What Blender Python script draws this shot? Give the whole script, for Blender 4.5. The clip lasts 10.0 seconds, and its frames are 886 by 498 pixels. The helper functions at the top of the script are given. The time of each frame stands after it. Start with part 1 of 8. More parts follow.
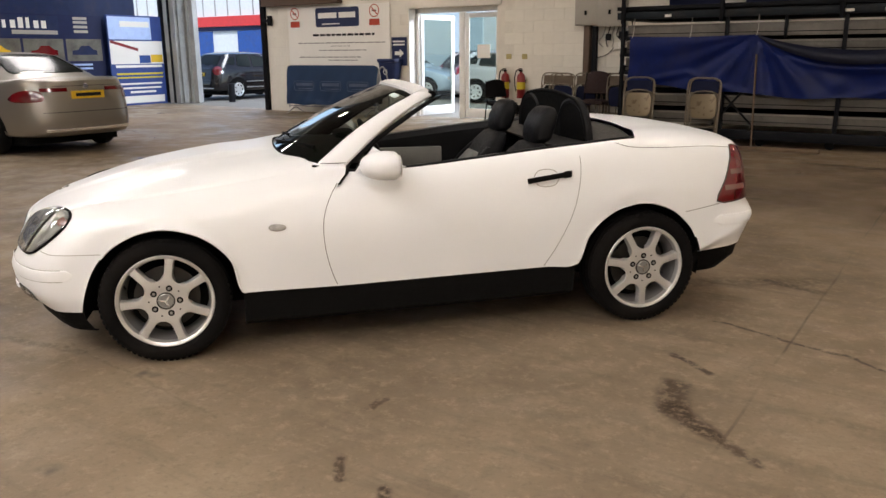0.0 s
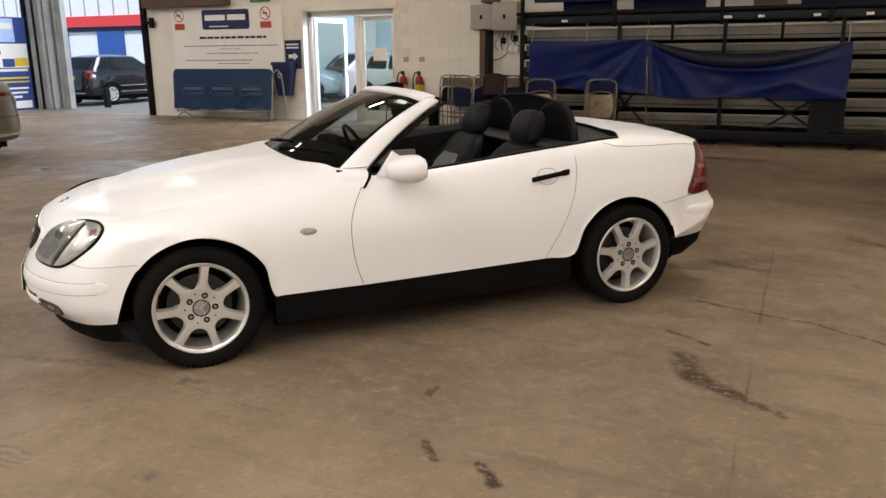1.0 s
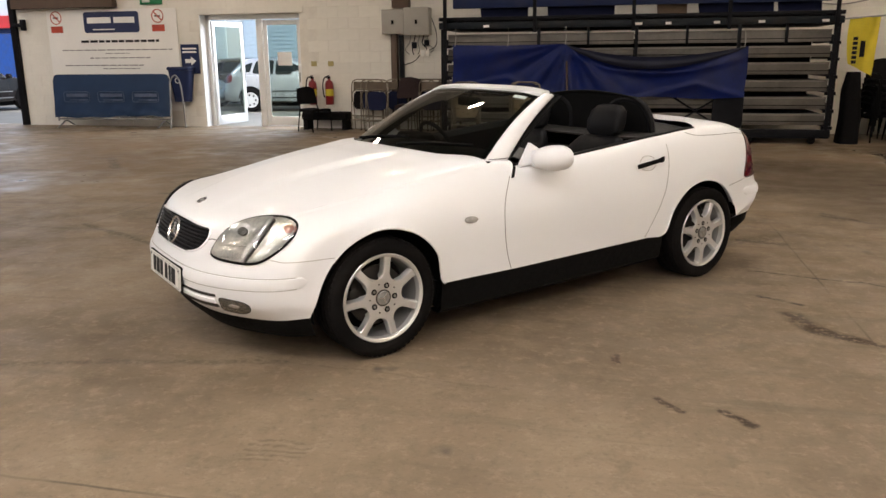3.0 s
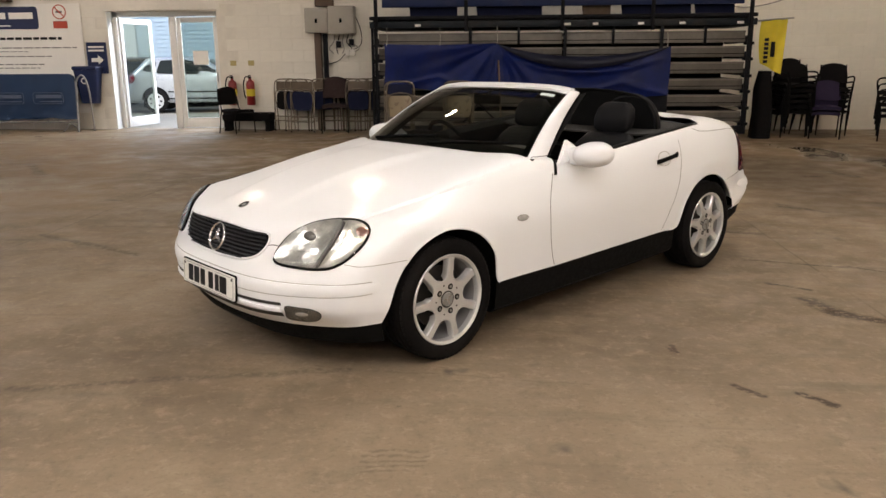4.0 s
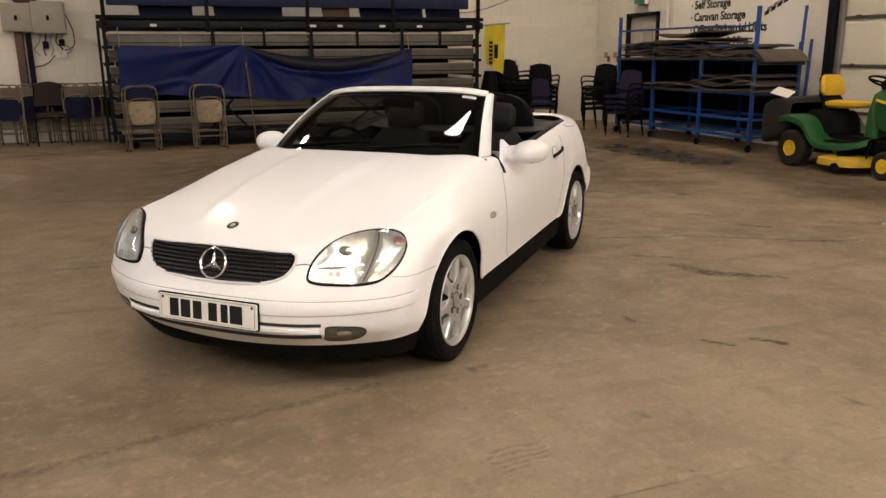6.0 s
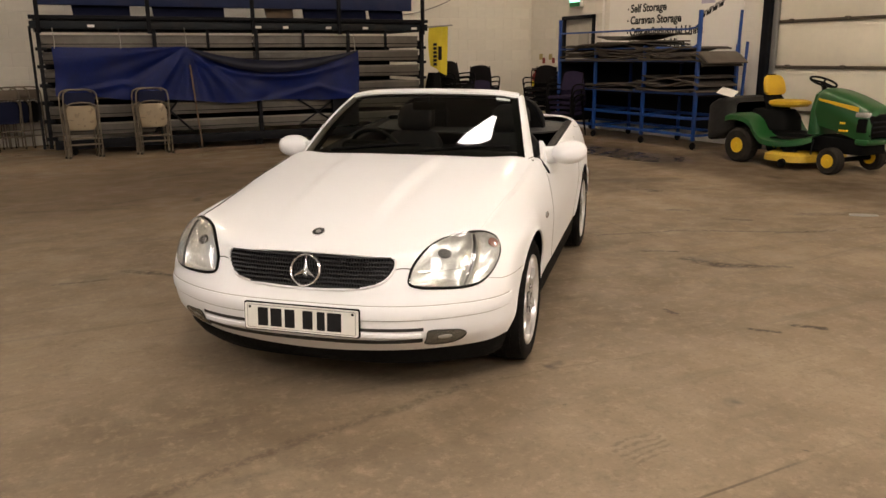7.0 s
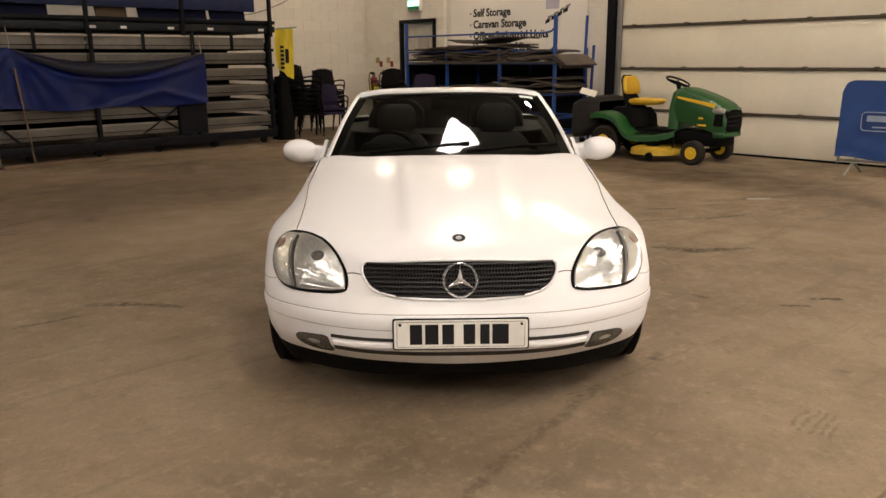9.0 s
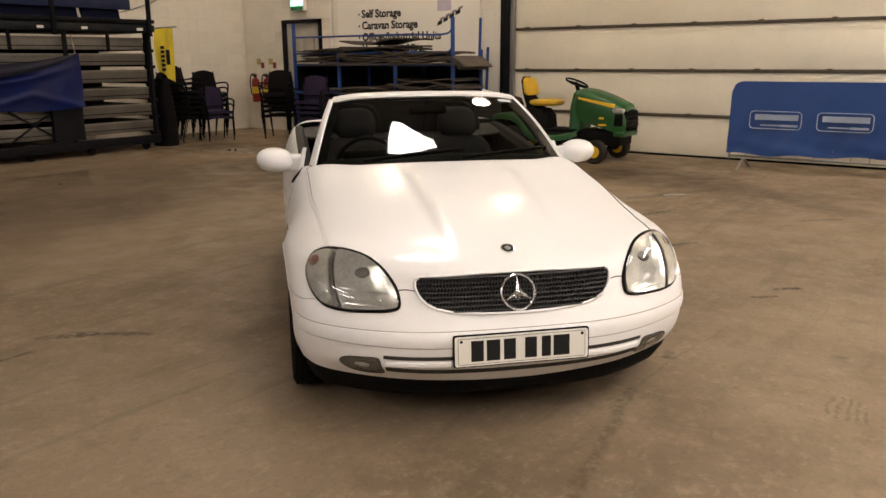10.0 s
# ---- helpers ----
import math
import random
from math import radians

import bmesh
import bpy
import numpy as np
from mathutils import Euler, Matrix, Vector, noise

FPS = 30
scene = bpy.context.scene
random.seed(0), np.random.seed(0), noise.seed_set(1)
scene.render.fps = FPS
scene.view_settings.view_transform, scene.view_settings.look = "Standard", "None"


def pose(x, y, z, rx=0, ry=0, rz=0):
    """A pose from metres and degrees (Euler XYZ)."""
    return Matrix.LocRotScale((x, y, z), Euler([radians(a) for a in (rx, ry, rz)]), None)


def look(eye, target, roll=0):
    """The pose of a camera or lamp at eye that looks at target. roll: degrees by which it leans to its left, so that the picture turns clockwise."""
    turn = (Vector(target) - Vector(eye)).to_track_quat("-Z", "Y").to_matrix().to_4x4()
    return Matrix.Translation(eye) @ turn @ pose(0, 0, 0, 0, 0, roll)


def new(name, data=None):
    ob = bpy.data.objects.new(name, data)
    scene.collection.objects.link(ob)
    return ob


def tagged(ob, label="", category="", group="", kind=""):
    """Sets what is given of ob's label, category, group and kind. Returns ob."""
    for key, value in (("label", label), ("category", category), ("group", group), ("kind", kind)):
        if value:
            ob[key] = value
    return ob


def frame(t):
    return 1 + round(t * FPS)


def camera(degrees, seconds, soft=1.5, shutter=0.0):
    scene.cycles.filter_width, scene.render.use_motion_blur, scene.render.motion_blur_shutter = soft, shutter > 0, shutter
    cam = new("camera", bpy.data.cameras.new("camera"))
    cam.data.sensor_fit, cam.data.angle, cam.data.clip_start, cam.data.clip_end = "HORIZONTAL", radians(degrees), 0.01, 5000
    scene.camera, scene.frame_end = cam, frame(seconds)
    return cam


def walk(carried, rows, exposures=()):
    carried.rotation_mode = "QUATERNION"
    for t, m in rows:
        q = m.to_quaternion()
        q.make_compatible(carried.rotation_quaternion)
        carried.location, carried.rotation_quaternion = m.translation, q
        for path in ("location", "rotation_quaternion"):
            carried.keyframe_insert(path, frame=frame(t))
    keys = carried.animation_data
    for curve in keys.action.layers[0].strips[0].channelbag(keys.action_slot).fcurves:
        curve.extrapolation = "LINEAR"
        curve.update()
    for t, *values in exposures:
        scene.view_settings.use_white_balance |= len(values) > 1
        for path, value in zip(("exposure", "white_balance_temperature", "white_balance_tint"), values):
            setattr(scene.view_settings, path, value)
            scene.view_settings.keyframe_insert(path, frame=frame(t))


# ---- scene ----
cam = camera(59.3, 10.0, soft=1.5)
PATH = [
    (0, (0.202, -0.039, 1.414), (-0.901, 1.556, 0.925), -0.4),
    (0.5, (-0.059, -0.325, 1.43), (-1.027, 1.355, 0.941), -0.5),
    (1, (-0.328, -0.624, 1.46), (-1.141, 1.136, 0.971), -0.5),
    (1.5, (-0.652, -0.882, 1.459), (-1.332, 0.935, 0.971), -0.5),
    (2, (-0.998, -1.113, 1.45), (-1.591, 0.735, 0.966), -0.4),
    (2.5, (-1.355, -1.273, 1.435), (-1.864, 0.601, 0.957), -0.5),
    (4, (-2.573, -1.463, 1.421), (-2.727, 0.473, 0.942), -0.4),
    (4.5, (-2.953, -1.469, 1.449), (-2.849, 0.47, 0.97), -0.5),
    (5, (-3.343, -1.485, 1.457), (-3.008, 0.428, 0.978), -0.4),
    (5.5, (-3.73, -1.416, 1.455), (-3.222, 0.457, 0.973), -0.4),
    (7, (-4.865, -1.016, 1.472), (-3.992, 0.717, 0.989), -0.5),
    (7.5, (-5.229, -0.807, 1.476), (-4.271, 0.882, 0.996), -0.4),
    (8, (-5.539, -0.592, 1.467), (-4.457, 1.021, 0.99), -0.5),
    (8.5, (-5.79, -0.289, 1.451), (-4.589, 1.238, 0.977), -0.4),
    (9, (-6.02, 0.01, 1.434), (-4.688, 1.424, 0.96), -0.5),
    (9.5, (-6.261, 0.305, 1.449), (-4.801, 1.588, 0.975), -0.4),
    (10, (-6.418, 0.668, 1.453), (-4.847, 1.811, 0.978), -0.4),
]
walk(cam, [(t, look(eye, target, roll)) for t, eye, target, roll in PATH],
     exposures=[(0, 1.06, 6300, 13), (4.5, 1.06, 6400, 14), (7, 1.07, 6850, 15), (10, 1.10, 6850, 15)])

# ---- light: overcast sky outside, rooflights and high-bay lamps inside, mostly added ----
world = bpy.data.worlds.new("sky")
scene.world = world
world.use_nodes = True
sky = world.node_tree.nodes.new("ShaderNodeTexSky")
sky.sky_type, sky.sun_disc = "NISHITA", False
sky.sun_elevation, sky.sun_rotation = radians(47), radians(131)
world.node_tree.links.new(sky.outputs[0], world.node_tree.nodes["Background"].inputs[0])
world.node_tree.nodes["Background"].inputs[1].default_value = 0.15
sun = new("sun", bpy.data.lights.new("sun", "SUN"))
sun.data.energy, sun.data.angle, sun.data.color = 2.4, radians(3), (1, 0.97, 0.92)
sun.matrix_world = look((35, -30, 50), (0, 0, 0))


def sky_lamp(eye, target, w, h, energy):
    """Stands in for the sky's light that falls in through an opening."""
    la = new("sky_lamp", bpy.data.lights.new("sky_lamp", "AREA"))
    la.data.shape, la.data.size, la.data.size_y, la.data.energy, la.data.color = "RECTANGLE", w, h, energy, (0.93, 0.97, 1.0)
    la.matrix_world = look(eye, target)


sky_lamp((-8.6, 16.9, 3.9), (-9.9, 14.2, 0.8), 2.4, 1.6, 300)
sky_lamp((-17.8, 18.2, 6.6), (-18.2, 13.0, 0.3), 5.0, 2.0, 360)


# ---- mesh helpers ----
def V(*a):
    return Vector(a)


def part(name, bm, material, parent=None, label="", smooth=True, m=None):
    """One mesh object from a bmesh, under parent."""
    me = bpy.data.meshes.new(name)
    bmesh.ops.recalc_face_normals(bm, faces=bm.faces)
    bm.to_mesh(me)
    bm.free()
    me.materials.append(material)
    if smooth:
        me.polygons.foreach_set("use_smooth", [True] * len(me.polygons))
        me.set_sharp_from_angle(angle=radians(38))
    ob = new(name, me)
    if parent:
        ob.parent = parent
    if m:
        ob.matrix_basis = m
    if label:
        tagged(ob, label)
    return ob


def thing(name, m, label, category, group="", kind=""):
    ob = new(name)
    ob.empty_display_size = 0.1
    ob.matrix_basis = m
    return tagged(ob, label, category, group, kind)


def box(x0, x1, y0, y1, z0, z1, bevel=0.0, bm=None, seg=2):
    bm = bm or bmesh.new()
    r = bmesh.ops.create_cube(bm, size=1)
    bmesh.ops.transform(bm, verts=r["verts"], matrix=Matrix.LocRotScale(((x0 + x1) / 2, (y0 + y1) / 2, (z0 + z1) / 2), None, (abs(x1 - x0), abs(y1 - y0), abs(z1 - z0))))
    if bevel:
        edges = {e for v in r["verts"] for e in v.link_edges}
        bmesh.ops.bevel(bm, geom=list(edges), offset=bevel, segments=seg, affect="EDGES", profile=0.5)
    return bm


def rod(a, b, r, bm=None, n=10, r2=None):
    bm = bm or bmesh.new()
    a, b = Vector(a), Vector(b)
    m = Matrix.Translation((a + b) / 2) @ (b - a).to_track_quat("Z", "Y").to_matrix().to_4x4()
    bmesh.ops.create_cone(bm, cap_ends=True, segments=n, radius1=r, radius2=r if r2 is None else r2, depth=(b - a).length, matrix=m)
    return bm


def lathe(profile, n=32, bm=None, m=None, closed=False):
    """Turn (radius, height) pairs about the z axis, then place by m."""
    bm = bm or bmesh.new()
    m = m or Matrix()
    rings = [[bm.verts.new(m @ Vector((r * math.cos(2 * math.pi * k / n), r * math.sin(2 * math.pi * k / n), h))) for k in range(n)] for r, h in profile]
    pairs = list(zip(rings, rings[1:])) + ([(rings[-1], rings[0])] if closed else [])
    for p, q in pairs:
        for k in range(n):
            bm.faces.new((p[k], p[(k + 1) % n], q[(k + 1) % n], q[k]))
    if not closed:
        for ring in (rings[0], rings[-1]):
            bm.faces.new(ring)
    return bm


def sweep(path, section, up=(0, 0, 1), bm=None, closed=False, caps=True):
    """Carry a closed 2D section (sideways, up) along a path of points."""
    bm = bm or bmesh.new()
    path = [Vector(p) for p in path]
    n, rings = len(path), []
    for i, p in enumerate(path):
        a, b = (path[i - 1], path[(i + 1) % n]) if closed else (path[max(i - 1, 0)], path[min(i + 1, n - 1)])
        d = (b - a).normalized()
        side = d.cross(Vector(up)).normalized()
        top = side.cross(d)
        rings.append([bm.verts.new(p + side * u + top * w) for u, w in section])
    k = len(section)
    for i in range(n if closed else n - 1):
        p, q = rings[i], rings[(i + 1) % n]
        for j in range(k):
            bm.faces.new((p[j], p[(j + 1) % k], q[(j + 1) % k], q[j]))
    if caps and not closed:
        bm.faces.new(rings[0])
        bm.faces.new(rings[-1])
    return bm


def circle(r, n=8, sx=1.0):
    return [(r * sx * math.cos(2 * math.pi * k / n), r * math.sin(2 * math.pi * k / n)) for k in range(n)]


def tube(path, r, bm=None, n=8, up=(0, 0, 1), closed=False):
    return sweep(path, circle(r, n), up, bm, closed)


def curve(points, per=8, closed=False):
    """A smooth centripetal curve through points."""
    pts = [np.array(p, float) for p in points]
    n, out = len(pts), []
    for i in range(n if closed else n - 1):
        p1, p2 = pts[i], pts[(i + 1) % n]
        p0 = pts[i - 1] if (i > 0 or closed) else 2 * p1 - p2
        p3 = pts[(i + 2) % n] if (i + 2 < n or closed) else 2 * p2 - p1
        k = [0.0]
        for a, b in ((p0, p1), (p1, p2), (p2, p3)):
            k.append(k[-1] + max(np.linalg.norm(b - a), 1e-6) ** 0.5)
        for f in range(per):
            t = k[1] + (k[2] - k[1]) * f / per
            a1 = p0 + (p1 - p0) * (t - k[0]) / (k[1] - k[0])
            a2 = p1 + (p2 - p1) * (t - k[1]) / (k[2] - k[1])
            a3 = p2 + (p3 - p2) * (t - k[2]) / (k[3] - k[2])
            b1 = a1 + (a2 - a1) * (t - k[0]) / (k[2] - k[0])
            b2 = a2 + (a3 - a2) * (t - k[1]) / (k[3] - k[1])
            out.append(b1 + (b2 - b1) * (t - k[1]) / (k[2] - k[1]))
    if not closed:
        out.append(pts[-1])
    return out


def sheet(rows, bm=None, keep=None):
    """A grid of points, row by row, as quads. keep(i, j): whether to make that quad."""
    bm = bm or bmesh.new()
    vs = [[bm.verts.new(p) for p in row] for row in rows]
    for i in range(len(vs) - 1):
        for j in range(len(vs[0]) - 1):
            if keep is None or keep(i, j):
                bm.faces.new((vs[i][j], vs[i + 1][j], vs[i + 1][j + 1], vs[i][j + 1]))
    return bm


def thicken(bm, d):
    bmesh.ops.recalc_face_normals(bm, faces=bm.faces)
    bmesh.ops.solidify(bm, geom=list(bm.faces), thickness=d)
    return bm


def slab(outline, depth, bm=None, m=None):
    """A flat outline of (x, y) points, depth thick along z, placed by m."""
    bm = bm or bmesh.new()
    m = m or Matrix()
    lo = [bm.verts.new(m @ Vector((x, y, 0))) for x, y in outline]
    hi = [bm.verts.new(m @ Vector((x, y, depth))) for x, y in outline]
    bm.faces.new(lo)
    bm.faces.new(hi)
    for k in range(len(lo)):
        bm.faces.new((lo[k], lo[(k + 1) % len(lo)], hi[(k + 1) % len(lo)], hi[k]))
    return bm


def round_rect(w, h, r, n=4):
    out = []
    for cx, cy, a in ((w / 2 - r, h / 2 - r, 0), (r - w / 2, h / 2 - r, 90), (r - w / 2, r - h / 2, 180), (w / 2 - r, r - h / 2, 270)):
        out += [(cx + r * math.cos(radians(a + 90 * k / n)), cy + r * math.sin(radians(a + 90 * k / n))) for k in range(n + 1)]
    return out


# ---- materials ----
def mat(name, col, rough=0.5, metal=0.0, var=0.12, scale=6.0, bump=0.0, bscale=80.0, coat=0.0, dirt=0.0, dirt_col=(0.08, 0.06, 0.04), per_object=0.0, sheen=0.0, spec=0.5):
    """A surface with tone that varies at two scales, fine relief, and optional grime."""
    ma = bpy.data.materials.new(name)
    ma.use_nodes = True
    nt = ma.node_tree
    N, link = nt.nodes, nt.links.new
    b = N["Principled BSDF"]
    co = N.new("ShaderNodeTexCoord")
    big, fine = N.new("ShaderNodeTexNoise"), N.new("ShaderNodeTexNoise")
    big.inputs["Scale"].default_value, fine.inputs["Scale"].default_value = scale, scale * 9
    big.inputs["Detail"].default_value = fine.inputs["Detail"].default_value = 4
    link(co.outputs["Object"], big.inputs["Vector"])
    link(co.outputs["Object"], fine.inputs["Vector"])
    add = N.new("ShaderNodeMath")
    add.operation = "MULTIPLY_ADD"
    link(fine.outputs["Fac"], add.inputs[0])
    add.inputs[1].default_value = 0.5
    link(big.outputs["Fac"], add.inputs[2])
    ramp = N.new("ShaderNodeMapRange")
    ramp.inputs[1].default_value, ramp.inputs[2].default_value = 0.45, 1.05
    ramp.inputs[3].default_value, ramp.inputs[4].default_value = 1 - var, 1 + var
    link(add.outputs[0], ramp.inputs[0])
    value = ramp.outputs[0]
    if per_object:
        info = N.new("ShaderNodeObjectInfo")
        r = N.new("ShaderNodeMapRange")
        r.inputs[3].default_value, r.inputs[4].default_value = 1 - per_object, 1 + per_object
        link(info.outputs["Random"], r.inputs[0])
        mul = N.new("ShaderNodeMath")
        mul.operation = "MULTIPLY"
        link(value, mul.inputs[0])
        link(r.outputs[0], mul.inputs[1])
        value = mul.outputs[0]
    tint = N.new("ShaderNodeVectorMath")
    tint.operation = "SCALE"
    tint.inputs[0].default_value = col
    link(value, tint.inputs["Scale"])
    colour = tint.outputs[0]
    if dirt:
        n2 = N.new("ShaderNodeTexNoise")
        n2.inputs["Scale"].default_value, n2.inputs["Detail"].default_value = scale * 0.6, 6
        link(co.outputs["Object"], n2.inputs["Vector"])
        r2 = N.new("ShaderNodeMapRange")
        r2.inputs[1].default_value, r2.inputs[2].default_value, r2.inputs[4].default_value = 0.5, 0.75, dirt
        link(n2.outputs["Fac"], r2.inputs[0])
        mix = N.new("ShaderNodeMix")
        mix.data_type = "RGBA"
        link(r2.outputs[0], mix.inputs[0])
        link(colour, mix.inputs[6])
        mix.inputs[7].default_value = (*dirt_col, 1)
        colour = mix.outputs[2]
    link(colour, b.inputs["Base Color"])
    rr = N.new("ShaderNodeMapRange")
    rr.inputs[1].default_value, rr.inputs[2].default_value = 0.3, 0.7
    rr.inputs[3].default_value, rr.inputs[4].default_value = max(rough * 0.85, 0.02), min(rough * 1.15, 1)
    link(fine.outputs["Fac"], rr.inputs[0])
    link(rr.outputs[0], b.inputs["Roughness"])
    b.inputs["Specular IOR Level"].default_value = spec
    b.inputs["Metallic"].default_value = metal
    b.inputs["Coat Weight"].default_value = coat
    b.inputs["Coat Roughness"].default_value = 0.04
    b.inputs["Sheen Weight"].default_value = sheen
    if bump:
        nb, bp = N.new("ShaderNodeTexNoise"), N.new("ShaderNodeBump")
        nb.inputs["Scale"].default_value, nb.inputs["Detail"].default_value = bscale, 5
        link(co.outputs["Object"], nb.inputs["Vector"])
        link(nb.outputs["Fac"], bp.inputs["Height"])
        bp.inputs["Strength"].default_value, bp.inputs["Distance"].default_value = min(bump * 20, 1), bump
        link(bp.outputs[0], b.inputs["Normal"])
    return ma


def glass_mat(name, col, rough=0.0, clear=0.9):
    """Thin glass: mostly clear, with a mirror gloss that grows at grazing angles."""
    ma = bpy.data.materials.new(name)
    ma.use_nodes = True
    nt = ma.node_tree
    N, link = nt.nodes, nt.links.new
    for n in list(N):
        if n.type == "BSDF_PRINCIPLED":
            N.remove(n)
    tr, gl, mx, fr = N.new("ShaderNodeBsdfTransparent"), N.new("ShaderNodeBsdfGlossy"), N.new("ShaderNodeMixShader"), N.new("ShaderNodeLayerWeight")
    tr.inputs[0].default_value = (*[c * clear for c in col], 1)
    gl.inputs["Roughness"].default_value = rough
    fr.inputs[0].default_value = 0.5
    power = N.new("ShaderNodeMath")
    power.operation = "POWER"
    power.inputs[1].default_value = 4
    link(fr.outputs["Facing"], power.inputs[0])
    boost = N.new("ShaderNodeMath")
    boost.operation, boost.use_clamp = "MULTIPLY_ADD", True
    boost.inputs[1].default_value, boost.inputs[2].default_value = 0.93, 0.06
    link(power.outputs[0], boost.inputs[0])
    link(boost.outputs[0], mx.inputs[0])
    link(tr.outputs[0], mx.inputs[1])
    link(gl.outputs[0], mx.inputs[2])
    link(mx.outputs[0], N["Material Output"].inputs[0])
    return ma


def emit_mat(name, col, strength):
    ma = bpy.data.materials.new(name)
    ma.use_nodes = True
    b = ma.node_tree.nodes["Principled BSDF"]
    b.inputs["Base Color"].default_value = (*col, 1)
    b.inputs["Emission Color"].default_value = (*col, 1)
    b.inputs["Emission Strength"].default_value = strength
    return ma


def plain_paint(name, col, rough, metal=0.0):
    """Clean glossy car paint."""
    ma = bpy.data.materials.new(name)
    ma.use_nodes = True
    b = ma.node_tree.nodes["Principled BSDF"]
    b.inputs["Base Color"].default_value = (*col, 1)
    b.inputs["Roughness"].default_value = rough
    b.inputs["Metallic"].default_value = metal
    b.inputs["Coat Weight"].default_value = 0.35
    b.inputs["Coat Roughness"].default_value = 0.14
    return ma


M_PAINT = plain_paint("white_car_paint", (0.81, 0.818, 0.83), 0.42)
M_BLACK = mat("black_plastic", (0.005, 0.005, 0.005), 0.7, spec=0.07, var=0.2, bump=0.0006, bscale=300)
M_SEAM = mat("dark_gap", (0.03, 0.029, 0.027), 0.8)
M_FINEGAP = mat("fine_panel_gap", (0.15, 0.143, 0.132), 0.8)
M_GROOVE = mat("shallow_groove", (0.36, 0.345, 0.32), 0.7)
M_RUBBER = mat("tyre_rubber", (0.006, 0.0055, 0.0055), 0.8, spec=0.07, var=0.2, dirt=0.08, dirt_col=(0.06, 0.05, 0.04), bump=0.001, bscale=120)
M_ALLOY = plain_paint("silver_alloy", (0.66, 0.66, 0.65), 0.28, 0.6)
# darker copy of the alloy: shade inside the rim put into its colour
M_ALLOYSHADE = plain_paint("shaded_alloy", (0.36, 0.355, 0.35), 0.35, 0.6)
M_DARKMETAL = mat("dark_brake_metal", (0.06, 0.055, 0.05), 0.5, 0.7)
M_CHROME = mat("chrome", (0.88, 0.88, 0.89), 0.20, 0.85, var=0.02)
M_REFL = mat("lamp_reflector", (0.62, 0.61, 0.58), 0.22, 0.62, var=0.35, scale=9, bump=0.013, bscale=16)
M_FLUTE = mat("fluted_reflector", (0.60, 0.59, 0.56), 0.22, 0.62, var=0.35, scale=9, bump=0.013, bscale=22)
M_LAMPBACK = mat("lamp_housing", (0.30, 0.29, 0.27), 0.4, 0.3, var=0.2, scale=30)
M_SMOKE = mat("smoked_plastic", (0.11, 0.105, 0.10), 0.25, var=0.2, scale=30)
M_FOG = mat("fog_reflector", (0.20, 0.195, 0.18), 0.25, 0.6, var=0.35, scale=40, bump=0.004, bscale=60)
M_SLAT = mat("black_grille_plastic", (0.014, 0.0145, 0.016), 0.42, spec=0.35, var=0.2)
M_GLASS = glass_mat("window_glass", (0.80, 0.86, 0.82), clear=0.9)
M_SCREEN = glass_mat("tinted_windscreen", (0.80, 0.87, 0.80), clear=0.60)
M_LENS = glass_mat("lamp_lens", (0.96, 0.97, 0.96), 0.05, 0.97)
M_RED = mat("red_lamp", (0.13, 0.005, 0.008), 0.12, var=0.15, scale=30, coat=1.0)
M_AMBER = mat("amber_smoked_lamp", (0.20, 0.10, 0.085), 0.15, coat=1.0)
M_LEATHER = mat("black_leather", (0.006, 0.006, 0.007), 0.55, spec=0.14, var=0.2, bump=0.001, bscale=180)
M_GREYTRIM = mat("grey_leather", (0.17, 0.165, 0.155), 0.5, bump=0.001, bscale=180)
M_MESH = mat("black_net", (0.006, 0.006, 0.006), 0.95, spec=0.05)
M_PLATE = mat("white_plate", (0.78, 0.77, 0.72), 0.35, var=0.04)
M_STEEL = mat("galvanised_steel", (0.33, 0.33, 0.32), 0.45, 0.7, var=0.2, scale=4)
M_WHITEWALL = mat("white_painted_block", (0.75, 0.72, 0.65), 0.75, var=0.07, scale=1.4, dirt=0.25, dirt_col=(0.42, 0.37, 0.29), bump=0.003, bscale=40, per_object=0.03)
M_MORTAR = mat("painted_mortar", (0.70, 0.665, 0.595), 0.85, var=0.1, bump=0.002)
M_BLUE = mat("navy_paint", (0.009, 0.018, 0.068), 0.55, dirt=0.15, spec=0.3)
M_TARP = mat("blue_tarpaulin", (0.003, 0.011, 0.088), 0.42, spec=0.20, var=0.3, scale=3, dirt=0.3, dirt_col=(0.035, 0.033, 0.036), bump=0.004, bscale=14)
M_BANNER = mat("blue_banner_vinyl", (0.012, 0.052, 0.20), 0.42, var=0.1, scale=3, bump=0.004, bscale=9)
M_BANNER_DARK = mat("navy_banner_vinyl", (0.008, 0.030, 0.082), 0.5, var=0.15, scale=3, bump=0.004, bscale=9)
M_DARKSTEEL = mat("dark_steel", (0.007, 0.0075, 0.010), 0.55, 0.0, spec=0.12, var=0.25)
M_ALU = mat("darker_aluminium", (0.108, 0.099, 0.085), 0.5, 0.2, var=0.4, scale=2, dirt=0.45, dirt_col=(0.12, 0.10, 0.08))
# the same aluminium in a paler tone, for the top plank and nosings
M_ALUPALE = mat("paler_aluminium", (0.185, 0.170, 0.148), 0.5, 0.2, var=0.3, scale=2, dirt=0.4, dirt_col=(0.12, 0.10, 0.08))
M_CREAM = mat("cream_door_panel", (0.80, 0.755, 0.635), 0.6, var=0.06, scale=1.2, dirt=0.15, dirt_col=(0.4, 0.34, 0.25), bump=0.0008, bscale=50)
M_WHITE = mat("white_board", (0.80, 0.78, 0.735), 0.5, var=0.04, scale=2)
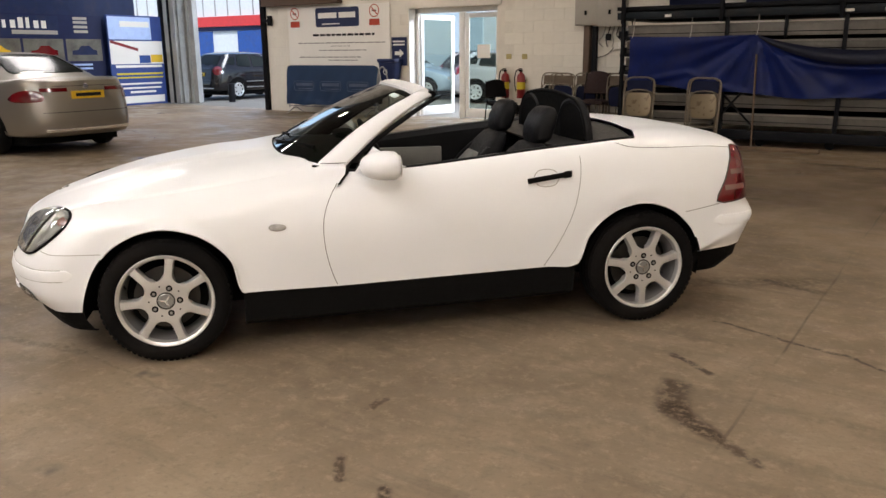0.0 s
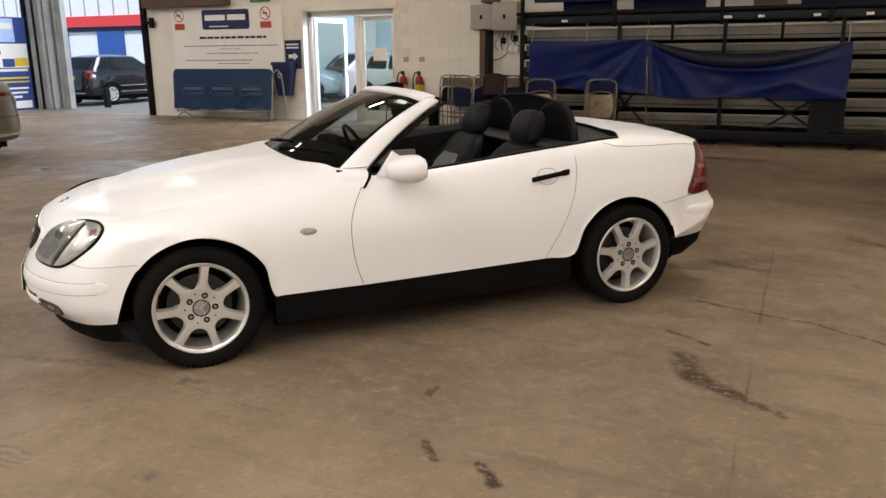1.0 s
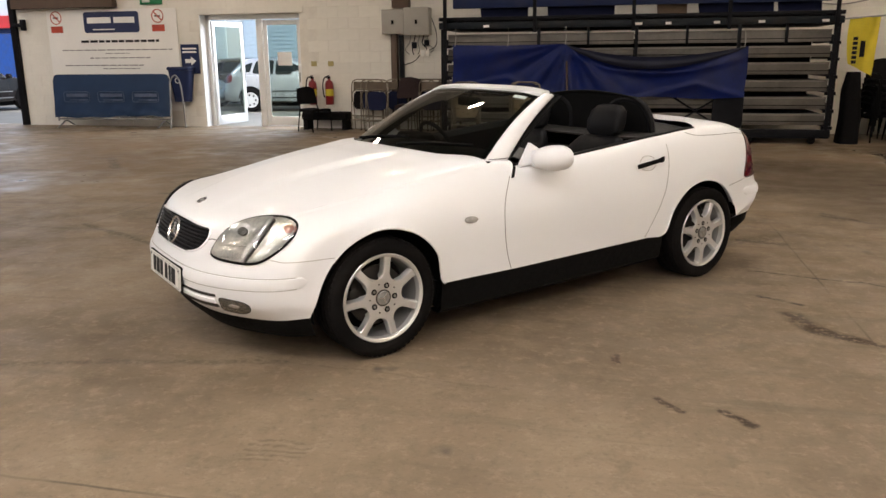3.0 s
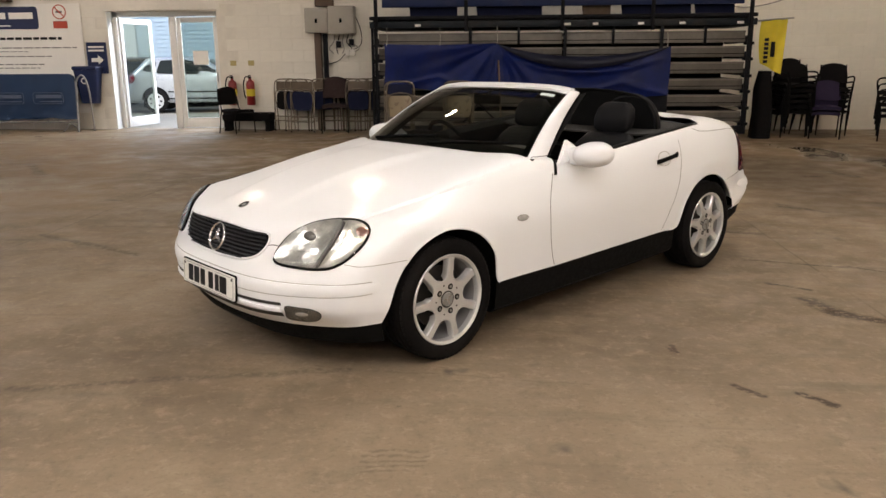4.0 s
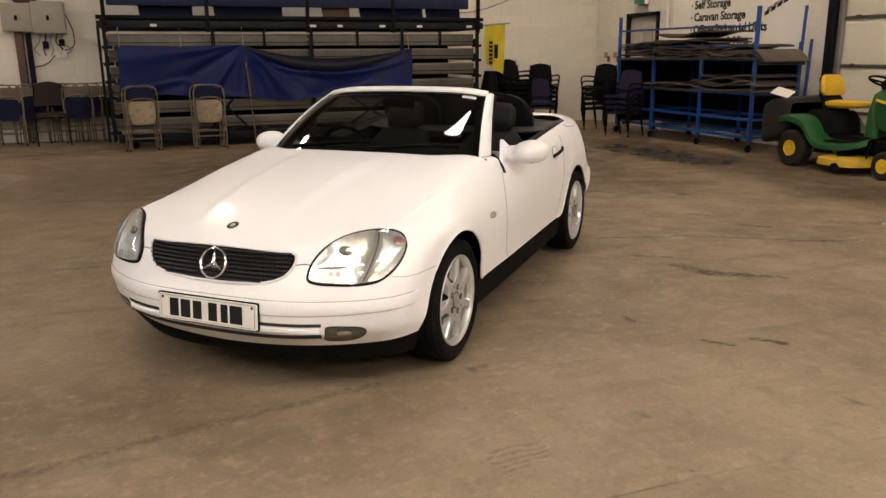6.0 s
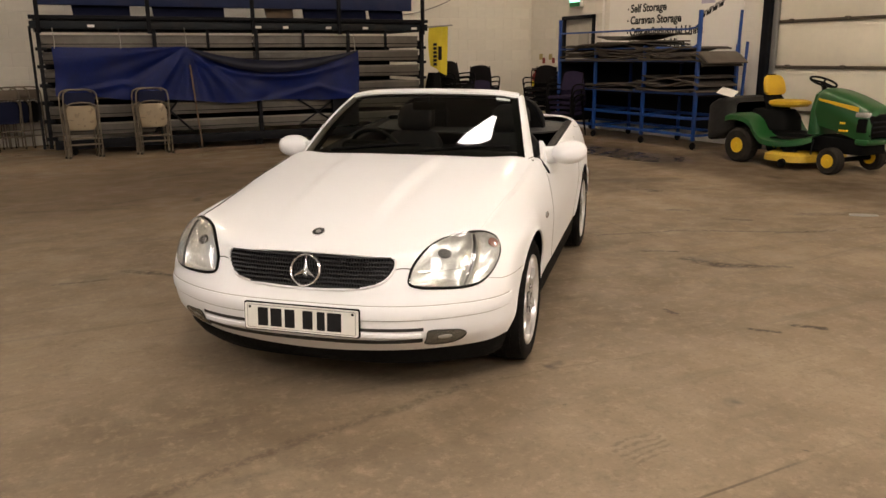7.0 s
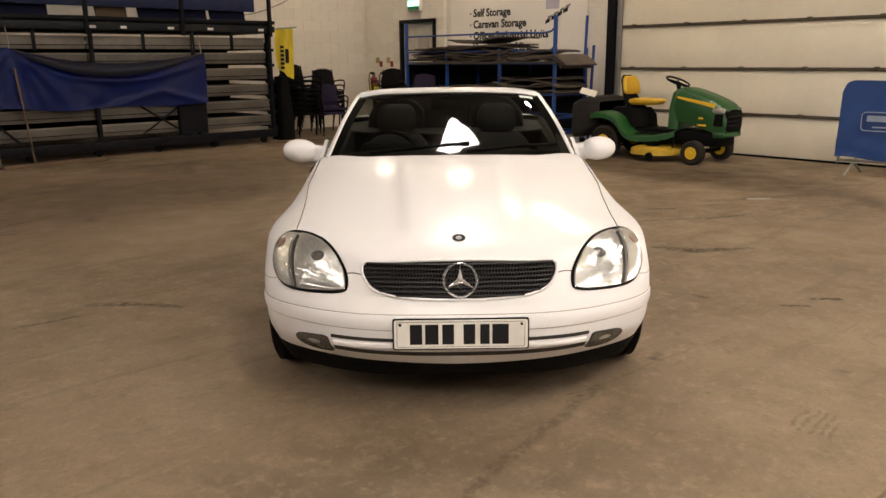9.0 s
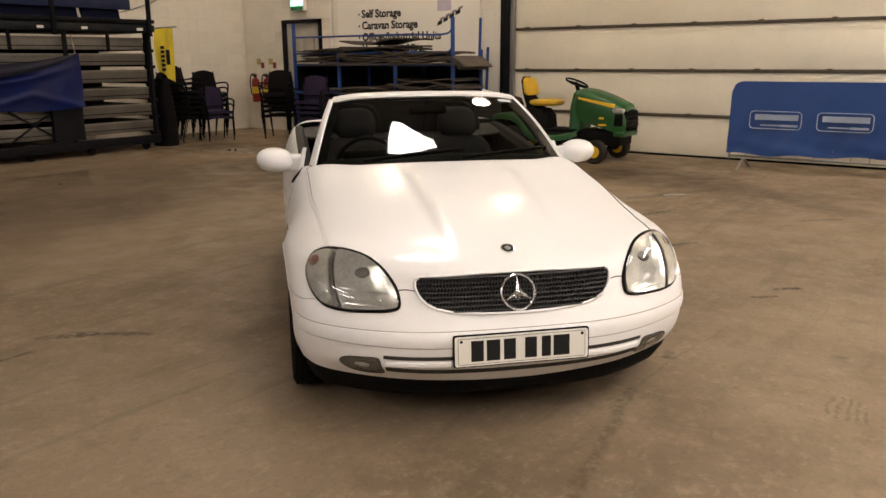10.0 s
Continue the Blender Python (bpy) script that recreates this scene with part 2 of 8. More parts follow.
M_FRAMEWHITE = mat("white_door_frame", (0.78, 0.78, 0.76), 0.4, var=0.03)
M_INK = mat("dark_ink", (0.012, 0.012, 0.013), 0.6, spec=0.2)
M_GREEN = plain_paint("green_machine_paint", (0.008, 0.075, 0.017), 0.4)
M_YELLOW = mat("yellow_machine_paint", (0.72, 0.46, 0.02), 0.4, var=0.08, dirt=0.12)
M_DULLTAG = mat("faded_notice", (0.40, 0.33, 0.14), 0.6)
M_FLAG = mat("yellow_flag_cloth", (0.62, 0.50, 0.03), 0.75, var=0.12, scale=5)
M_REDPAINT = mat("red_extinguisher_paint", (0.21, 0.011, 0.012), 0.35)
M_TAN = mat("beige_steel_chair", (0.20, 0.155, 0.095), 0.30, 0.35, var=0.06, scale=1.5)
M_BACKBROWN = mat("worn_brown_chair", (0.11, 0.082, 0.055), 0.4, 0.2, var=0.2)
M_CHAIRTUBE = mat("brown_chair_tube", (0.18, 0.15, 0.11), 0.4, 0.5)
M_NAVYSEAT = mat("navy_chair_fabric", (0.009, 0.012, 0.036), 0.8, spec=0.15)
M_FABRIC = mat("black_upholstery", (0.006, 0.0055, 0.006), 0.85, spec=0.1)
M_PURPLE = mat("plum_upholstery", (0.024, 0.018, 0.042), 0.85, spec=0.15)
M_MAT = mat("rubber_mat", (0.068, 0.056, 0.045), 0.85, var=0.3, scale=4, per_object=0.45)
M_BLUESTEEL = mat("blue_trolley_paint", (0.01, 0.06, 0.26), 0.42, var=0.15, dirt=0.25)
M_BROWN = mat("rusty_brown_steel", (0.10, 0.065, 0.045), 0.7, dirt=0.4)
M_GREYBOX = mat("grey_cabinet_paint", (0.36, 0.34, 0.30), 0.5, var=0.06)
M_SILVER = plain_paint("silver_car_paint", (0.27, 0.245, 0.215), 0.34, 0.65)
M_BLACKCAR = mat("black_car_paint", (0.012, 0.010, 0.010), 0.10, spec=0.5, var=0.1)
M_CLAD = mat("grey_cladding", (0.30, 0.33, 0.36), 0.5, 0.2, var=0.1)
M_DARKWOOD = mat("worn_timber", (0.12, 0.08, 0.05), 0.8, var=0.25)


# ---- floor ----
def floor_material():
    ma = bpy.data.materials.new("worn_concrete")
    ma.use_nodes = True
    nt = ma.node_tree
    N, link = nt.nodes, nt.links.new
    b = N["Principled BSDF"]
    co = N.new("ShaderNodeTexCoord")

    def noise_tex(scale, detail=5.0, rough=0.55, warp=0.0, vector=None):
        n = N.new("ShaderNodeTexNoise")
        n.inputs["Scale"].default_value, n.inputs["Detail"].default_value = scale, detail
        n.inputs["Roughness"].default_value, n.inputs["Distortion"].default_value = rough, warp
        link(vector or co.outputs["Object"], n.inputs["Vector"])
        return n.outputs["Fac"]

    def step(v, lo, hi, a=0.0, c=1.0):
        r = N.new("ShaderNodeMapRange")
        r.interpolation_type = "SMOOTHSTEP"
        for k, x in zip((1, 2, 3, 4), (lo, hi, a, c)):
            r.inputs[k].default_value = x
        link(v, r.inputs[0])
        return r.outputs[0]

    def mixc(f, a, c):
        m = N.new("ShaderNodeMix")
        m.data_type = "RGBA"
        link(f, m.inputs[0])
        for k, x in ((6, a), (7, c)):
            if isinstance(x, tuple):
                m.inputs[k].default_value = (*x, 1)
            else:
                link(x, m.inputs[k])
        return m.outputs[2]

    def math_(op, a, c):
        m = N.new("ShaderNodeMath")
        m.operation = op
        for k, x in ((0, a), (1, c)):
            if isinstance(x, (int, float)):
                m.inputs[k].default_value = x
            else:
                link(x, m.inputs[k])
        return m.outputs[0]

    # cloudy tone, trowel mottling and fine speckle
    colour = mixc(step(noise_tex(0.55, 4), 0.3, 0.7), (0.142, 0.105, 0.068), (0.242, 0.183, 0.121))
    colour = mixc(step(noise_tex(2.4, 8, 0.74, 0.15), 0.46, 0.68, 0, 0.42), colour, (0.312, 0.246, 0.166))
    colour = mixc(step(noise_tex(5.0, 8, 0.75, 0.3), 0.50, 0.70, 0, 0.38), colour, (0.100, 0.073, 0.047))
    colour = mixc(step(noise_tex(13, 9, 0.8, 0.2), 0.50, 0.64, 0, 0.42), colour, (0.330, 0.262, 0.182))
    colour = mixc(step(noise_tex(38, 6, 0.7), 0.50, 0.70, 0, 0.34), colour, (0.09, 0.067, 0.046))
    # streaks dragged by tyres
    mp = N.new("ShaderNodeMapping")
    mp.inputs["Rotation"].default_value = (0, 0, radians(25))
    mp.inputs["Scale"].default_value = (0.35, 4.0, 1)
    link(co.outputs["Object"], mp.inputs["Vector"])
    colour = mixc(step(noise_tex(1.3, 6, 0.68, 0.5, mp.outputs[0]), 0.52, 0.70, 0, 0.40), colour, (0.090, 0.068, 0.045))
    # oil spots
    spots = math_("MULTIPLY", step(noise_tex(1.7, 3, 0.5, 0.8), 0.66, 0.74), step(noise_tex(0.35, 2), 0.48, 0.6))
    colour = mixc(math_("MULTIPLY", spots, 0.75), colour, (0.055, 0.042, 0.032))
    pits = math_("MULTIPLY", step(noise_tex(6.5, 5, 0.7, 1.2), 0.69, 0.76), 0.8)
    colour = mixc(pits, colour, (0.05, 0.038, 0.027))
    # saw-cut joints, cracks, single marks and broad painted shade
    sep = N.new("ShaderNodeSeparateXYZ")
    link(co.outputs["Object"], sep.inputs[0])
    wob = math_("MULTIPLY", math_("SUBTRACT", noise_tex(1.1, 4), 0.5), 0.05)
    for axis, at in JOINTS:
        d = math_("ABSOLUTE", math_("SUBTRACT", math_("ADD", sep.outputs[axis], wob), at), 0)
        broken = step(noise_tex(0.9 + axis * 0.3, 3), 0.40, 0.62, 0.04, 0.6)
        colour = mixc(math_("MULTIPLY", step(d, 0.003, 0.010, 1.0, 0), broken), colour, (0.036, 0.021, 0.010))
    ragx = math_("MULTIPLY", math_("SUBTRACT", noise_tex(3.2, 6, 0.6), 0.5), 0.15)
    ragy = math_("MULTIPLY", math_("SUBTRACT", noise_tex(2.7, 6, 0.6, 0.4), 0.5), 0.15)
    px, py = math_("ADD", sep.outputs[0], ragx), math_("ADD", sep.outputs[1], ragy)
    grit = step(noise_tex(22, 4, 0.7), 0.35, 0.57)
    for x0, y0, x1, y1, r, strength in MARKS_AND_SHADE:
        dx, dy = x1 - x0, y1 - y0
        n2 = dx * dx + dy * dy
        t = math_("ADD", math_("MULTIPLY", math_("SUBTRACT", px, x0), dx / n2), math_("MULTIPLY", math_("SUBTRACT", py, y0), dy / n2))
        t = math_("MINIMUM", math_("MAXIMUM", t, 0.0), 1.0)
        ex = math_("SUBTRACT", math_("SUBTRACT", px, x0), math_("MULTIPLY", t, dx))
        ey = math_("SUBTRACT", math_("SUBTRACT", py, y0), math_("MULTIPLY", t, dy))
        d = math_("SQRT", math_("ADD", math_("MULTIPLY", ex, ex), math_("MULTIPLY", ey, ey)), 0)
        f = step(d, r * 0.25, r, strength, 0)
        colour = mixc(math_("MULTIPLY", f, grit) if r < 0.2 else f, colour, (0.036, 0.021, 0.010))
    wet = None
    qx = math_("ADD", sep.outputs[0], math_("MULTIPLY", math_("SUBTRACT", noise_tex(0.9, 1), 0.5), 0.7))
    qy = math_("ADD", sep.outputs[1], math_("MULTIPLY", math_("SUBTRACT", noise_tex(0.7, 1, 0.5, 0.3), 0.5), 0.7))
    for x0, y0, x1, y1, r in PUDDLES:
        dx, dy = x1 - x0, y1 - y0
        n2 = dx * dx + dy * dy
        t = math_("ADD", math_("MULTIPLY", math_("SUBTRACT", qx, x0), dx / n2), math_("MULTIPLY", math_("SUBTRACT", qy, y0), dy / n2))
        t = math_("MINIMUM", math_("MAXIMUM", t, 0.0), 1.0)
        ex = math_("SUBTRACT", math_("SUBTRACT", qx, x0), math_("MULTIPLY", t, dx))
        ey = math_("SUBTRACT", math_("SUBTRACT", qy, y0), math_("MULTIPLY", t, dy))
        f = step(math_("SQRT", math_("ADD", math_("MULTIPLY", ex, ex), math_("MULTIPLY", ey, ey)), 0), r * 0.5, r, 1.0, 0)
        wet = f if wet is None else math_("MAXIMUM", wet, f)
    colour = mixc(math_("MULTIPLY", wet, 0.55), colour, (0.050, 0.045, 0.040))
    link(colour, b.inputs["Base Color"])
    # damp and polished patches by the far wall and the big door
    damp = math_("MULTIPLY", step(noise_tex(0.5, 5, 0.6, 0.5), 0.46, 0.6), step(math_("ADD", sep.outputs[1], math_("MULTIPLY", sep.outputs[0], -0.35)), 6.5, 10.0))
    rough = math_("SUBTRACT", step(noise_tex(3.0, 5), 0.3, 0.7, 0.48, 0.72), math_("MULTIPLY", damp, 0.22))
    rough = math_("SUBTRACT", rough, math_("MULTIPLY", wet, 0.30))
    b.inputs["Specular IOR Level"].default_value = 0.3
    link(rough, b.inputs["Roughness"])
    bp = N.new("ShaderNodeBump")
    bp.inputs["Strength"].default_value, bp.inputs["Distance"].default_value = 0.35, 0.003
    link(math_("SUBTRACT", 0.35, math_("MULTIPLY", wet, 0.33)), bp.inputs["Strength"])
    link(math_("ADD", noise_tex(45, 6), math_("MULTIPLY", noise_tex(5, 4), 0.7)), bp.inputs["Height"])
    link(bp.outputs[0], b.inputs["Normal"])
    return ma


# dark marks and painted far shade on the floor: start, end, half width, strength
MARKS_AND_SHADE = ((-1.20, 4.70, -0.55, 5.15, 0.16, 0.5), (-0.79, 5.0, -0.47, 4.94, 0.07, 0.7), (-0.76, 3.12, -0.69, 2.90, 0.10, 0.85), (-0.69, 2.90, -0.50, 2.74, 0.075, 1.0), (-0.55, 2.77, -0.30, 2.62, 0.04, 0.8), (-0.87, 3.47, -0.68, 3.33, 0.035, 1.0), (-0.86, 4.06, -0.14, 3.88, 0.02, 0.9),
         (-0.14, 3.88, 0.7, 3.35, 0.022, 0.9), (0.7, 3.35, 1.6, 3.1, 0.014, 0.7), (0.07, 6.15, 0.33, 5.97, 0.06, 0.9), (0.11, 6.29, 0.40, 5.89, 0.05, 0.7), (0.41, 4.60, 0.55, 4.50, 0.05, 0.9), (0.56, 4.02, 0.72, 3.88, 0.05, 0.9),
         (0.99, 5.52, 1.11, 5.48, 0.06, 1.0), (1.1, 6.29, 1.75, 6.04, 0.24, 0.5), (1.03, 8.13, 1.19, 8.11, 0.08, 1.0), (1.45, 8.55, 1.61, 8.12, 0.12, 1.0), (-1.60, 10.85, -0.82, 10.78, 0.15, 1.0),
         (-5.2, 7.6, -4.2, 7.3, 0.07, 0.6), (-9.25, 9.0, -8.4, 7.9, 0.11, 0.9), (-9.5, 8.95, -9.05, 8.9, 0.09, 0.8), (-6.4, 4.6, -5.3, 4.0, 0.05, 0.6), (-1.74, 2.30, -1.72, 2.20, 0.03, 0.8),
         # wide entries here: staining broadened to paint the far floor's dimmer light
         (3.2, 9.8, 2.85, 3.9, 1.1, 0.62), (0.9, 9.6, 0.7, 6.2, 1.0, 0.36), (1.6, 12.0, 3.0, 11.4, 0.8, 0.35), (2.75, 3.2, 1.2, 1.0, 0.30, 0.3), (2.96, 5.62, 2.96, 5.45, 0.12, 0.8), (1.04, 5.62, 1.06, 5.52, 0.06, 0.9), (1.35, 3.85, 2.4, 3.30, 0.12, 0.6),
         # the 2.5 m wide entry paints shade over the far floor
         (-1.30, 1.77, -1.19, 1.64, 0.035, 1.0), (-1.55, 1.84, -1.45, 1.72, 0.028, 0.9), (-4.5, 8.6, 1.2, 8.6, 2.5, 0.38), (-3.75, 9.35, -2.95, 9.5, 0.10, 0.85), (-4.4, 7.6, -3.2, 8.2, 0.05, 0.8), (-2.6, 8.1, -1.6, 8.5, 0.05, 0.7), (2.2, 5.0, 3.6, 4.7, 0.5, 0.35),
         (-4.75, 1.60, -3.30, 1.90, 0.045, 0.42), (-3.45, 1.93, -2.2, 1.80, 0.014, 0.25),
         (-2.75, 9.12, -1.93, 9.35, 0.06, 0.9), (-2.05, 7.98, -1.54, 7.91, 0.05, 0.8), (-4.47, 4.76, -4.30, 4.60, 0.05, 0.8), (-4.34, 4.70, -4.12, 4.36, 0.045, 0.8), (-4.95, 4.62, -4.60, 4.58, 0.022, 0.8), (1.09, 2.09, 1.36, 1.84, 0.035, 0.9), (0.51, 3.42, 1.0, 3.23, 0.035, 0.8),
         (-3.05, 1.13, -2.86, 1.16, 0.014, 0.38), (-3.06, 1.09, -2.85, 1.12, 0.013, 0.36), (-3.06, 1.05, -2.86, 1.08, 0.014, 0.38), (-3.07, 1.01, -2.87, 1.04, 0.012, 0.36), (-3.07, 0.975, -2.90, 1.0, 0.012, 0.32))
# standing water and damp patches: start, end, half width
PUDDLES = ((2.10, 10.8, 2.05, 9.75, 0.42), (2.75, 9.5, 2.95, 7.6, 0.62), )
JOINTS = ((0, -0.45), (1, 0.71), (0, -6.4), (1, 7.9))
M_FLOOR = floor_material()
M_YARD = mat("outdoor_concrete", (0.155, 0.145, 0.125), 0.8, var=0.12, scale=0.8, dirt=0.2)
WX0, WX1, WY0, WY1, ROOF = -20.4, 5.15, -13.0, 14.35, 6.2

tagged(part("floor", box(WX0 - 0.3, WX1 + 0.4, WY0 - 0.3, WY1 + 0.31, -0.2, 0), M_FLOOR, smooth=False), "worn brown concrete floor with stains, joints and painted far shade", "floor", kind="structure")
tagged(part("ground", box(-400, 400, -400, 400, -0.5, -0.02), M_YARD, smooth=False), "pale concrete yard outside the hall", "ground", kind="structure")

# ---- walls ----
def wall(name, boxes, material, label):
    bm = bmesh.new()
    for b in boxes:
        box(*b, bm=bm)
    return tagged(part(name, bm, material, smooth=False), label, "wall", kind="structure")


DOOR = (-10.62, -8.35, 2.36)
BW0 = -15.15
back = wall("wall_north", [(BW0, DOOR[0], 14.362, 14.68, 0, ROOF), (DOOR[1], WX1 + 0.3, 14.362, 14.68, 0, ROOF), (DOOR[0], DOOR[1], 14.362, 14.68, DOOR[2], ROOF)], M_MORTAR, "white painted concrete block wall")
lintel = wall("wall_north_header", [(WX0 - 0.3, BW0, 14.362, 14.68, 4.6, ROOF)], M_CLAD, "grey cladding over the vehicle opening")
SDOOR = (12.03, 13.14, 2.24)
RD0, RD1 = -1.5, 7.64
east = wall("wall_east", [(5.162, 5.45, 7.98, SDOOR[0], 0, ROOF), (5.162, 5.45, SDOOR[1], 14.362, 0, ROOF), (5.162, 5.45, SDOOR[0], SDOOR[1], SDOOR[2], ROOF), (5.162, 5.45, WY0, RD0, 0, ROOF), (5.162, 5.45, RD0, 7.98, 4.8, ROOF)], M_MORTAR, "white painted concrete block wall")
wall("wall_south", [(WX0, WX1 + 0.3, WY0 - 0.3, WY0, 0, ROOF)], M_WHITEWALL, "white painted block wall")
wall("wall_west", [(WX0 - 0.3, WX0, WY0, 14.2, 0, ROOF)], M_BLUE, "navy painted wall behind advertising boards")

# ---- roof with rooflights, all but the tapered one added ----
# unseen panels added to light the hall and the car's flank
LIGHTS = [(-5.4, -3.2), (-1.5, -3.2), (2.4, -3.2), (-9.4, -3.2), (-1.5, -10.0), (2.4, -10.0), (-6.0, -10.0), (-13.2, 4.9), (-17.2, 3.5), (-17.4, 9.6)]
LW, LL = 1.0, 2.7
M_ROOF = mat("dark_roof_sheet", (0.16, 0.15, 0.14), 0.6, 0.2, var=0.1)
tagged(part("ceiling", box(WX0 - 0.3, WX1 + 0.3, WY0 - 0.3, WY1 + 0.3, ROOF, ROOF + 0.1), M_ROOF, smooth=False), "dark sheet roof with translucent rooflights", "ceiling", kind="structure")
M_ROOFLIGHT = emit_mat("translucent_rooflight", (1.0, 0.945, 0.875), 11.6)
for x, y in LIGHTS:
    tagged(part("rooflight", box(-LW / 2, LW / 2, -LL / 2, LL / 2, -0.03, -0.004), M_ROOFLIGHT, smooth=False, m=pose(x, y, ROOF, 0, 0, -27)), "unseen glowing rooflight panel added in the roof", "rooflight", "rooflights")
tagged(part("rooflight", slab([(-1.98, 4.80), (-1.72, 4.48), (-1.38, 4.24), (-1.0, 4.15), (-0.24, 5.52), (-0.36, 5.74)], 0.026, m=pose(0, 0, ROOF - 0.03)), M_ROOFLIGHT, smooth=False), "glowing tapered rooflight panel in the roof", "rooflight", "rooflights")
M_LAMP = emit_mat("lamp_glow", (1.0, 0.82, 0.60), 68)


def high_bay(x, y):
    t = thing("unseen_high_bay_lamp", pose(x, y, 0), "unseen grey high-bay lamp hanging from the roof", "lamp", "high-bay lamps")
    part("shade", lathe([(0.06, 5.75), (0.09, 5.72), (0.26, 5.40), (0.25, 5.40), (0.08, 5.70)], 24), M_STEEL, t)
    part("bulb", lathe([(0.02, 5.52), (0.18, 5.48), (0.21, 5.44), (0.02, 5.405)], 16), M_LAMP, t)
    part("hanger", rod((0, 0, 5.72), (0, 0, ROOF), 0.012), M_STEEL, t)


# first two inferred from glints in the windscreen; the others are added fill
for x, y in ((-5.0, 8.85), (2.1, 5.3), (-4.6, -0.4), (2.1, -2.0), (-12.2, 10.2), (-12.2, -0.4), (2.1, -8.5), (-5.2, -8.5), (3.1, 12.0), (3.8, 1.0), (2.9, 9.0), (-9.0, 11.2)):
    high_bay(x, y)


# ---- the white convertible ----
from mathutils.bvhtree import BVHTree

CAR = pose(-2.635, 3.5405, 0, 0, 0, 227.4)
car = thing("convertible_car", CAR, "white two-seat convertible car parked with its roof down", "car")


def arch(cx, cz, r, a, y):
    return (cx + r * math.cos(radians(a)), y, cz + r * math.sin(radians(a)))


def fa(a, y=0.85):
    return arch(1.205, 0.29, 0.356, a, y)


def ra(a, y=0.866):
    return arch(-1.178, 0.298, 0.355, a, y)


# control net: centre, inner, shoulder, flank and lower edge of each cross line, from front lip over the bonnet to rear lip
NET_A = [
    ((1.905, 0, 0.222), (1.87, 0.42, 0.238), (1.74, 0.69, 0.248), (1.68, 0.765, 0.256), (1.588, 0.812, 0.262)),
    ((1.985, 0, 0.31), (1.95, 0.42, 0.315), (1.795, 0.715, 0.33), (1.70, 0.80, 0.335), (1.568, 0.843, 0.335)),
    ((2.0, 0, 0.42), (1.965, 0.42, 0.425), (1.81, 0.725, 0.445), (1.70, 0.815, 0.44), (1.532, 0.850, 0.432)),
    ((1.97, 0, 0.495), (1.935, 0.42, 0.505), (1.79, 0.718, 0.53), (1.67, 0.822, 0.53), fa(40, 0.858)),
    ((1.935, 0, 0.58), (1.895, 0.40, 0.59), (1.735, 0.705, 0.63), (1.60, 0.824, 0.61), fa(56, 0.865)),
    ((1.90, 0, 0.662), (1.855, 0.38, 0.672), (1.645, 0.692, 0.712), (1.46, 0.838, 0.674), fa(75, 0.872)),
]
NET_B = [
    ((1.72, 0, 0.742), (1.67, 0.37, 0.74), (1.45, 0.695, 0.750), (1.29, 0.838, 0.702), fa(93, 0.876)),
    ((1.45, 0, 0.815), (1.41, 0.38, 0.808), (1.22, 0.708, 0.785), (1.08, 0.836, 0.706), fa(120, 0.875)),
    ((1.15, 0, 0.872), (1.12, 0.40, 0.862), (0.99, 0.728, 0.820), (0.94, 0.834, 0.696), fa(147, 0.868)),
    ((0.90, 0, 0.906), (0.88, 0.42, 0.895), (0.79, 0.73, 0.850), (0.80, 0.838, 0.672), fa(177, 0.850)),
    ((0.68, 0, 0.928), (0.645, 0.44, 0.921), (0.505, 0.735, 0.886), (0.60, 0.844, 0.655), (0.62, 0.843, 0.312)),
]
BELT = [(0.37, 0.748, 0.862), (0.06, 0.755, 0.868), (-0.31, 0.762, 0.902), (-0.66, 0.764, 0.938)]
NET_C = [((x, 0, z), (x, 0.44, z), (x, y, z), (x, 0.852, 0.655), (x, 0.843, 0.318 - 0.022 * (x - 0.2))) for x, y, z in BELT]
NET_D = [
    ((-0.98, 0, 0.97), (-0.96, 0.44, 0.965), (-0.88, 0.764, 0.957), (-0.84, 0.860, 0.68), ra(7, 0.845)),
    ((-1.12, 0, 0.995), (-1.10, 0.44, 0.985), (-1.02, 0.763, 0.970), (-0.96, 0.858, 0.705), ra(35)),
    ((-1.28, 0, 1.015), (-1.24, 0.44, 1.005), (-1.16, 0.758, 0.978), (-1.09, 0.862, 0.735), ra(62)),
    ((-1.42, 0, 1.022), (-1.40, 0.44, 1.012), (-1.35, 0.745, 0.976), (-1.24, 0.857, 0.748), ra(90)),
    ((-1.62, 0, 1.004), (-1.60, 0.43, 0.994), (-1.54, 0.73, 0.956), (-1.41, 0.848, 0.742), ra(118)),
    ((-1.82, 0, 0.966), (-1.79, 0.43, 0.957), (-1.71, 0.70, 0.925), (-1.59, 0.828, 0.715), ra(143)),
]
NET_E = [
    ((-1.935, 0, 0.925), (-1.905, 0.43, 0.915), (-1.81, 0.69, 0.880), (-1.69, 0.815, 0.66), ra(154)),
    ((-1.955, 0, 0.80), (-1.935, 0.43, 0.79), (-1.85, 0.705, 0.745), (-1.73, 0.818, 0.60), ra(160)),
    ((-1.965, 0, 0.64), (-1.945, 0.43, 0.635), (-1.872, 0.715, 0.62), (-1.762, 0.825, 0.545), ra(164)),
    ((-2.00, 0, 0.56), (-1.98, 0.43, 0.56), (-1.905, 0.72, 0.555), (-1.79, 0.828, 0.49), ra(167)),
    ((-1.945, 0, 0.37), (-1.925, 0.43, 0.372), (-1.855, 0.71, 0.378), (-1.745, 0.805, 0.378), ra(170, 0.83)),
]
NET = NET_A + NET_B + NET_C + NET_D + NET_E
SU, SV = 9, 14
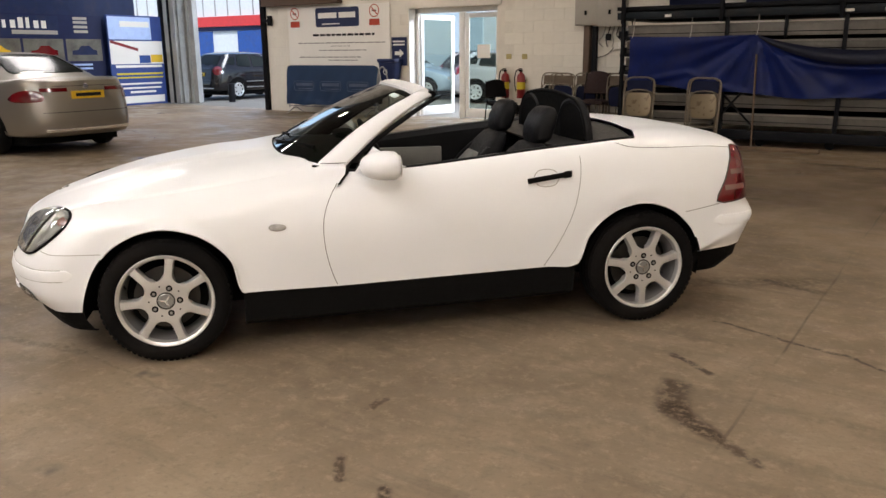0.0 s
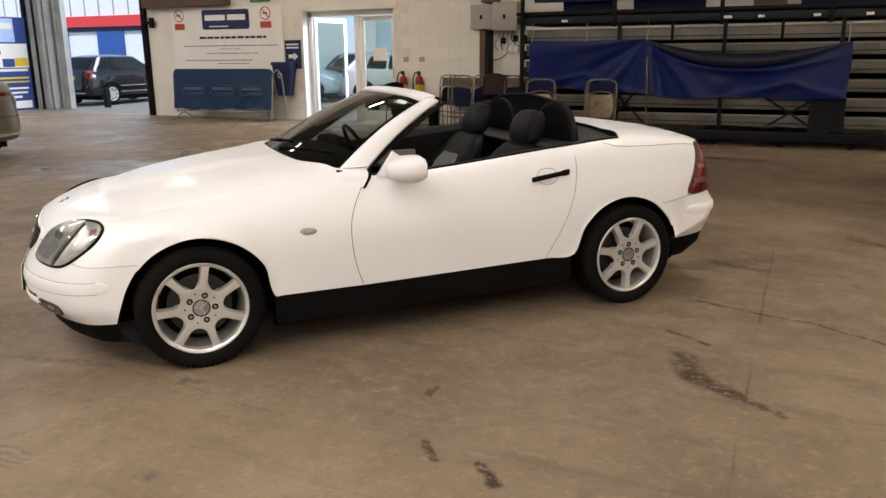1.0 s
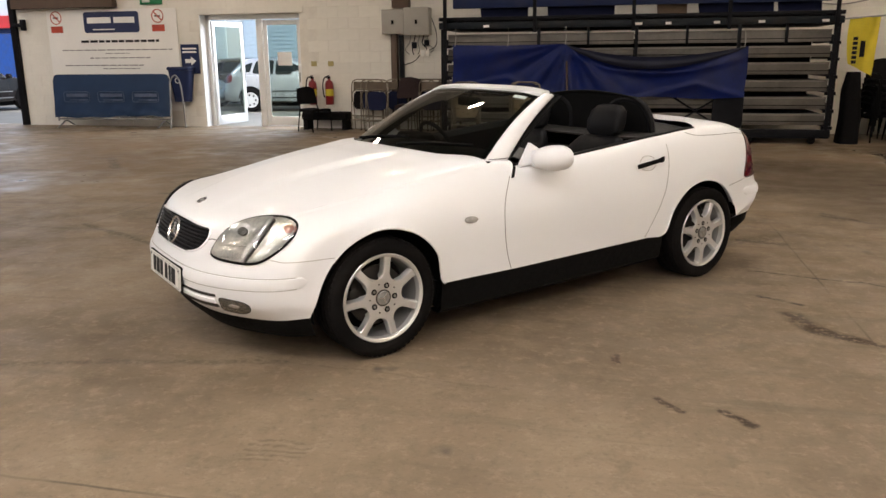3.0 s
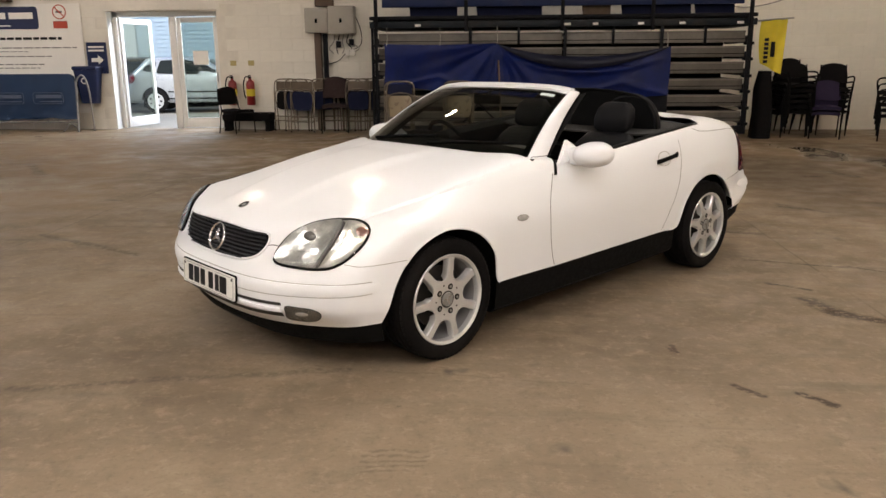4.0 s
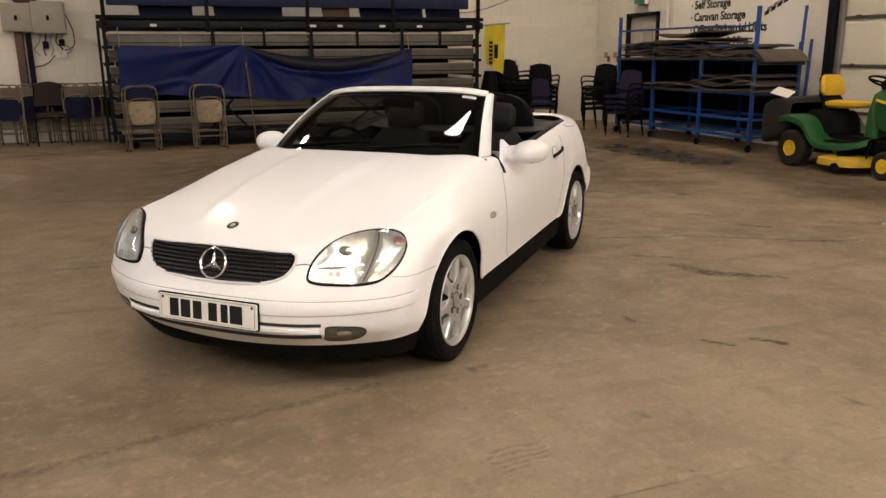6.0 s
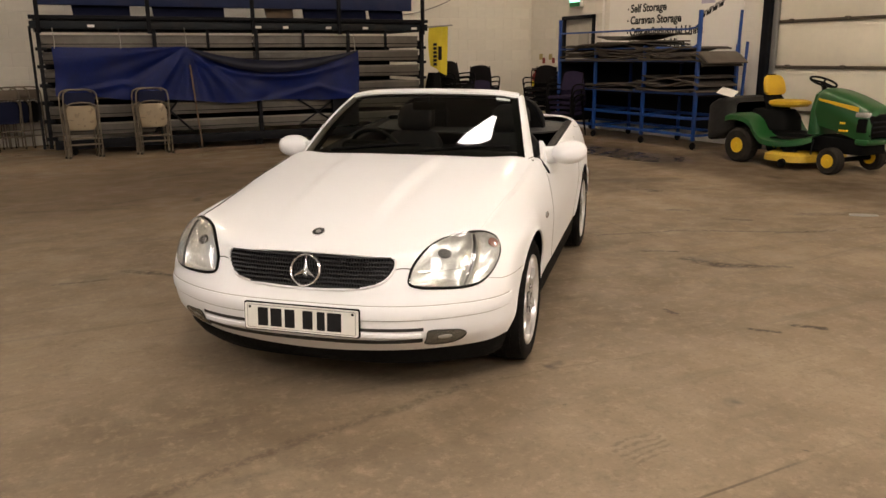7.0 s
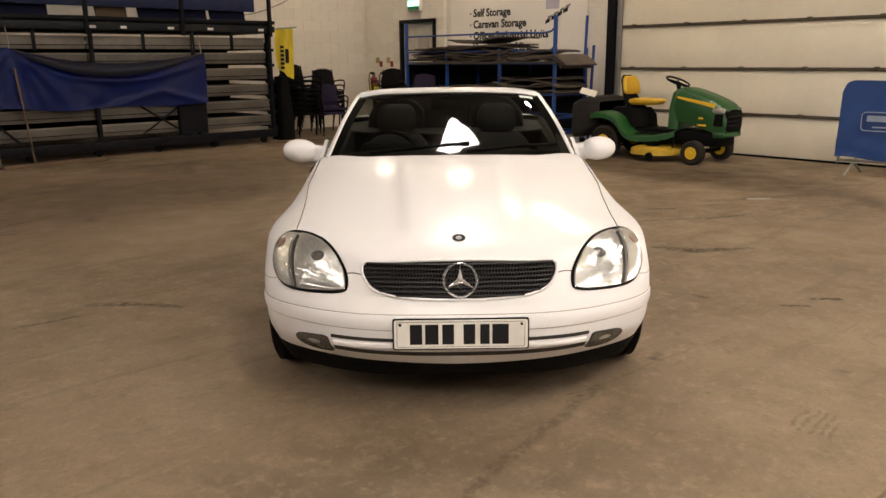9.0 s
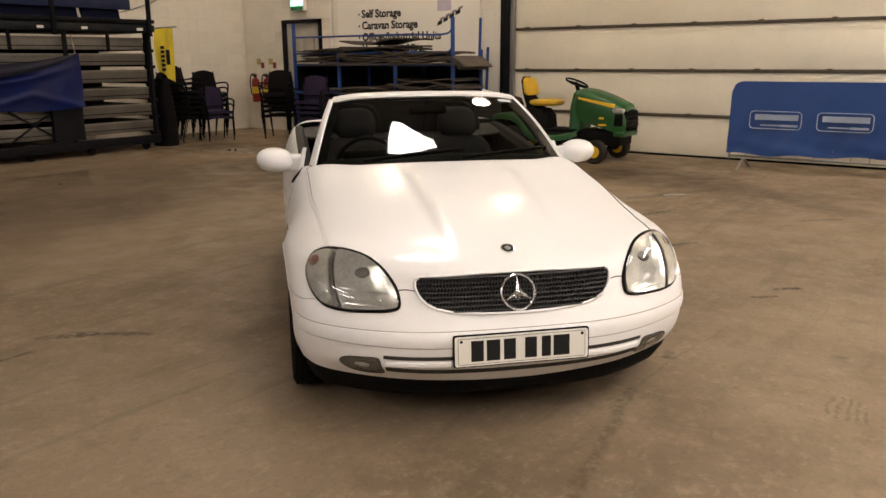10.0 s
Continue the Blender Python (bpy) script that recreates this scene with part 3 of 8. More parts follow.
longs = [curve([row[k] for row in NET], SU) for k in range(5)]
mirrored = []
for i in range(len(longs[0])):
    cross = [longs[k][i] for k in range(5)]
    first = cross[1].copy()
    first[1] *= -1
    mirrored.append(curve([first] + cross, SV)[SV:])
half = np.array(mirrored)
# two long creases along the bonnet
for i in range(half.shape[0]):
    for j in range(half.shape[1]):
        x, y, z = half[i, j]
        if 0.5 < x < 1.86 and z > 0.6:
            edge = 0.20 + 0.05 * (1.9 - x)
            f = 1 - min(max((abs(y) - edge) / 0.042, 0), 1)
            g = min(max((1.86 - x) / 0.5, 0), 1) * min(max((x - 0.66) / 0.3, 0), 1)
            half[i, j, 2] += 0.018 * f * f * (3 - 2 * f) * g
CABIN0, CABIN1 = SU * 10, SU * 17
JS = 2 * SV
# a level lower edge behind the front arch
for i in range(half.shape[0]):
    for j in range(half.shape[1]):
        if 0.40 < half[i, j, 0] < 0.87 and half[i, j, 2] < 0.313:
            half[i, j, 2] = 0.313


def door_front(z):
    return 0.402 + 0.075 * math.sin(math.pi * min(max((z - 0.30) / 0.62, 0), 1)) ** 0.8 - 0.02 * (z - 0.3) - 0.045 * (max(z - 0.60, 0) / 0.215) ** 2


def door_back(z):
    u = min(max((z - 0.33) / 0.55, 0), 1)
    return -0.635 - 0.205 * math.sin(u * math.pi / 2) ** 0.85


def panel_of(p, i, j):
    x, y, z = p
    if x > 1.3:
        if z < 0.535 and x > 1.50:
            return "front_bumper"
        return "bonnet" if j < JS and i >= SU * 4 else "front_wing"
    if x > door_front(z) or i < SU * 9:
        return "bonnet" if j < JS else "front_wing"
    if x > door_back(z) and i < SU * 15.5:
        return "door"
    if x < -1.42 and z < 0.60 + 0.02 * (x < -1.8):
        return "rear_bumper"
    return "boot_lid" if j < JS and i >= SU * 17 else "rear_wing"


LABELS = {"front_bumper": "white painted front bumper", "bonnet": "white bonnet with two long creases", "front_wing": "", "door": "long white door with black handle", "rear_wing": "", "boot_lid": "white boot lid", "rear_bumper": "white painted rear bumper"}
NI, NJ = half.shape[:2]
full = {}
for s in (1, -1):
    P = half * np.array([1, s, 1])
    full[s] = P
# vertex normals of the whole skin, shared by the panels so that light runs on across the gaps
def grid_normals(P, s):
    du, dv = np.gradient(P, axis=0), np.gradient(P, axis=1)
    n = np.cross(du, dv)
    n /= np.maximum(np.linalg.norm(n, axis=2, keepdims=True), 1e-9)
    return n * (-s)


skin_verts, skin_faces, normal_of = [], [], {}
body_panels = {}
for s in (1, -1):
    P, Nn = full[s], grid_normals(full[s], s)
    if s > 0:
        sign = 1 if Nn[NI // 2, -SV][1] > 0 else -1
    Nn = Nn * sign
    Nn[:, 0, 1] = 0
    normal_of[s] = Nn
    base = len(skin_verts)
    skin_verts += [Vector(P[i, j]) for i in range(NI) for j in range(NJ)]
    for i in range(NI - 1):
        for j in range(NJ - 1):
            if CABIN0 <= i < CABIN1 and j < JS:
                continue
            q = [base + i * NJ + j, base + (i + 1) * NJ + j, base + (i + 1) * NJ + j + 1, base + i * NJ + j + 1]
            skin_faces.append(q)
            c = (P[i, j] + P[i + 1, j] + P[i + 1, j + 1] + P[i, j + 1]) / 4
            nm = panel_of(c, i, j)
            key = (nm, 0 if nm in ("front_bumper", "bonnet", "boot_lid", "rear_bumper") else s)
            body_panels.setdefault(key, []).append((s, i, j))
skin = BVHTree.FromPolygons(skin_verts, skin_faces)
for (nm, side), cells in body_panels.items():
    index, co, no, faces = {}, [], [], []
    for s, i, j in cells:
        q = []
        for a, b in ((i, j), (i + 1, j), (i + 1, j + 1), (i, j + 1)):
            k = (s if b else 0, a, b)
            if k not in index:
                index[k] = len(co)
                co.append(full[s][a, b])
                no.append(tuple(normal_of[s][a, b]))
            q.append(index[k])
        faces.append(q if s * sign < 0 else q[::-1])
    me = bpy.data.meshes.new(nm)
    me.from_pydata([tuple(p) for p in co], [], faces)
    me.update()
    me.materials.append(M_PAINT)
    me.polygons.foreach_set("use_smooth", [True] * len(me.polygons))
    me.normals_split_custom_set_from_vertices(no)
    ob = new(nm, me)
    ob.parent = car
    if LABELS[nm]:
        tagged(ob, LABELS[nm])


def on_side(x, z, s=1):
    hit = skin.ray_cast(Vector((x, s * 3, z)), Vector((0, -s, 0)))
    return hit[0], hit[1] if hit[1] and hit[1].y * s > 0 else -(hit[1] or Vector((0, -s, 0)))


def on_front(y, z):
    hit = skin.ray_cast(Vector((4, y, z)), Vector((-1, 0, 0)))
    return hit[0], hit[1] if hit[1] and hit[1].x > 0 else -(hit[1] or Vector((-1, 0, 0)))


def on_back(y, z):
    hit = skin.ray_cast(Vector((-4, y, z)), Vector((1, 0, 0)))
    return hit[0], hit[1] if hit[1] and hit[1].x < 0 else -(hit[1] or Vector((1, 0, 0)))


def on_top(x, y):
    hit = skin.ray_cast(Vector((x, y, 3)), Vector((0, 0, -1)))
    return hit[0], hit[1] if hit[1] and hit[1].z > 0 else -(hit[1] or Vector((0, 0, -1)))


def aim(direction, origin_of):
    """A caster along a slanting direction: origin_of(u, v) gives a point of the sighting plane."""
    d = Vector(direction).normalized()

    def cast(u, v):
        hit = skin.ray_cast(origin_of(u, v) - d * 3, d)
        n = hit[1] or -d
        return hit[0], n if n.dot(d) < 0 else -n
    return cast


def around(phi, z):
    """A place on the nose, by its bearing about an upright axis in the engine bay, and its height."""
    phi += 0.0005
    d = Vector((math.cos(phi), math.sin(phi), 0))
    hit = skin.ray_cast(Vector((1.2, 0, z)) + d * 3, -d)
    n = hit[1] or d
    return hit[0], n if n.dot(d) > 0 else -n


def bearing(x, y):
    return math.atan2(y, x - 1.2)


def patch(outline, cast, off=0.003, rings=5, dome=0.0, skirt=True):
    """A piece that follows the car's skin inside an outline, off metres proud of it, domed towards its middle."""
    c = np.mean(np.array(outline), axis=0)
    rows = []
    for k in range(rings + 1):
        f = max(k / rings, 0.02)
        row = []
        for p in outline:
            q = c + (np.array(p) - c) * f
            h, n = cast(*q)
            if h is None:
                h, n = cast(*(c + (np.array(p) - c) * f * 0.93))
            row.append(h + n * (off + dome * (1 - f ** 3)))
        rows.append(row + row[:1])
    if skirt:
        row = []
        for p in outline:
            h, n = cast(*p)
            if h is None:
                h, n = cast(*(c + (np.array(p) - c) * 0.93))
            row.append(h - n * 0.004)
        rows.append(row + row[:1])
    bm = sheet(rows)
    bmesh.ops.remove_doubles(bm, verts=bm.verts, dist=1e-5)
    return bm


def ribbon(hits, w, off=0.0012, bm=None):
    """A thin strip that lies on the skin along hits (place, normal)."""
    rows = []
    for k, (h, n) in enumerate(hits):
        a, b = hits[max(k - 1, 0)][0], hits[min(k + 1, len(hits) - 1)][0]
        side = (b - a).normalized().cross(n).normalized()
        rows.append([h + side * w / 2 - n * 0.001, h + side * w / 2 + n * off, h - side * w / 2 + n * off, h - side * w / 2 - n * 0.001])
    return sheet(rows, bm)


def rim_line(outline, cast, r, off=0.0):
    pts = []
    for p in outline:
        h, n = cast(*p)
        if h is not None:
            pts.append(h + n * off)
    return tube(pts, r, closed=True, n=6)


def grid_seam(indices):
    out = []
    for s, i, j in indices:
        out.append((Vector(full[s][i, j]), Vector(normal_of[s][i, j])))
    return out


# gaps round the doors, bonnet and boot
for s in (1, -1):
    for f, z0, z1, w in ((door_front, 0.322, 0.812, 0.0034), (door_back, 0.345, 0.90, 0.0022)):
        part("door_gap", ribbon([on_side(f(z), z, s) for z in np.linspace(z0, z1, 40)], w), M_FINEGAP, car)
    part("bumper_gap", ribbon([on_side(x, 0.541 + 0.03 * max(x - 1.70, 0) * 8, s) for x in np.linspace(1.472, 1.745, 18)], 0.003), M_GROOVE, car)
    part("bumper_gap", ribbon([on_side(x, 0.590 + 0.14 * (-1.414 - x), s) for x in np.linspace(-1.425, -1.75, 14)], 0.003), M_FINEGAP, car)
    wall_, lip_ = [], []
    for h, n in grid_seam([(s, i, JS) for i in range(int(SU * 5.3), SU * 10 + 1)]):
        q = skin.ray_cast(h + Vector((0, s * 0.018, 0.3)), Vector((0, 0, -1)))[0] or h
        wall_.append([h - n * 0.002, h + n * 0.0042])
        lip_.append([h + n * 0.0042 + Vector((0, s * 0.0004, 0)), (h + q) / 2 + n * 0.0034, q + n * 0.0002])
    part("bonnet_gap", sheet(wall_), M_SEAM, car)
    part("wing_edge", sheet(lip_), M_PAINT, car)
    seam = curve([(-1.044, 0.957), (-1.107, 0.939), (-1.18, 0.931), (-1.37, 0.925), (-1.592, 0.920), (-1.76, 0.903)], 6)
    part("boot_gap", ribbon([p for p in (on_side(x, z, s) for x, z in seam) if p[0] is not None], 0.003), M_FINEGAP, car)
    part("bonnet_gap", ribbon([on_front(s * y, 0.599 + 0.006 * math.sin(40 * (y - 0.385))) for y in np.linspace(0.385, 0.456, 8)], 0.004), M_SEAM, car)
part("boot_gap", ribbon([on_back(y, 0.655) for y in np.linspace(-0.66, 0.66, 30)], 0.005), M_SEAM, car)

# sills, valances, arch liners, underbody
for s in (1, -1):
    rows = [[(x, s * 0.70, zt - 0.17), (x, s * 0.79, zt - 0.175), (x, s * 0.818, zt - 0.15), (x, s * 0.828, zt - 0.05), (x, s * 0.832, zt), (x, s * 0.80, zt + 0.02)] for x, zt in ((0.86, 0.312), (0.5, 0.316), (0.0, 0.326), (-0.5, 0.336), (-0.825, 0.345))]
    bm = sheet(rows)
    part("sill", bm, M_BLACK, car, "black plastic sill")
    for cx, cz, r in ((1.205, 0.29, 0.372), (-1.178, 0.298, 0.364)):
        rows = [[(cx + r * math.cos(a), s * y, cz + r * math.sin(a)) for y in (0.822, 0.80, 0.70, 0.50)] for a in np.linspace(radians(-10), radians(190), 40)]
        part("wheel_arch_liner", sheet(rows), M_BLACK, car)
    for i0, i1 in ((SU * 3, SU * 9), (SU * 15, SU * 21)):
        part("wheel_arch_lip", tube([full[s][i, NJ - 1] - np.array((0, s * 0.004, 0)) for i in range(i0, i1 + 1)], 0.006, up=(0, 1, 0)), M_PAINT, car)
lipc = [full[1][0, j] for j in range(NJ)][::-1] + [full[-1][0, j] for j in range(1, NJ)]
rows = [[(p[0] - 0.004, p[1] * 0.995, p[2] + 0.012), (p[0] - 0.010, p[1] * 0.988, p[2] - 0.035), (p[0] - 0.045, p[1] * 0.95, 0.155), (p[0] - 0.05 - 0.2 * max(1 - (abs(p[1]) / 0.78) ** 3, 0), p[1] * 0.9, 0.15)] for p in lipc]
part("front_valance", sheet(rows), M_BLACK, car, "black plastic front lip")
lipc = [full[1][-1, j] for j in range(NJ)][::-1] + [full[-1][-1, j] for j in range(1, NJ)]
rows = [[(p[0] + 0.004, p[1] * 0.995, 0.385), (p[0] + 0.02, p[1] * 0.985, 0.31), (p[0] + 0.09, p[1] * 0.94, 0.235), (p[0] + 0.3, p[1] * 0.8, 0.22)] for p in lipc]
part("rear_valance", sheet(rows), M_BLACK, car, "black plastic rear valance")
bm = box(-0.82, 0.85, -0.76, 0.76, 0.16, 0.30)
box(0.84, 1.62, -0.50, 0.50, 0.17, 0.62, bm=bm)
box(-1.72, -0.80, -0.52, 0.52, 0.20, 0.80, bm=bm)
part("underbody", bm, M_BLACK, car, smooth=False)

# grille with slats and emblem
G = [(0.0, 0.512), (0.17, 0.517), (0.285, 0.530), (0.350, 0.554), (0.381, 0.590), (0.389, 0.626), (0.380, 0.644), (0.30, 0.651), (0.17, 0.656), (0.0, 0.658)]
G = curve(G + [(-y, z) for y, z in G[-2:0:-1]], 4, closed=True)
grille = part("grille", patch(G, on_front, 0.002, 6), M_BLACK, car, "black slatted grille")
part("grille_surround", rim_line(G, on_front, 0.006, 0.004), M_PAINT, grille)


def grille_half(z):
    """Half the grille's width at a height, from its lower right edge."""
    edge_ = sorted((q[1], q[0]) for q in G if q[0] > 0.001 and (q[1] < 0.60 or q[0] > 0.37))
    return float(np.interp(z, [q[0] for q in edge_], [q[1] for q in edge_])) - 0.010


fins = bmesh.new()
for z in np.linspace(0.526, 0.644, 8):
    w = grille_half(z)
    part("slat", ribbon([on_front(y, z) for y in np.linspace(-w, w, 24)], 0.0065, 0.012), M_SLAT, grille)
    if z < 0.64:
        w = grille_half(z + 0.008) - 0.004
        for y in np.arange(-w, w, 0.0125):
            h, n = on_front(y, z + 0.0084)
            box(h.x - 0.002, h.x + 0.007, y - 0.0022, y + 0.0022, h.z - 0.0055, h.z + 0.0055, bm=fins)
tagged(part("grille_mesh", fins, M_SLAT, grille, smooth=False), "black dotted mesh between the slats", kind="stuff")
h, n = on_front(0, 0.584)
star_m = Matrix.Translation(h + n * 0.012) @ n.to_track_quat("Z", "Y").to_matrix().to_4x4()
emblem = part("emblem", lathe([(0.0605, 0.0), (0.066, 0.007), (0.0715, 0.0), (0.066, -0.006)], 36, m=star_m, closed=True), M_CHROME, car, "round chrome emblem")
for a in (90, 210, 330):
    tip = Vector((0.063 * math.cos(radians(a)), 0.063 * math.sin(radians(a)), 0))
    bm = bmesh.new()
    k = [bm.verts.new(star_m @ Vector(v)) for v in (tip, 0.0125 * Vector((math.cos(radians(a + 60)), math.sin(radians(a + 60)), 0)), (0, 0, -0.002), 0.0125 * Vector((math.cos(radians(a - 60)), math.sin(radians(a - 60)), 0)), (0, 0, 0.011))]
    for f in ((0, 1, 4), (0, 4, 3), (0, 2, 1), (0, 3, 2), (1, 2, 3)):
        bm.faces.new([k[x] for x in f])
    part("ray", bm, M_CHROME, emblem, smooth=False)
h, n = on_top(1.79, 0)
bm_ = Matrix.Translation(h) @ n.to_track_quat("Z", "Y").to_matrix().to_4x4()
badge = part("bonnet_badge", lathe([(0.024, 0.004), (0.028, 0.005), (0.029, -0.003), (0.023, -0.003)], 24, m=bm_, closed=True), M_CHROME, car, "small round metal badge")
part("badge_face", lathe([(0.0235, -0.002), (0.0235, 0.003), (0.004, 0.004)], 24, m=bm_), M_INK, badge)
part("badge_motif", lathe([(0.013, 0.003), (0.012, 0.006), (0.003, 0.0065)], 18, m=bm_), M_STEEL, badge)

# headlamps: seal, two bright bowls, divider and one clear lens
M_SIDELAMP = mat("smoked_clear_lamp", (0.34, 0.33, 0.31), 0.15, var=0.3, scale=40, coat=1.0)
HL = curve([(bearing(x, y), z) for x, y, z in ((1.893, 0.451, 0.570), (1.868, 0.461, 0.612), (1.820, 0.491, 0.664), (1.762, 0.540, 0.699), (1.703, 0.594, 0.716), (1.655, 0.654, 0.722), (1.612, 0.714, 0.716), (1.600, 0.750, 0.697), (1.617, 0.772, 0.668),
                                               (1.648, 0.782, 0.637), (1.698, 0.778, 0.598), (1.750, 0.750, 0.558), (1.790, 0.716, 0.535), (1.832, 0.655, 0.527), (1.875, 0.565, 0.528), (1.902, 0.490, 0.533), (1.907, 0.456, 0.545))], 3, closed=True)
SPLIT = ((bearing(1.677, 0.684), 0.712), (bearing(1.822, 0.663), 0.530))


def beyond(p):
    """How far a point of the lamp lies to the outer side of the divider."""
    (a, z0), (b, z1) = SPLIT
    return p[0] - (a + (b - a) * (p[1] - z0) / (z1 - z0))


def shrunk(points, k):
    c = np.mean(np.array(points), axis=0)
    return [tuple(c + (np.array(p) - c) * k) for p in points]


for s in (1, -1):
    def nose(u, z, s=s):
        return around(s * u, z)
    lamp = part("headlight", patch(HL, nose, 0.002, 5), M_LAMPBACK, car, "clear glass headlight")
    inner = shrunk([p if beyond(p) < -0.012 else (p[0] - beyond(p) - 0.012, p[1]) for p in HL], 0.95)
    outer = shrunk([p if beyond(p) > 0.012 else (p[0] - beyond(p) + 0.012, p[1]) for p in HL], 0.93)
    part("reflector", patch(inner, nose, 0.014, 8, -0.011, skirt=False), M_REFL, lamp, "bright fluted main reflector")
    part("reflector", patch(outer, nose, 0.013, 6, -0.009, skirt=False), M_FLUTE, lamp, "clear indicator reflector")
    mid = bearing(1.79, 0.575)
    part("bulb_shade", patch([(mid + 0.034 * math.cos(a), 0.655 + 0.017 * math.sin(a)) for a in np.linspace(0, 6.28, 16, endpoint=False)], nose, 0.010, 3, 0.004), M_SMOKE, lamp, "dark bulb opening")
    for z, u0 in ((0.551, 0.605), (0.600, 0.625)):
        u1 = SPLIT[0][0] + (SPLIT[1][0] - SPLIT[0][0]) * (z - SPLIT[0][1]) / (SPLIT[1][1] - SPLIT[0][1]) - 0.03
        part("reflector_step", ribbon([nose(u, z + 0.05 * (u - u1)) for u in np.linspace(u0, u1, 14)], 0.006, 0.013), M_FLUTE, lamp)
    part("amber_cap", patch([(SPLIT[0][0] + 0.085 + 0.034 * math.cos(a), 0.676 + 0.018 * math.sin(a)) for a in np.linspace(0, 6.28, 12, endpoint=False)], nose, 0.010, 3, 0.003), M_AMBER, lamp)
    part("divider", ribbon([nose(SPLIT[0][0] + (SPLIT[1][0] - SPLIT[0][0]) * f, SPLIT[0][1] + (SPLIT[1][1] - SPLIT[0][1]) * f) for f in np.linspace(0.02, 0.98, 14)], 0.006, 0.017), M_SMOKE, lamp)
    part("lens", patch(HL, nose, 0.010, 8, 0.012), M_LENS, lamp, "clear bulging lens")
    part("seal", rim_line(HL, nose, 0.0062, 0.004), M_BLACK, lamp)

# bumper: raised rubbing band between two grooves, intake, fog lamps, plate
PHI1 = bearing(1.606, 0.840)


def band_edge(u, upper):
    w = abs(u) / PHI1
    return 0.459 + 0.014 * w ** 3 if upper else 0.398 + 0.022 * w ** 3


us = np.linspace(-PHI1, PHI1, 91)
rows = []
for u in us:
    e = min((PHI1 - abs(u)) / 0.035, 1)
    e = math.sqrt(max(1 - (1 - e) ** 2, 0))
    z0, z1 = band_edge(u, False), band_edge(u, True)
    zm, hh = (z0 + z1) / 2, (z1 - z0) / 2 * (0.25 + 0.75 * e)
    row = []
    for f in (-1, -0.9, -0.6, 0, 0.6, 0.9, 1):
        h, n = around(u, zm + hh * f)
        row.append(h + n * ((0.0075 - 0.0035 * f * f) * e if abs(f) < 1 else -0.001))
    rows.append(row)
part("rubbing_band", sheet(rows), M_PAINT, car, "white raised band round the bumper")
for upper in (True, False):
    part("bumper_groove", ribbon([around(u, band_edge(u, upper)) for u in us[2:-2]], 0.0036 if upper else 0.0028, 0.002), M_GROOVE, car)
for s in (1, -1):
    for z, w in ((0.357, 0.015),):
        part("intake_slot", ribbon([on_front(s * y, z + 0.002 * (y / 0.5) ** 2) for y in np.linspace(0.20, 0.520, 20)], w, 0.0015), M_SEAM, car)
    lip = [h + n * 0.003 for h, n in [on_front(s * y, 0.334 - 0.003 * (y / 0.5) ** 2) for y in np.linspace(0.20, 0.508, 20)]]
    part("intake_bar", sweep(lip, round_rect(0.014, 0.021, 0.005, 3)), M_PAINT, car)
    fl = [(s * bearing(x, y), z) for x, y, z in curve([(1.893, 0.517, 0.286), (1.903, 0.526, 0.318), (1.913, 0.536, 0.349), (1.880, 0.599, 0.350), (1.841, 0.659, 0.343), (1.822, 0.677, 0.326), (1.820, 0.664, 0.299), (1.836, 0.625, 0.280), (1.862, 0.572, 0.276)], 3, closed=True)]
    fog = part("fog_lamp", patch(fl, around, 0.002, 4, -0.001), M_FOG, car, "clear fog lamp in the bumper")
    part("bulb", patch([(s * bearing(1.872, 0.60) + 0.035 * math.cos(a), 0.318 + 0.010 * math.sin(a)) for a in np.linspace(0, 6.28, 12, endpoint=False)], around, 0.004, 3, 0.003), M_SIDELAMP, fog)
    part("lens", patch(fl, around, 0.004, 5, 0.006), M_LENS, fog)
    part("seal", rim_line(fl, around, 0.0032, 0.002), M_SEAM, fog)
part("intake_slot", ribbon([on_front(y, 0.304 - 0.012 * (1 - (y / 0.51) ** 2)) for y in np.linspace(-0.51, 0.51, 40)], 0.025, 0.0015), M_SEAM, car)
PHI2 = math.atan2(0.842, 0.405)
rows = []
for u in np.linspace(-PHI2, PHI2, 61):
    e = min((PHI2 - abs(u)) / 0.035, 1)
    e = math.sqrt(max(1 - (1 - e) ** 2, 0))
    zm, hh = 0.531 + 0.012 * (1 - abs(u) / PHI2), 0.029 * (0.25 + 0.75 * e)
    row = []
    d = Vector((-math.cos(u + 0.0004), math.sin(u + 0.0004), 0))
    for f in (-1, -0.9, -0.6, 0, 0.6, 0.9, 1):
        h = skin.ray_cast(Vector((-1.2, 0, zm + hh * f)) + d * 3, -d)[0]
        row.append(h + d * ((0.010 - 0.005 * f * f) * e if abs(f) < 1 else -0.002))
    rows.append(row)
part("rubbing_band", sheet(rows), M_PAINT, car, "white raised band round the rear bumper")
pm = Matrix.Translation((2.006, 0, 0.387)) @ pose(0, 0, 0, 90, 0, 90) @ pose(0, 0, 0, -4)
plate = part("number_plate", slab(round_rect(0.524, 0.114, 0.008), 0.006, m=pm), M_PLATE, car, "white front number plate", smooth=False)
part("plate_border", slab(round_rect(0.536, 0.126, 0.010), 0.008, m=pm @ pose(0, 0, -0.0075)), M_BLACK, plate, smooth=False)
part("plate_line", tube([pm @ Vector((x, y, 0.006)) for x, y in round_rect(0.500, 0.100, 0.006)], 0.0012, closed=True, n=5, up=(1, 0, 0)), M_GREYTRIM, plate)
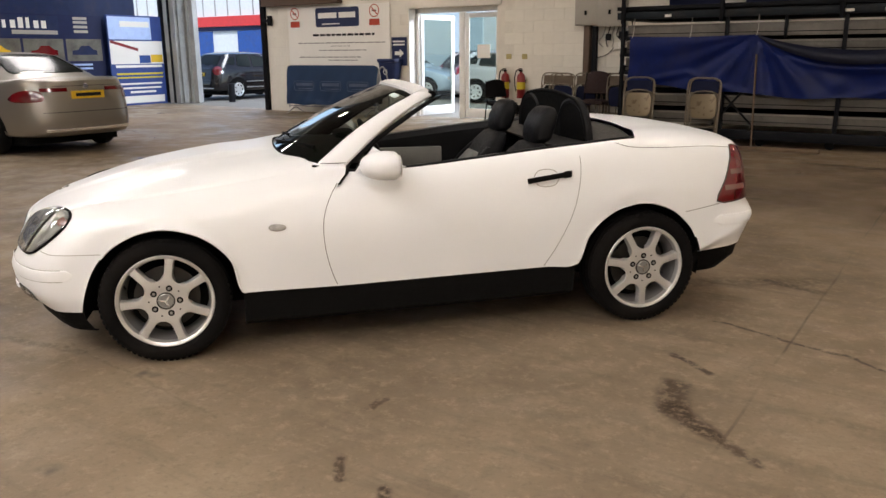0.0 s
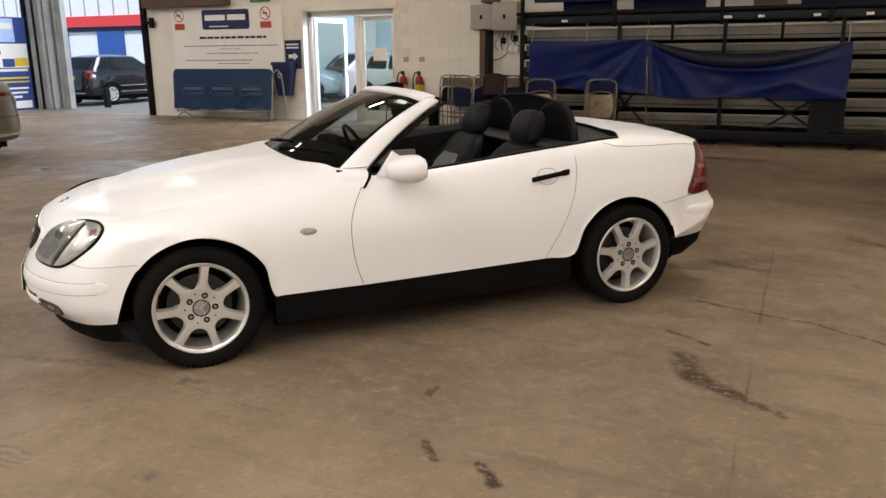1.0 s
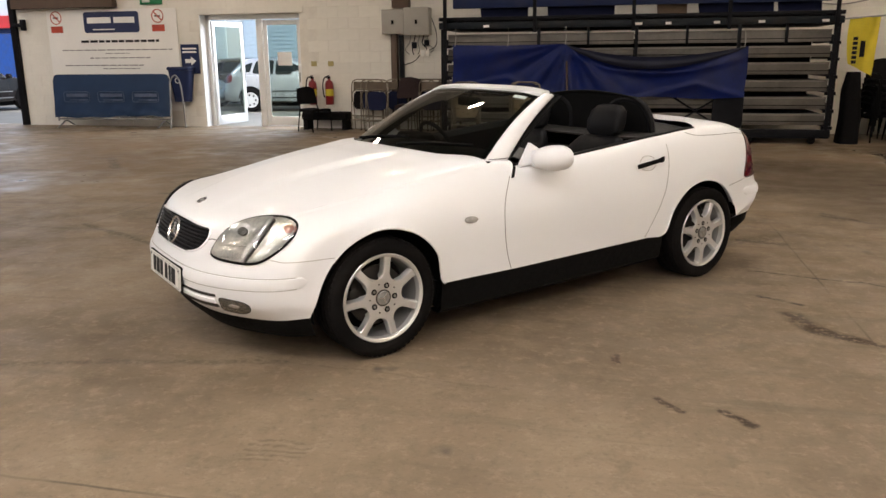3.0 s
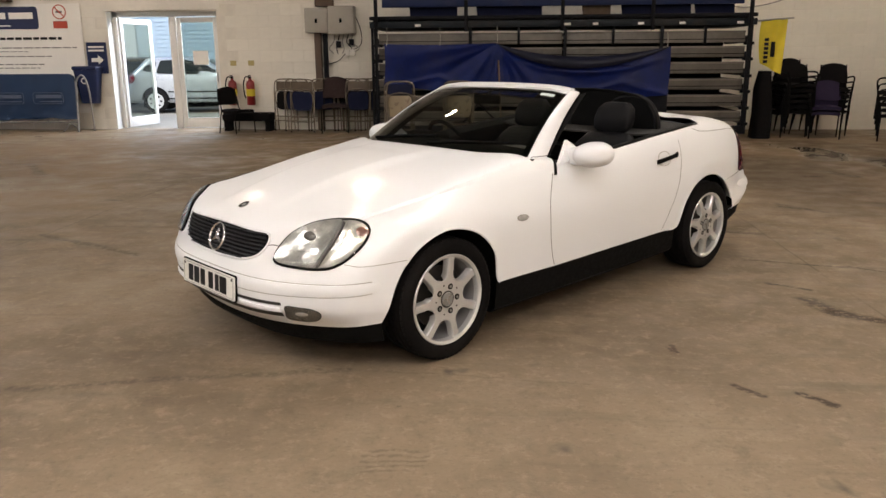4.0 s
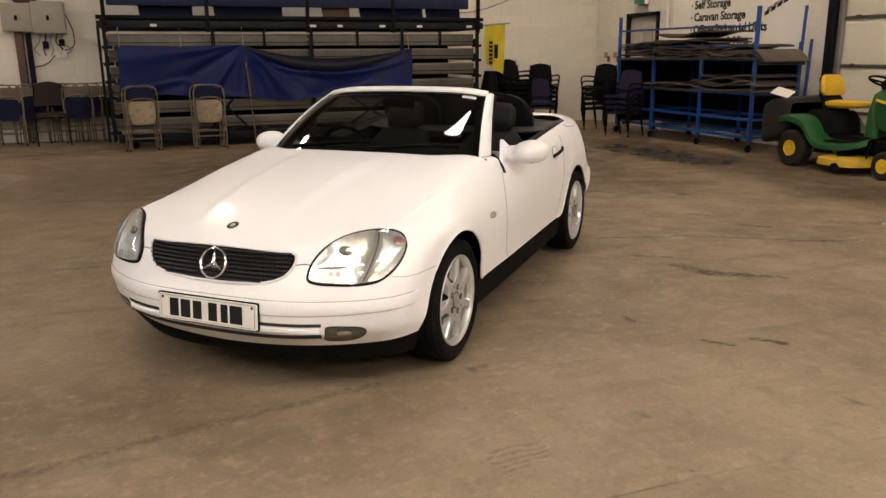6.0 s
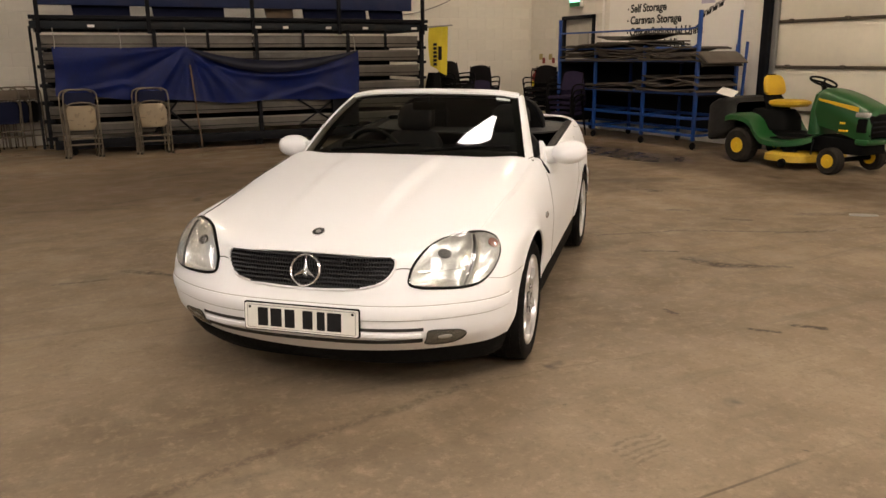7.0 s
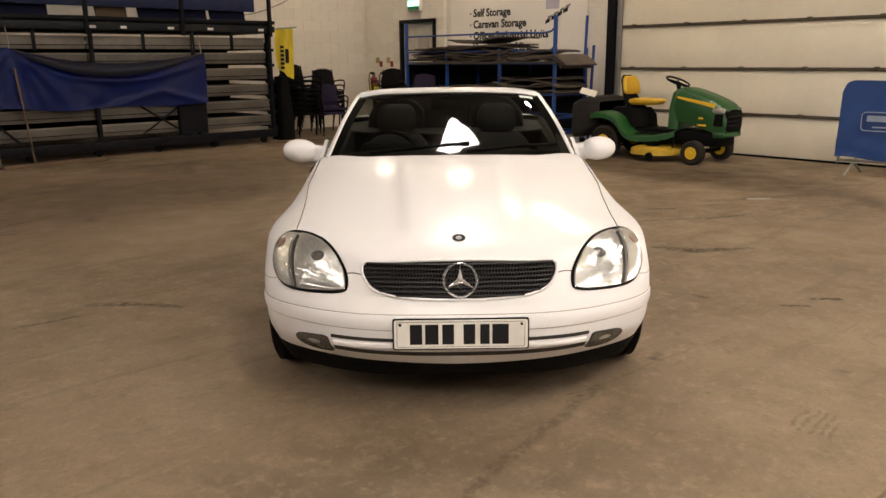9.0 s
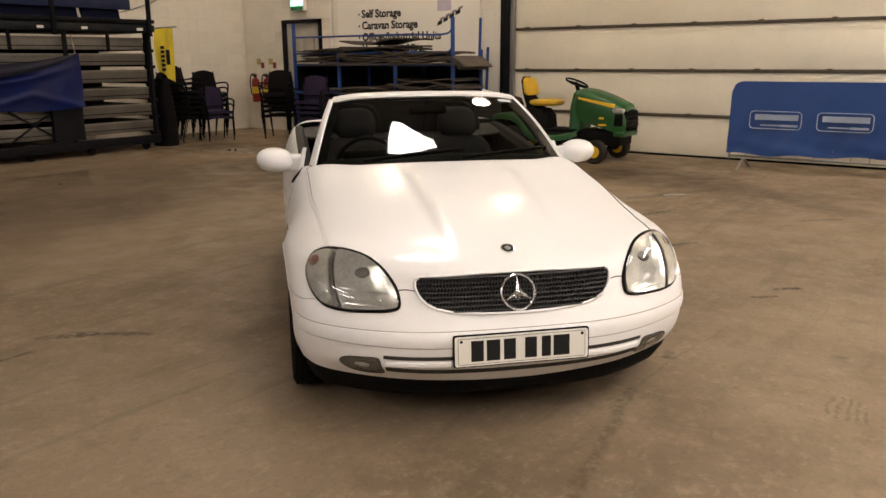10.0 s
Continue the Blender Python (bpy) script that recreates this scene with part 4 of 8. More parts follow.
for x in (-0.238, 0.238):
    part("screw", lathe([(0.006, 0.005), (0.006, 0.008), (0.001, 0.0085)], 10, m=pm @ pose(x, 0.040, 0)), M_INK, plate)
for w, x in ((0.048, -0.176), (0.052, -0.114), (0.046, -0.050), (0.046, 0.033), (0.036, 0.094), (0.064, 0.155)):
    part("character_bar", box(x - w / 2, x + w / 2, -0.040, 0.040, 0.006, 0.0075), M_INK, plate, smooth=False, m=pm)
part("plate_holder", box(1.93, 1.998, -0.2, 0.2, 0.34, 0.43), M_BLACK, car, smooth=False)

# side repeaters, handles
for s in (1, -1):
    h, n = on_side(0.685, 0.62, s)
    m = Matrix.Translation(h) @ n.to_track_quat("Z", "Y").to_matrix().to_4x4()
    rep = curve([(0.685 + a * 0.042, 0.62 + b * 0.017) for a, b in ((1, 0.1), (0.7, 0.9), (-0.6, 0.8), (-1, 0), (-0.6, -0.8), (0.6, -0.8))], 3, closed=True)
    part("side_repeater", patch(rep, lambda x, z, s=s: on_side(x, z, s), 0.004, 3, 0.005), M_SIDELAMP, car, "small clear side indicator")
    pull = [on_side(x, 0.798 - 0.13 * (x + 0.66), s) for x in np.linspace(-0.550, -0.748, 12)]
    path = [h + n * (0.010 + 0.024 * math.sin(math.pi * (0.06 + 0.80 * k / 11)) ** 0.6) for k, (h, n) in enumerate(pull)]
    grip = part("door_handle", sweep(path, [(u * 0.6, w) for u, w in round_rect(0.018, 0.027, 0.010, 4)]), M_BLACK, car, "black door handle")
    tail = [on_side(x, 0.798 - 0.13 * (x + 0.66), s) for x in np.linspace(-0.738, -0.782, 6)]
    part("lock_end", sweep([h + n * (0.006 + 0.024 * math.sin(math.pi * (0.5 - 0.42 * k / 5))) for k, (h, n) in enumerate(tail)], [(u * 0.6, w) for u, w in round_rect(0.020, 0.034, 0.012, 4)]), M_BLACK, grip)
    cup = curve([(-0.655 + a * 0.066, 0.798 + b * 0.046) for a, b in ((1, 0), (0.6, 0.8), (-0.6, 0.8), (-1, 0), (-0.6, -0.8), (0.6, -0.8))], 3, closed=True)
    part("handle_recess", patch(cup, lambda x, z, s=s: on_side(x, z, s), 0.0015, 4, -0.001), M_PAINT, car)
    part("handle_recess_edge", rim_line(cup, lambda x, z, s=s: on_side(x, z, s), 0.0022, 0.0008), M_GROOVE, car)

# tail lamps wrap round the rear corners
for s in (1, -1):
    slant = aim((0.72, -s, 0), lambda u, z, s=s: Vector((-1.75, s * 0.75, z)) + Vector((-1, -s * 0.72, 0)).normalized() * u)
    tl = curve([(-0.155, 0.635), (-0.085, 0.74), (-0.012, 0.85), (0.040, 0.913), (0.10, 0.905), (0.20, 0.89), (0.22, 0.80), (0.21, 0.70), (0.15, 0.645), (0.03, 0.632)], 3, closed=True)
    lamp = part("tail_light", patch(tl, slant, 0.003, 6, 0.006), M_RED, car, "red ribbed tail light")
    for z in (0.70, 0.78):
        part("smoked_band", ribbon([slant(u, z) for u in np.linspace(-0.10 + 0.7 * (z - 0.70), 0.205, 12)], 0.028, 0.0115), M_AMBER, lamp)
    part("seal", rim_line(tl, slant, 0.004, 0.003), M_SEAM, lamp)

# door mirrors
for s in (1, -1):
    rows = []
    for a in np.linspace(0, math.pi, 13):
        rr = []
        for b in np.linspace(0, 2 * math.pi, 25):
            ca, sa = math.cos(a), math.sin(a)
            px = sa * math.cos(b)
            px = 0.125 * px if px > 0 else -0.060 * abs(px) ** 0.4
            rr.append((0.17 + px - 0.01 * ca, s * (0.902 + 0.103 * ca), 0.902 + 0.069 * np.sign(math.sin(b)) * abs(sa * math.sin(b)) ** 0.85 + 0.004 * ca))
        rows.append(rr)
    bm = sheet(rows)
    bmesh.ops.remove_doubles(bm, verts=bm.verts, dist=1e-4)
    mirror = part("door_mirror", bm, M_PAINT, car, "white rounded door mirror")
    part("mirror_glass", slab([(u * 0.8, v) for u, v in round_rect(0.17, 0.10, 0.04)], 0.003, m=Matrix.Translation((0.108, s * 0.902, 0.902)) @ pose(0, 0, 0, 90, 0, -90)), M_CHROME, mirror)
    sail = [(0.305, s * 0.774, 0.852), (0.05, s * 0.775, 0.872), (0.205, s * 0.744, 0.972)]
    bm = bmesh.new()
    a_ = [bm.verts.new(p) for p in sail]
    b_ = [bm.verts.new((x, y - s * 0.022, z)) for x, y, z in sail]
    bm.faces.new(a_)
    bm.faces.new(b_)
    for k in range(3):
        bm.faces.new((a_[k], a_[(k + 1) % 3], b_[(k + 1) % 3], b_[k]))
    part("mirror_sail", bm, M_PAINT, mirror, smooth=False)
    part("mirror_arm", sweep([(0.175, s * 0.755, 0.882), (0.172, s * 0.80, 0.886), (0.168, s * 0.86, 0.892)], [(u * 1.0, w) for u, w in round_rect(0.085, 0.10, 0.03, 3)]), M_PAINT, mirror)


# wheels
def spoke_half(r):
    """Half the width of one spoke at a radius; below the windows the spokes run together into the hub."""
    full_ = math.pi / 7 * r
    if r <= 0.101:
        return full_
    f = min((r - 0.101) / 0.030, 1)
    neck = 0.0195 + 0.011 * max((r - 0.185) / 0.026, 0) ** 2
    return full_ + (neck - full_) * math.sqrt(max(1 - (1 - f) ** 2, 0))


def wheel(x, s, turn):
    m = pose(x, s * 0.757, 0.299, 90 if s < 0 else -90, 0, 0)
    bm = lathe([(0.205, 0.094), (0.212, 0.099), (0.219, 0.101), (0.2225, 0.098), (0.220, 0.085), (0.212, 0.078), (0.206, 0.066), (0.200, 0.066), (0.203, 0.085)], 64, closed=True)
    rim = part("wheel", bm, M_ALLOY, car, "silver seven-spoke alloy wheel", m=m)
    part("barrel", lathe([(0.209, 0.070), (0.198, 0.03), (0.194, -0.10), (0.218, -0.11), (0.212, -0.115), (0.186, -0.10), (0.190, 0.03), (0.203, 0.068)], 56, closed=True), M_ALLOYSHADE, rim)
    radii = [0.030, 0.07, 0.095, 0.101] + [0.101 + 0.030 * (1 - math.cos(a)) for a in np.linspace(0.25, math.pi / 2, 7)] + [0.148, 0.165, 0.182, 0.194, 0.203, 0.2085]
    for k in range(7):
        a = 2 * math.pi * k / 7 + radians(turn)
        rows = []
        for r in radii:
            w, top = spoke_half(r), 0.0855 + 0.006 * math.sin(math.pi * min(max((r - 0.05) / 0.16, 0), 1))
            b = w / r
            open_ = min(max((r - 0.100) / 0.012, 0), 1)
            row = []
            for q, drop in ((-1.0, 0.036), (-1.0, 0.010), (-0.93, 0.003), (-0.80, 0.0), (-0.4, -0.0005), (0.0, -0.001), (0.4, -0.0005), (0.80, 0.0), (0.93, 0.003), (1.0, 0.010), (1.0, 0.036)):
                an = a + b * q * (1 + (0.10 * open_ if drop > 0.03 else 0))
                row.append((r * math.cos(an), r * math.sin(an), top - drop * (open_ if drop > 0 else 1)))
            rows.append(row)
        part("spoke", sheet(rows), M_ALLOY, rim)
    part("hub_ring", lathe([(0.042, 0.078), (0.042, 0.0885), (0.036, 0.0885), (0.036, 0.078)], 28), M_DARKMETAL, rim)
    part("hub_cap", lathe([(0.035, 0.080), (0.035, 0.090), (0.031, 0.093), (0.029, 0.0915), (0.004, 0.0925)], 28), M_STEEL, rim, "dark metal hub cap")
    for a in (90, 210, 330):
        part("cap_ray", box(0.002, 0.026, -0.003, 0.003, 0.0915, 0.0945), M_CHROME, rim, smooth=False, m=Matrix.Rotation(radians(a + turn), 4, "Z"))
    for k in range(5):
        a = 2 * math.pi * k / 5 + (math.pi if x > 0 else -math.pi / 2)
        c = Vector((0.063 * math.cos(a), 0.063 * math.sin(a), 0))
        part("bolt_hole", lathe([(0.0150, 0.084), (0.0150, 0.0895), (0.0095, 0.0895), (0.003, 0.0893)], 16, m=Matrix.Translation(c)), M_BLACK, rim)
        part("bolt", lathe([(0.008, 0.088), (0.008, 0.0915), (0.002, 0.092)], 6, m=Matrix.Translation(c)), M_STEEL, rim)
        c = Vector((0.075 * math.cos(a + 0.63), 0.075 * math.sin(a + 0.63), 0))
        part("pin_hole", lathe([(0.0042, 0.084), (0.0042, 0.0897), (0.001, 0.0898)], 8, m=Matrix.Translation(c)), M_BLACK, rim)
    a = radians(turn + 77)
    part("valve", rod((0.196 * math.cos(a), 0.196 * math.sin(a), 0.055), (0.186 * math.cos(a), 0.186 * math.sin(a), 0.082), 0.005, n=8), M_BLACK, rim)
    part("brake_disc", lathe([(0.15, 0.005), (0.15, 0.018), (0.004, 0.020)], 40), M_DARKMETAL, rim)
    part("back_plate", lathe([(0.19, -0.05), (0.19, -0.04), (0.004, -0.04)], 40), M_BLACK, rim)
    prof = [(0.219, 0.092), (0.232, 0.101), (0.255, 0.106), (0.282, 0.104), (0.300, 0.095), (0.309, 0.082), (0.3125, 0.06), (0.3125, 0.052), (0.305, 0.050), (0.305, 0.044), (0.313, 0.042), (0.3133, 0.012), (0.306, 0.010), (0.306, 0.004), (0.3133, 0.002),
            (0.3133, -0.03), (0.306, -0.032), (0.306, -0.04), (0.3128, -0.042), (0.310, -0.08), (0.295, -0.10), (0.25, -0.105), (0.219, -0.092)]
    part("tyre", lathe([(0.219 + (r - 0.219) * 0.848, w) for r, w in prof], 72, closed=True), M_RUBBER, rim, "worn black tyre")
    bm = bmesh.new()
    for k in range(64):
        q = Matrix.Rotation(2 * math.pi * k / 64, 4, "Z") @ Matrix.Translation((0.2862, 0, 0.075)) @ Matrix.Rotation(0.42, 4, "Y")
        bmesh.ops.create_cube(bm, size=1, matrix=q @ Matrix.Diagonal((0.009, 0.019, 0.036, 1)))
        q = Matrix.Rotation(2 * math.pi * (k + 0.5) / 64, 4, "Z") @ Matrix.Translation((0.2968, 0, 0.027))
        bmesh.ops.create_cube(bm, size=1, matrix=q @ Matrix.Rotation(0.3, 4, "X") @ Matrix.Diagonal((0.004, 0.017, 0.026, 1)))
    part("tread", bm, M_RUBBER, rim, smooth=False)
    return rim


for x, turn in ((1.214, 261), (-1.206, 246)):
    for s in (1, -1):
        wheel(x, s, turn)

# windscreen, surround, wipers
BASE = curve([(0.468, 0.690, 0.897), (0.560, 0.585, 0.911), (0.645, 0.345, 0.922), (0.675, 0, 0.93)], 6)
TOP = curve([(-0.045, 0.545, 1.215), (-0.02, 0.44, 1.232), (0.0, 0.25, 1.241), (0.008, 0, 1.244)], 6)
BASE = BASE[:-1] + [p * np.array([1, -1, 1]) for p in BASE[::-1]]
TOP = TOP[:-1] + [p * np.array([1, -1, 1]) for p in TOP[::-1]]
rows = []
for f in np.linspace(0.0, 1.0, 12):
    rows.append([tuple(a + (b - a) * f + np.array([0.012, 0, 0.022]) * math.sin(math.pi * f)) for a, b in zip(BASE, TOP)])
wscreen = part("windscreen", sheet(rows), M_SCREEN, car, "green-tinted curved windscreen")
left = [Vector(r[0]) for r in rows]
right = [Vector(r[-1]) for r in rows]
for edge in (left, right):
    s = 1 if edge is left else -1
    rings, rear, trim_ = [], [], []
    for k, p in enumerate([edge[0] + Vector((0.012, s * 0.03, -0.055)), edge[0] + Vector((0.002, s * 0.006, -0.012))] + edge):
        f = max(k - 2, 0) / (len(edge) - 1)
        w = 0.132 - 0.052 * f ** 1.3
        ring = [p + Vector((x_ * w, s * y_, z_)) for x_, y_, z_ in ((0.04, -0.012, -0.006), (0.02, 0.004, 0.004), (-0.15, 0.016, 0.009), (-0.45, 0.024, 0.008), (-0.75, 0.027, 0.003), (-0.95, 0.024, -0.005), (-1.0, 0.014, -0.014), (-0.9, -0.020, -0.022), (-0.2, -0.030, -0.020))]
        rings.append(ring + ring[:1])
        rear.append(ring[6])
        trim_.append([ring[k_] + Vector((0, -s * 0.003, -0.004)) for k_ in (6, 7, 8, 0)])
    bm = sheet(rings)
    bmesh.ops.remove_doubles(bm, verts=bm.verts, dist=1e-5)
    bmesh.ops.holes_fill(bm, edges=bm.edges, sides=0)
    part("windscreen_pillar", bm, M_PAINT, car, "white windscreen pillar")
    part("pillar_trim", sheet(trim_), M_BLACK, car, "black inner pillar trim")
    chain = []
    for x_, z_ in ((0.393, 0.806), (0.372, 0.829), (0.352, 0.847)):
        low, n = on_side(x_, z_, s)
        chain.append(low + n * 0.009)
    chain += [chain[-1].lerp(rear[2], 0.5) + Vector((0, s * 0.016, 0.010)), rear[2] + Vector((0.004, s * 0.006, 0.002))] + rear[3:]
    rings = []
    for k, p in enumerate(chain):
        f = k / (len(chain) - 1)
        r = 0.009 + 0.029 * min(max(f - 0.22, 0) * 2.2, 1)
        rings.append([p + Vector((-r * 0.85, s * (0.006 - 0.012 * min(f * 3, 1)), -0.004)) + Vector((r * math.cos(a), s * (0.004 + r * 0.4) * math.sin(a), -0.25 * r * math.cos(a))) for a in np.linspace(0, 2 * math.pi, 13)])
    bm = sheet(rings)
    bmesh.ops.remove_doubles(bm, verts=bm.verts, dist=1e-5)
    bmesh.ops.holes_fill(bm, edges=bm.edges, sides=0)
    part("pillar_seal", bm, M_BLACK, car, "black rubber seal")
    rings = []
    for x_ in np.linspace(0.545, 0.345, 14):
        w = min(max((0.545 - x_) / 0.035, 0), 1)
        low, n = on_side(x_, 0.838, s)
        if x_ > 0.468:
            high = Vector((x_, s * (0.697 - 1.05 * (x_ - 0.468)), 0.894 + 0.15 * (x_ - 0.468)))
        else:
            high = Vector((x_, s * 0.708, 0.894 - 0.06 * (0.468 - x_)))
        col = []
        for f in np.linspace(0, 1, 7):
            p = low.lerp(high, f) + Vector((0, s * 0.55, 1)) * 0.016 * math.sin(math.pi * f)
            q = skin.ray_cast(Vector((p.x, p.y, 1.5)), Vector((0, 0, -1)))[0] or p
            col.append(q.lerp(p, w) + Vector((0, 0, 0.001)))
        rings.append(col)
    part("wing_shoulder", sheet(rings), M_PAINT, car)
    part("pillar_joint", tube([edge[0] + Vector((x_, s * y_, 0.0)) for x_, y_ in ((-0.012, 0.016), (-0.03, 0.023), (-0.06, 0.0285), (-0.10, 0.0305), (-0.126, 0.026))], 0.002, n=6), M_SEAM, car)
    part("screen_edge", sweep([p + Vector((0, -s * 0.022, 0.0005)) for p in edge], [(-0.024, -0.002), (-0.024, 0.002), (0.024, 0.002), (0.024, -0.002)], up=(0.45, 0, 0.9)), M_BLACK, wscreen)
header = [Vector(p) for p in rows[-1]]
part("windscreen_header", sweep([p + Vector((-0.03, 0, 0.006)) for p in header], [(-0.055, -0.018), (-0.045, 0.008), (-0.01, 0.014), (0.035, 0.008), (0.045, -0.006), (0.03, -0.028), (-0.03, -0.032)], up=(0.2, 0, 0.98)), M_PAINT, car, "white windscreen header rail")
part("header_seal", sweep([p + Vector((-0.085, 0, -0.008)) for p in header], circle(0.02, 8), up=(0, 0, 1)), M_BLACK, car)
part("screen_edge", sweep([p + Vector((0.016, 0, -0.009)) for p in header], [(-0.03, -0.003), (-0.03, 0.002), (0.02, 0.002), (0.02, -0.003)], up=(0.45, 0, 0.9)), M_BLACK, wscreen)
cowl = [Vector(p) for p in rows[0]]
part("cowl", sweep([p + Vector((0.0, 0, -0.018)) for p in cowl[6:-6]], [(-0.05, -0.03), (-0.05, 0.012), (0.055, 0.012), (0.055, -0.03)], up=(0, 0, 1)), M_BLACK, car, "black cowl under the windscreen")
part("sticker", sheet([[tuple(Vector(rows[10][j]).lerp(Vector(rows[9][j]), k) + Vector((0.003, 0, 0.006))) for j in (3, 4, 5, 6, 7)] for k in (0.1, 0.65)]), mat("pale_sticker", (0.55, 0.65, 0.62), 0.5), wscreen, "pale paper sticker")


def on_glass(y, f):
    """A point 8 mm before the windscreen, f of the way up."""
    j = min(range(len(BASE)), key=lambda k: abs(BASE[k][1] - y))
    k = f * (len(rows) - 1)
    p = Vector(rows[int(k)][j]).lerp(Vector(rows[int(k) + 1][j]), k % 1)
    return Vector((p.x + 0.003, y, p.z + 0.008))


for y0, y1 in ((-0.45, 0.10), (0.08, 0.60)):
    a, b = on_glass(y0, 0.03), on_glass(y1, 0.13)
    w = part("wiper", tube([a, (a + b) / 2 + Vector((0.012, 0, 0.006)), b], 0.006), M_BLACK, car)
    part("blade", box(-0.27, 0.27, -0.004, 0.004, -0.012, 0.0), M_BLACK, w, m=Matrix.Translation((a + b) / 2 + Vector((0, 0, 0.002))) @ (b - a).to_track_quat("X", "Z").to_matrix().to_4x4(), smooth=False)
part("rear_view_mirror", box(0.06, 0.085, -0.11, 0.11, 1.135, 1.19, 0.012), M_BLACK, car)
part("mirror_stalk", rod((0.07, 0, 1.18), (0.03, 0, 1.228), 0.008), M_BLACK, car)

# cabin: tub, door trims, dash, wheel, seats, hoops, rear shelf
bm = bmesh.new()
box(-1.02, 0.55, -0.70, 0.70, 0.29, 0.33, bm=bm)
box(-1.06, -1.0, -0.72, 0.72, 0.29, 0.93, bm=bm)
box(0.50, 0.56, -0.70, 0.70, 0.29, 0.86, bm=bm)
box(-0.60, 0.45, -0.10, 0.10, 0.30, 0.56, 0.03, bm=bm)
part("cabin_tub", bm, M_BLACK, car, smooth=False)
for s in (1, -1):
    rows2 = []
    for i in range(CABIN0, CABIN1 + 1):
        p = full[s][i, JS]
        rows2.append([(p[0], p[1] + s * 0.004, p[2] - 0.004), (p[0], p[1] - s * 0.004, p[2] + 0.008), (p[0], p[1] - s * 0.045, p[2] + 0.004), (p[0], p[1] - s * 0.075, p[2] - 0.03), (p[0], p[1] - s * 0.08, 0.62), (p[0], p[1] - s * 0.065, 0.31)])
    part("door_trim", sheet(rows2), M_LEATHER, car, "black door trim")
    part("door_pad", box(-0.45, 0.28, s * 0.655, s * 0.69, 0.60, 0.80, 0.015), M_GREYTRIM, car, "grey leather door panel")
rows2 = []
for y in np.linspace(-0.71, 0.71, 25):
    e = 0.03 * (abs(y) / 0.71) ** 2
    rows2.append([(0.66 - 0.3 * (y / 0.74) ** 2 * 0.6, y, 0.905 - e), (0.45, y, 0.93 - e), (0.28, y, 0.925 - e), (0.20, y, 0.89 - e), (0.19, y, 0.80), (0.30, y, 0.70), (0.36, y, 0.55)])
part("dashboard", sheet(rows2), M_BLACK, car, "black dashboard")
part("binnacle", box(0.17, 0.30, -0.52, -0.22, 0.88, 0.955, 0.03, seg=3), M_BLACK, car)
wm = Matrix.Translation((0.06, -0.37, 0.86)) @ pose(0, 0, 0, 0, -62, 0)
steer = part("steering_wheel", lathe([(0.170 + 0.013 * math.cos(a), 0.013 * math.sin(a)) for a in np.linspace(0, 2 * math.pi, 10)[:-1]], 36, m=wm, closed=True), M_LEATHER, car, "black steering wheel")
part("wheel_boss", lathe([(0.06, -0.02), (0.065, 0.01), (0.04, 0.025), (0.004, 0.027)], 20, m=wm), M_LEATHER, steer)
for a in (20, 160, 270):
    part("wheel_spoke", rod(wm @ Vector((0, 0, 0)), wm @ Vector((0.165 * math.cos(radians(a - 90)), 0.165 * math.sin(radians(a - 90)), 0)), 0.014), M_LEATHER, steer)
part("steering_column", rod(wm @ Vector((0, 0, -0.02)), (0.30, -0.37, 0.74), 0.04), M_BLACK, steer)
part("gear_lever", rod((-0.05, 0, 0.55), (-0.07, 0, 0.68), 0.012, r2=0.022), M_LEATHER, car)


def rounded_block(rows_, r=0.3):
    """Stacked rounded cross-sections: (centre, half depth, half width) from bottom to top along z."""
    out = []
    for (cx, cy, cz), hx, hy in rows_:
        out.append([(cx + hx * np.sign(math.cos(a)) * abs(math.cos(a)) ** 0.55, cy + hy * np.sign(math.sin(a)) * abs(math.sin(a)) ** 0.55, cz) for a in np.linspace(0, 2 * math.pi, 29)])
    bm = sheet(out)
    bmesh.ops.remove_doubles(bm, verts=bm.verts, dist=1e-5)
    bmesh.ops.holes_fill(bm, edges=bm.edges, sides=0)
    return bm


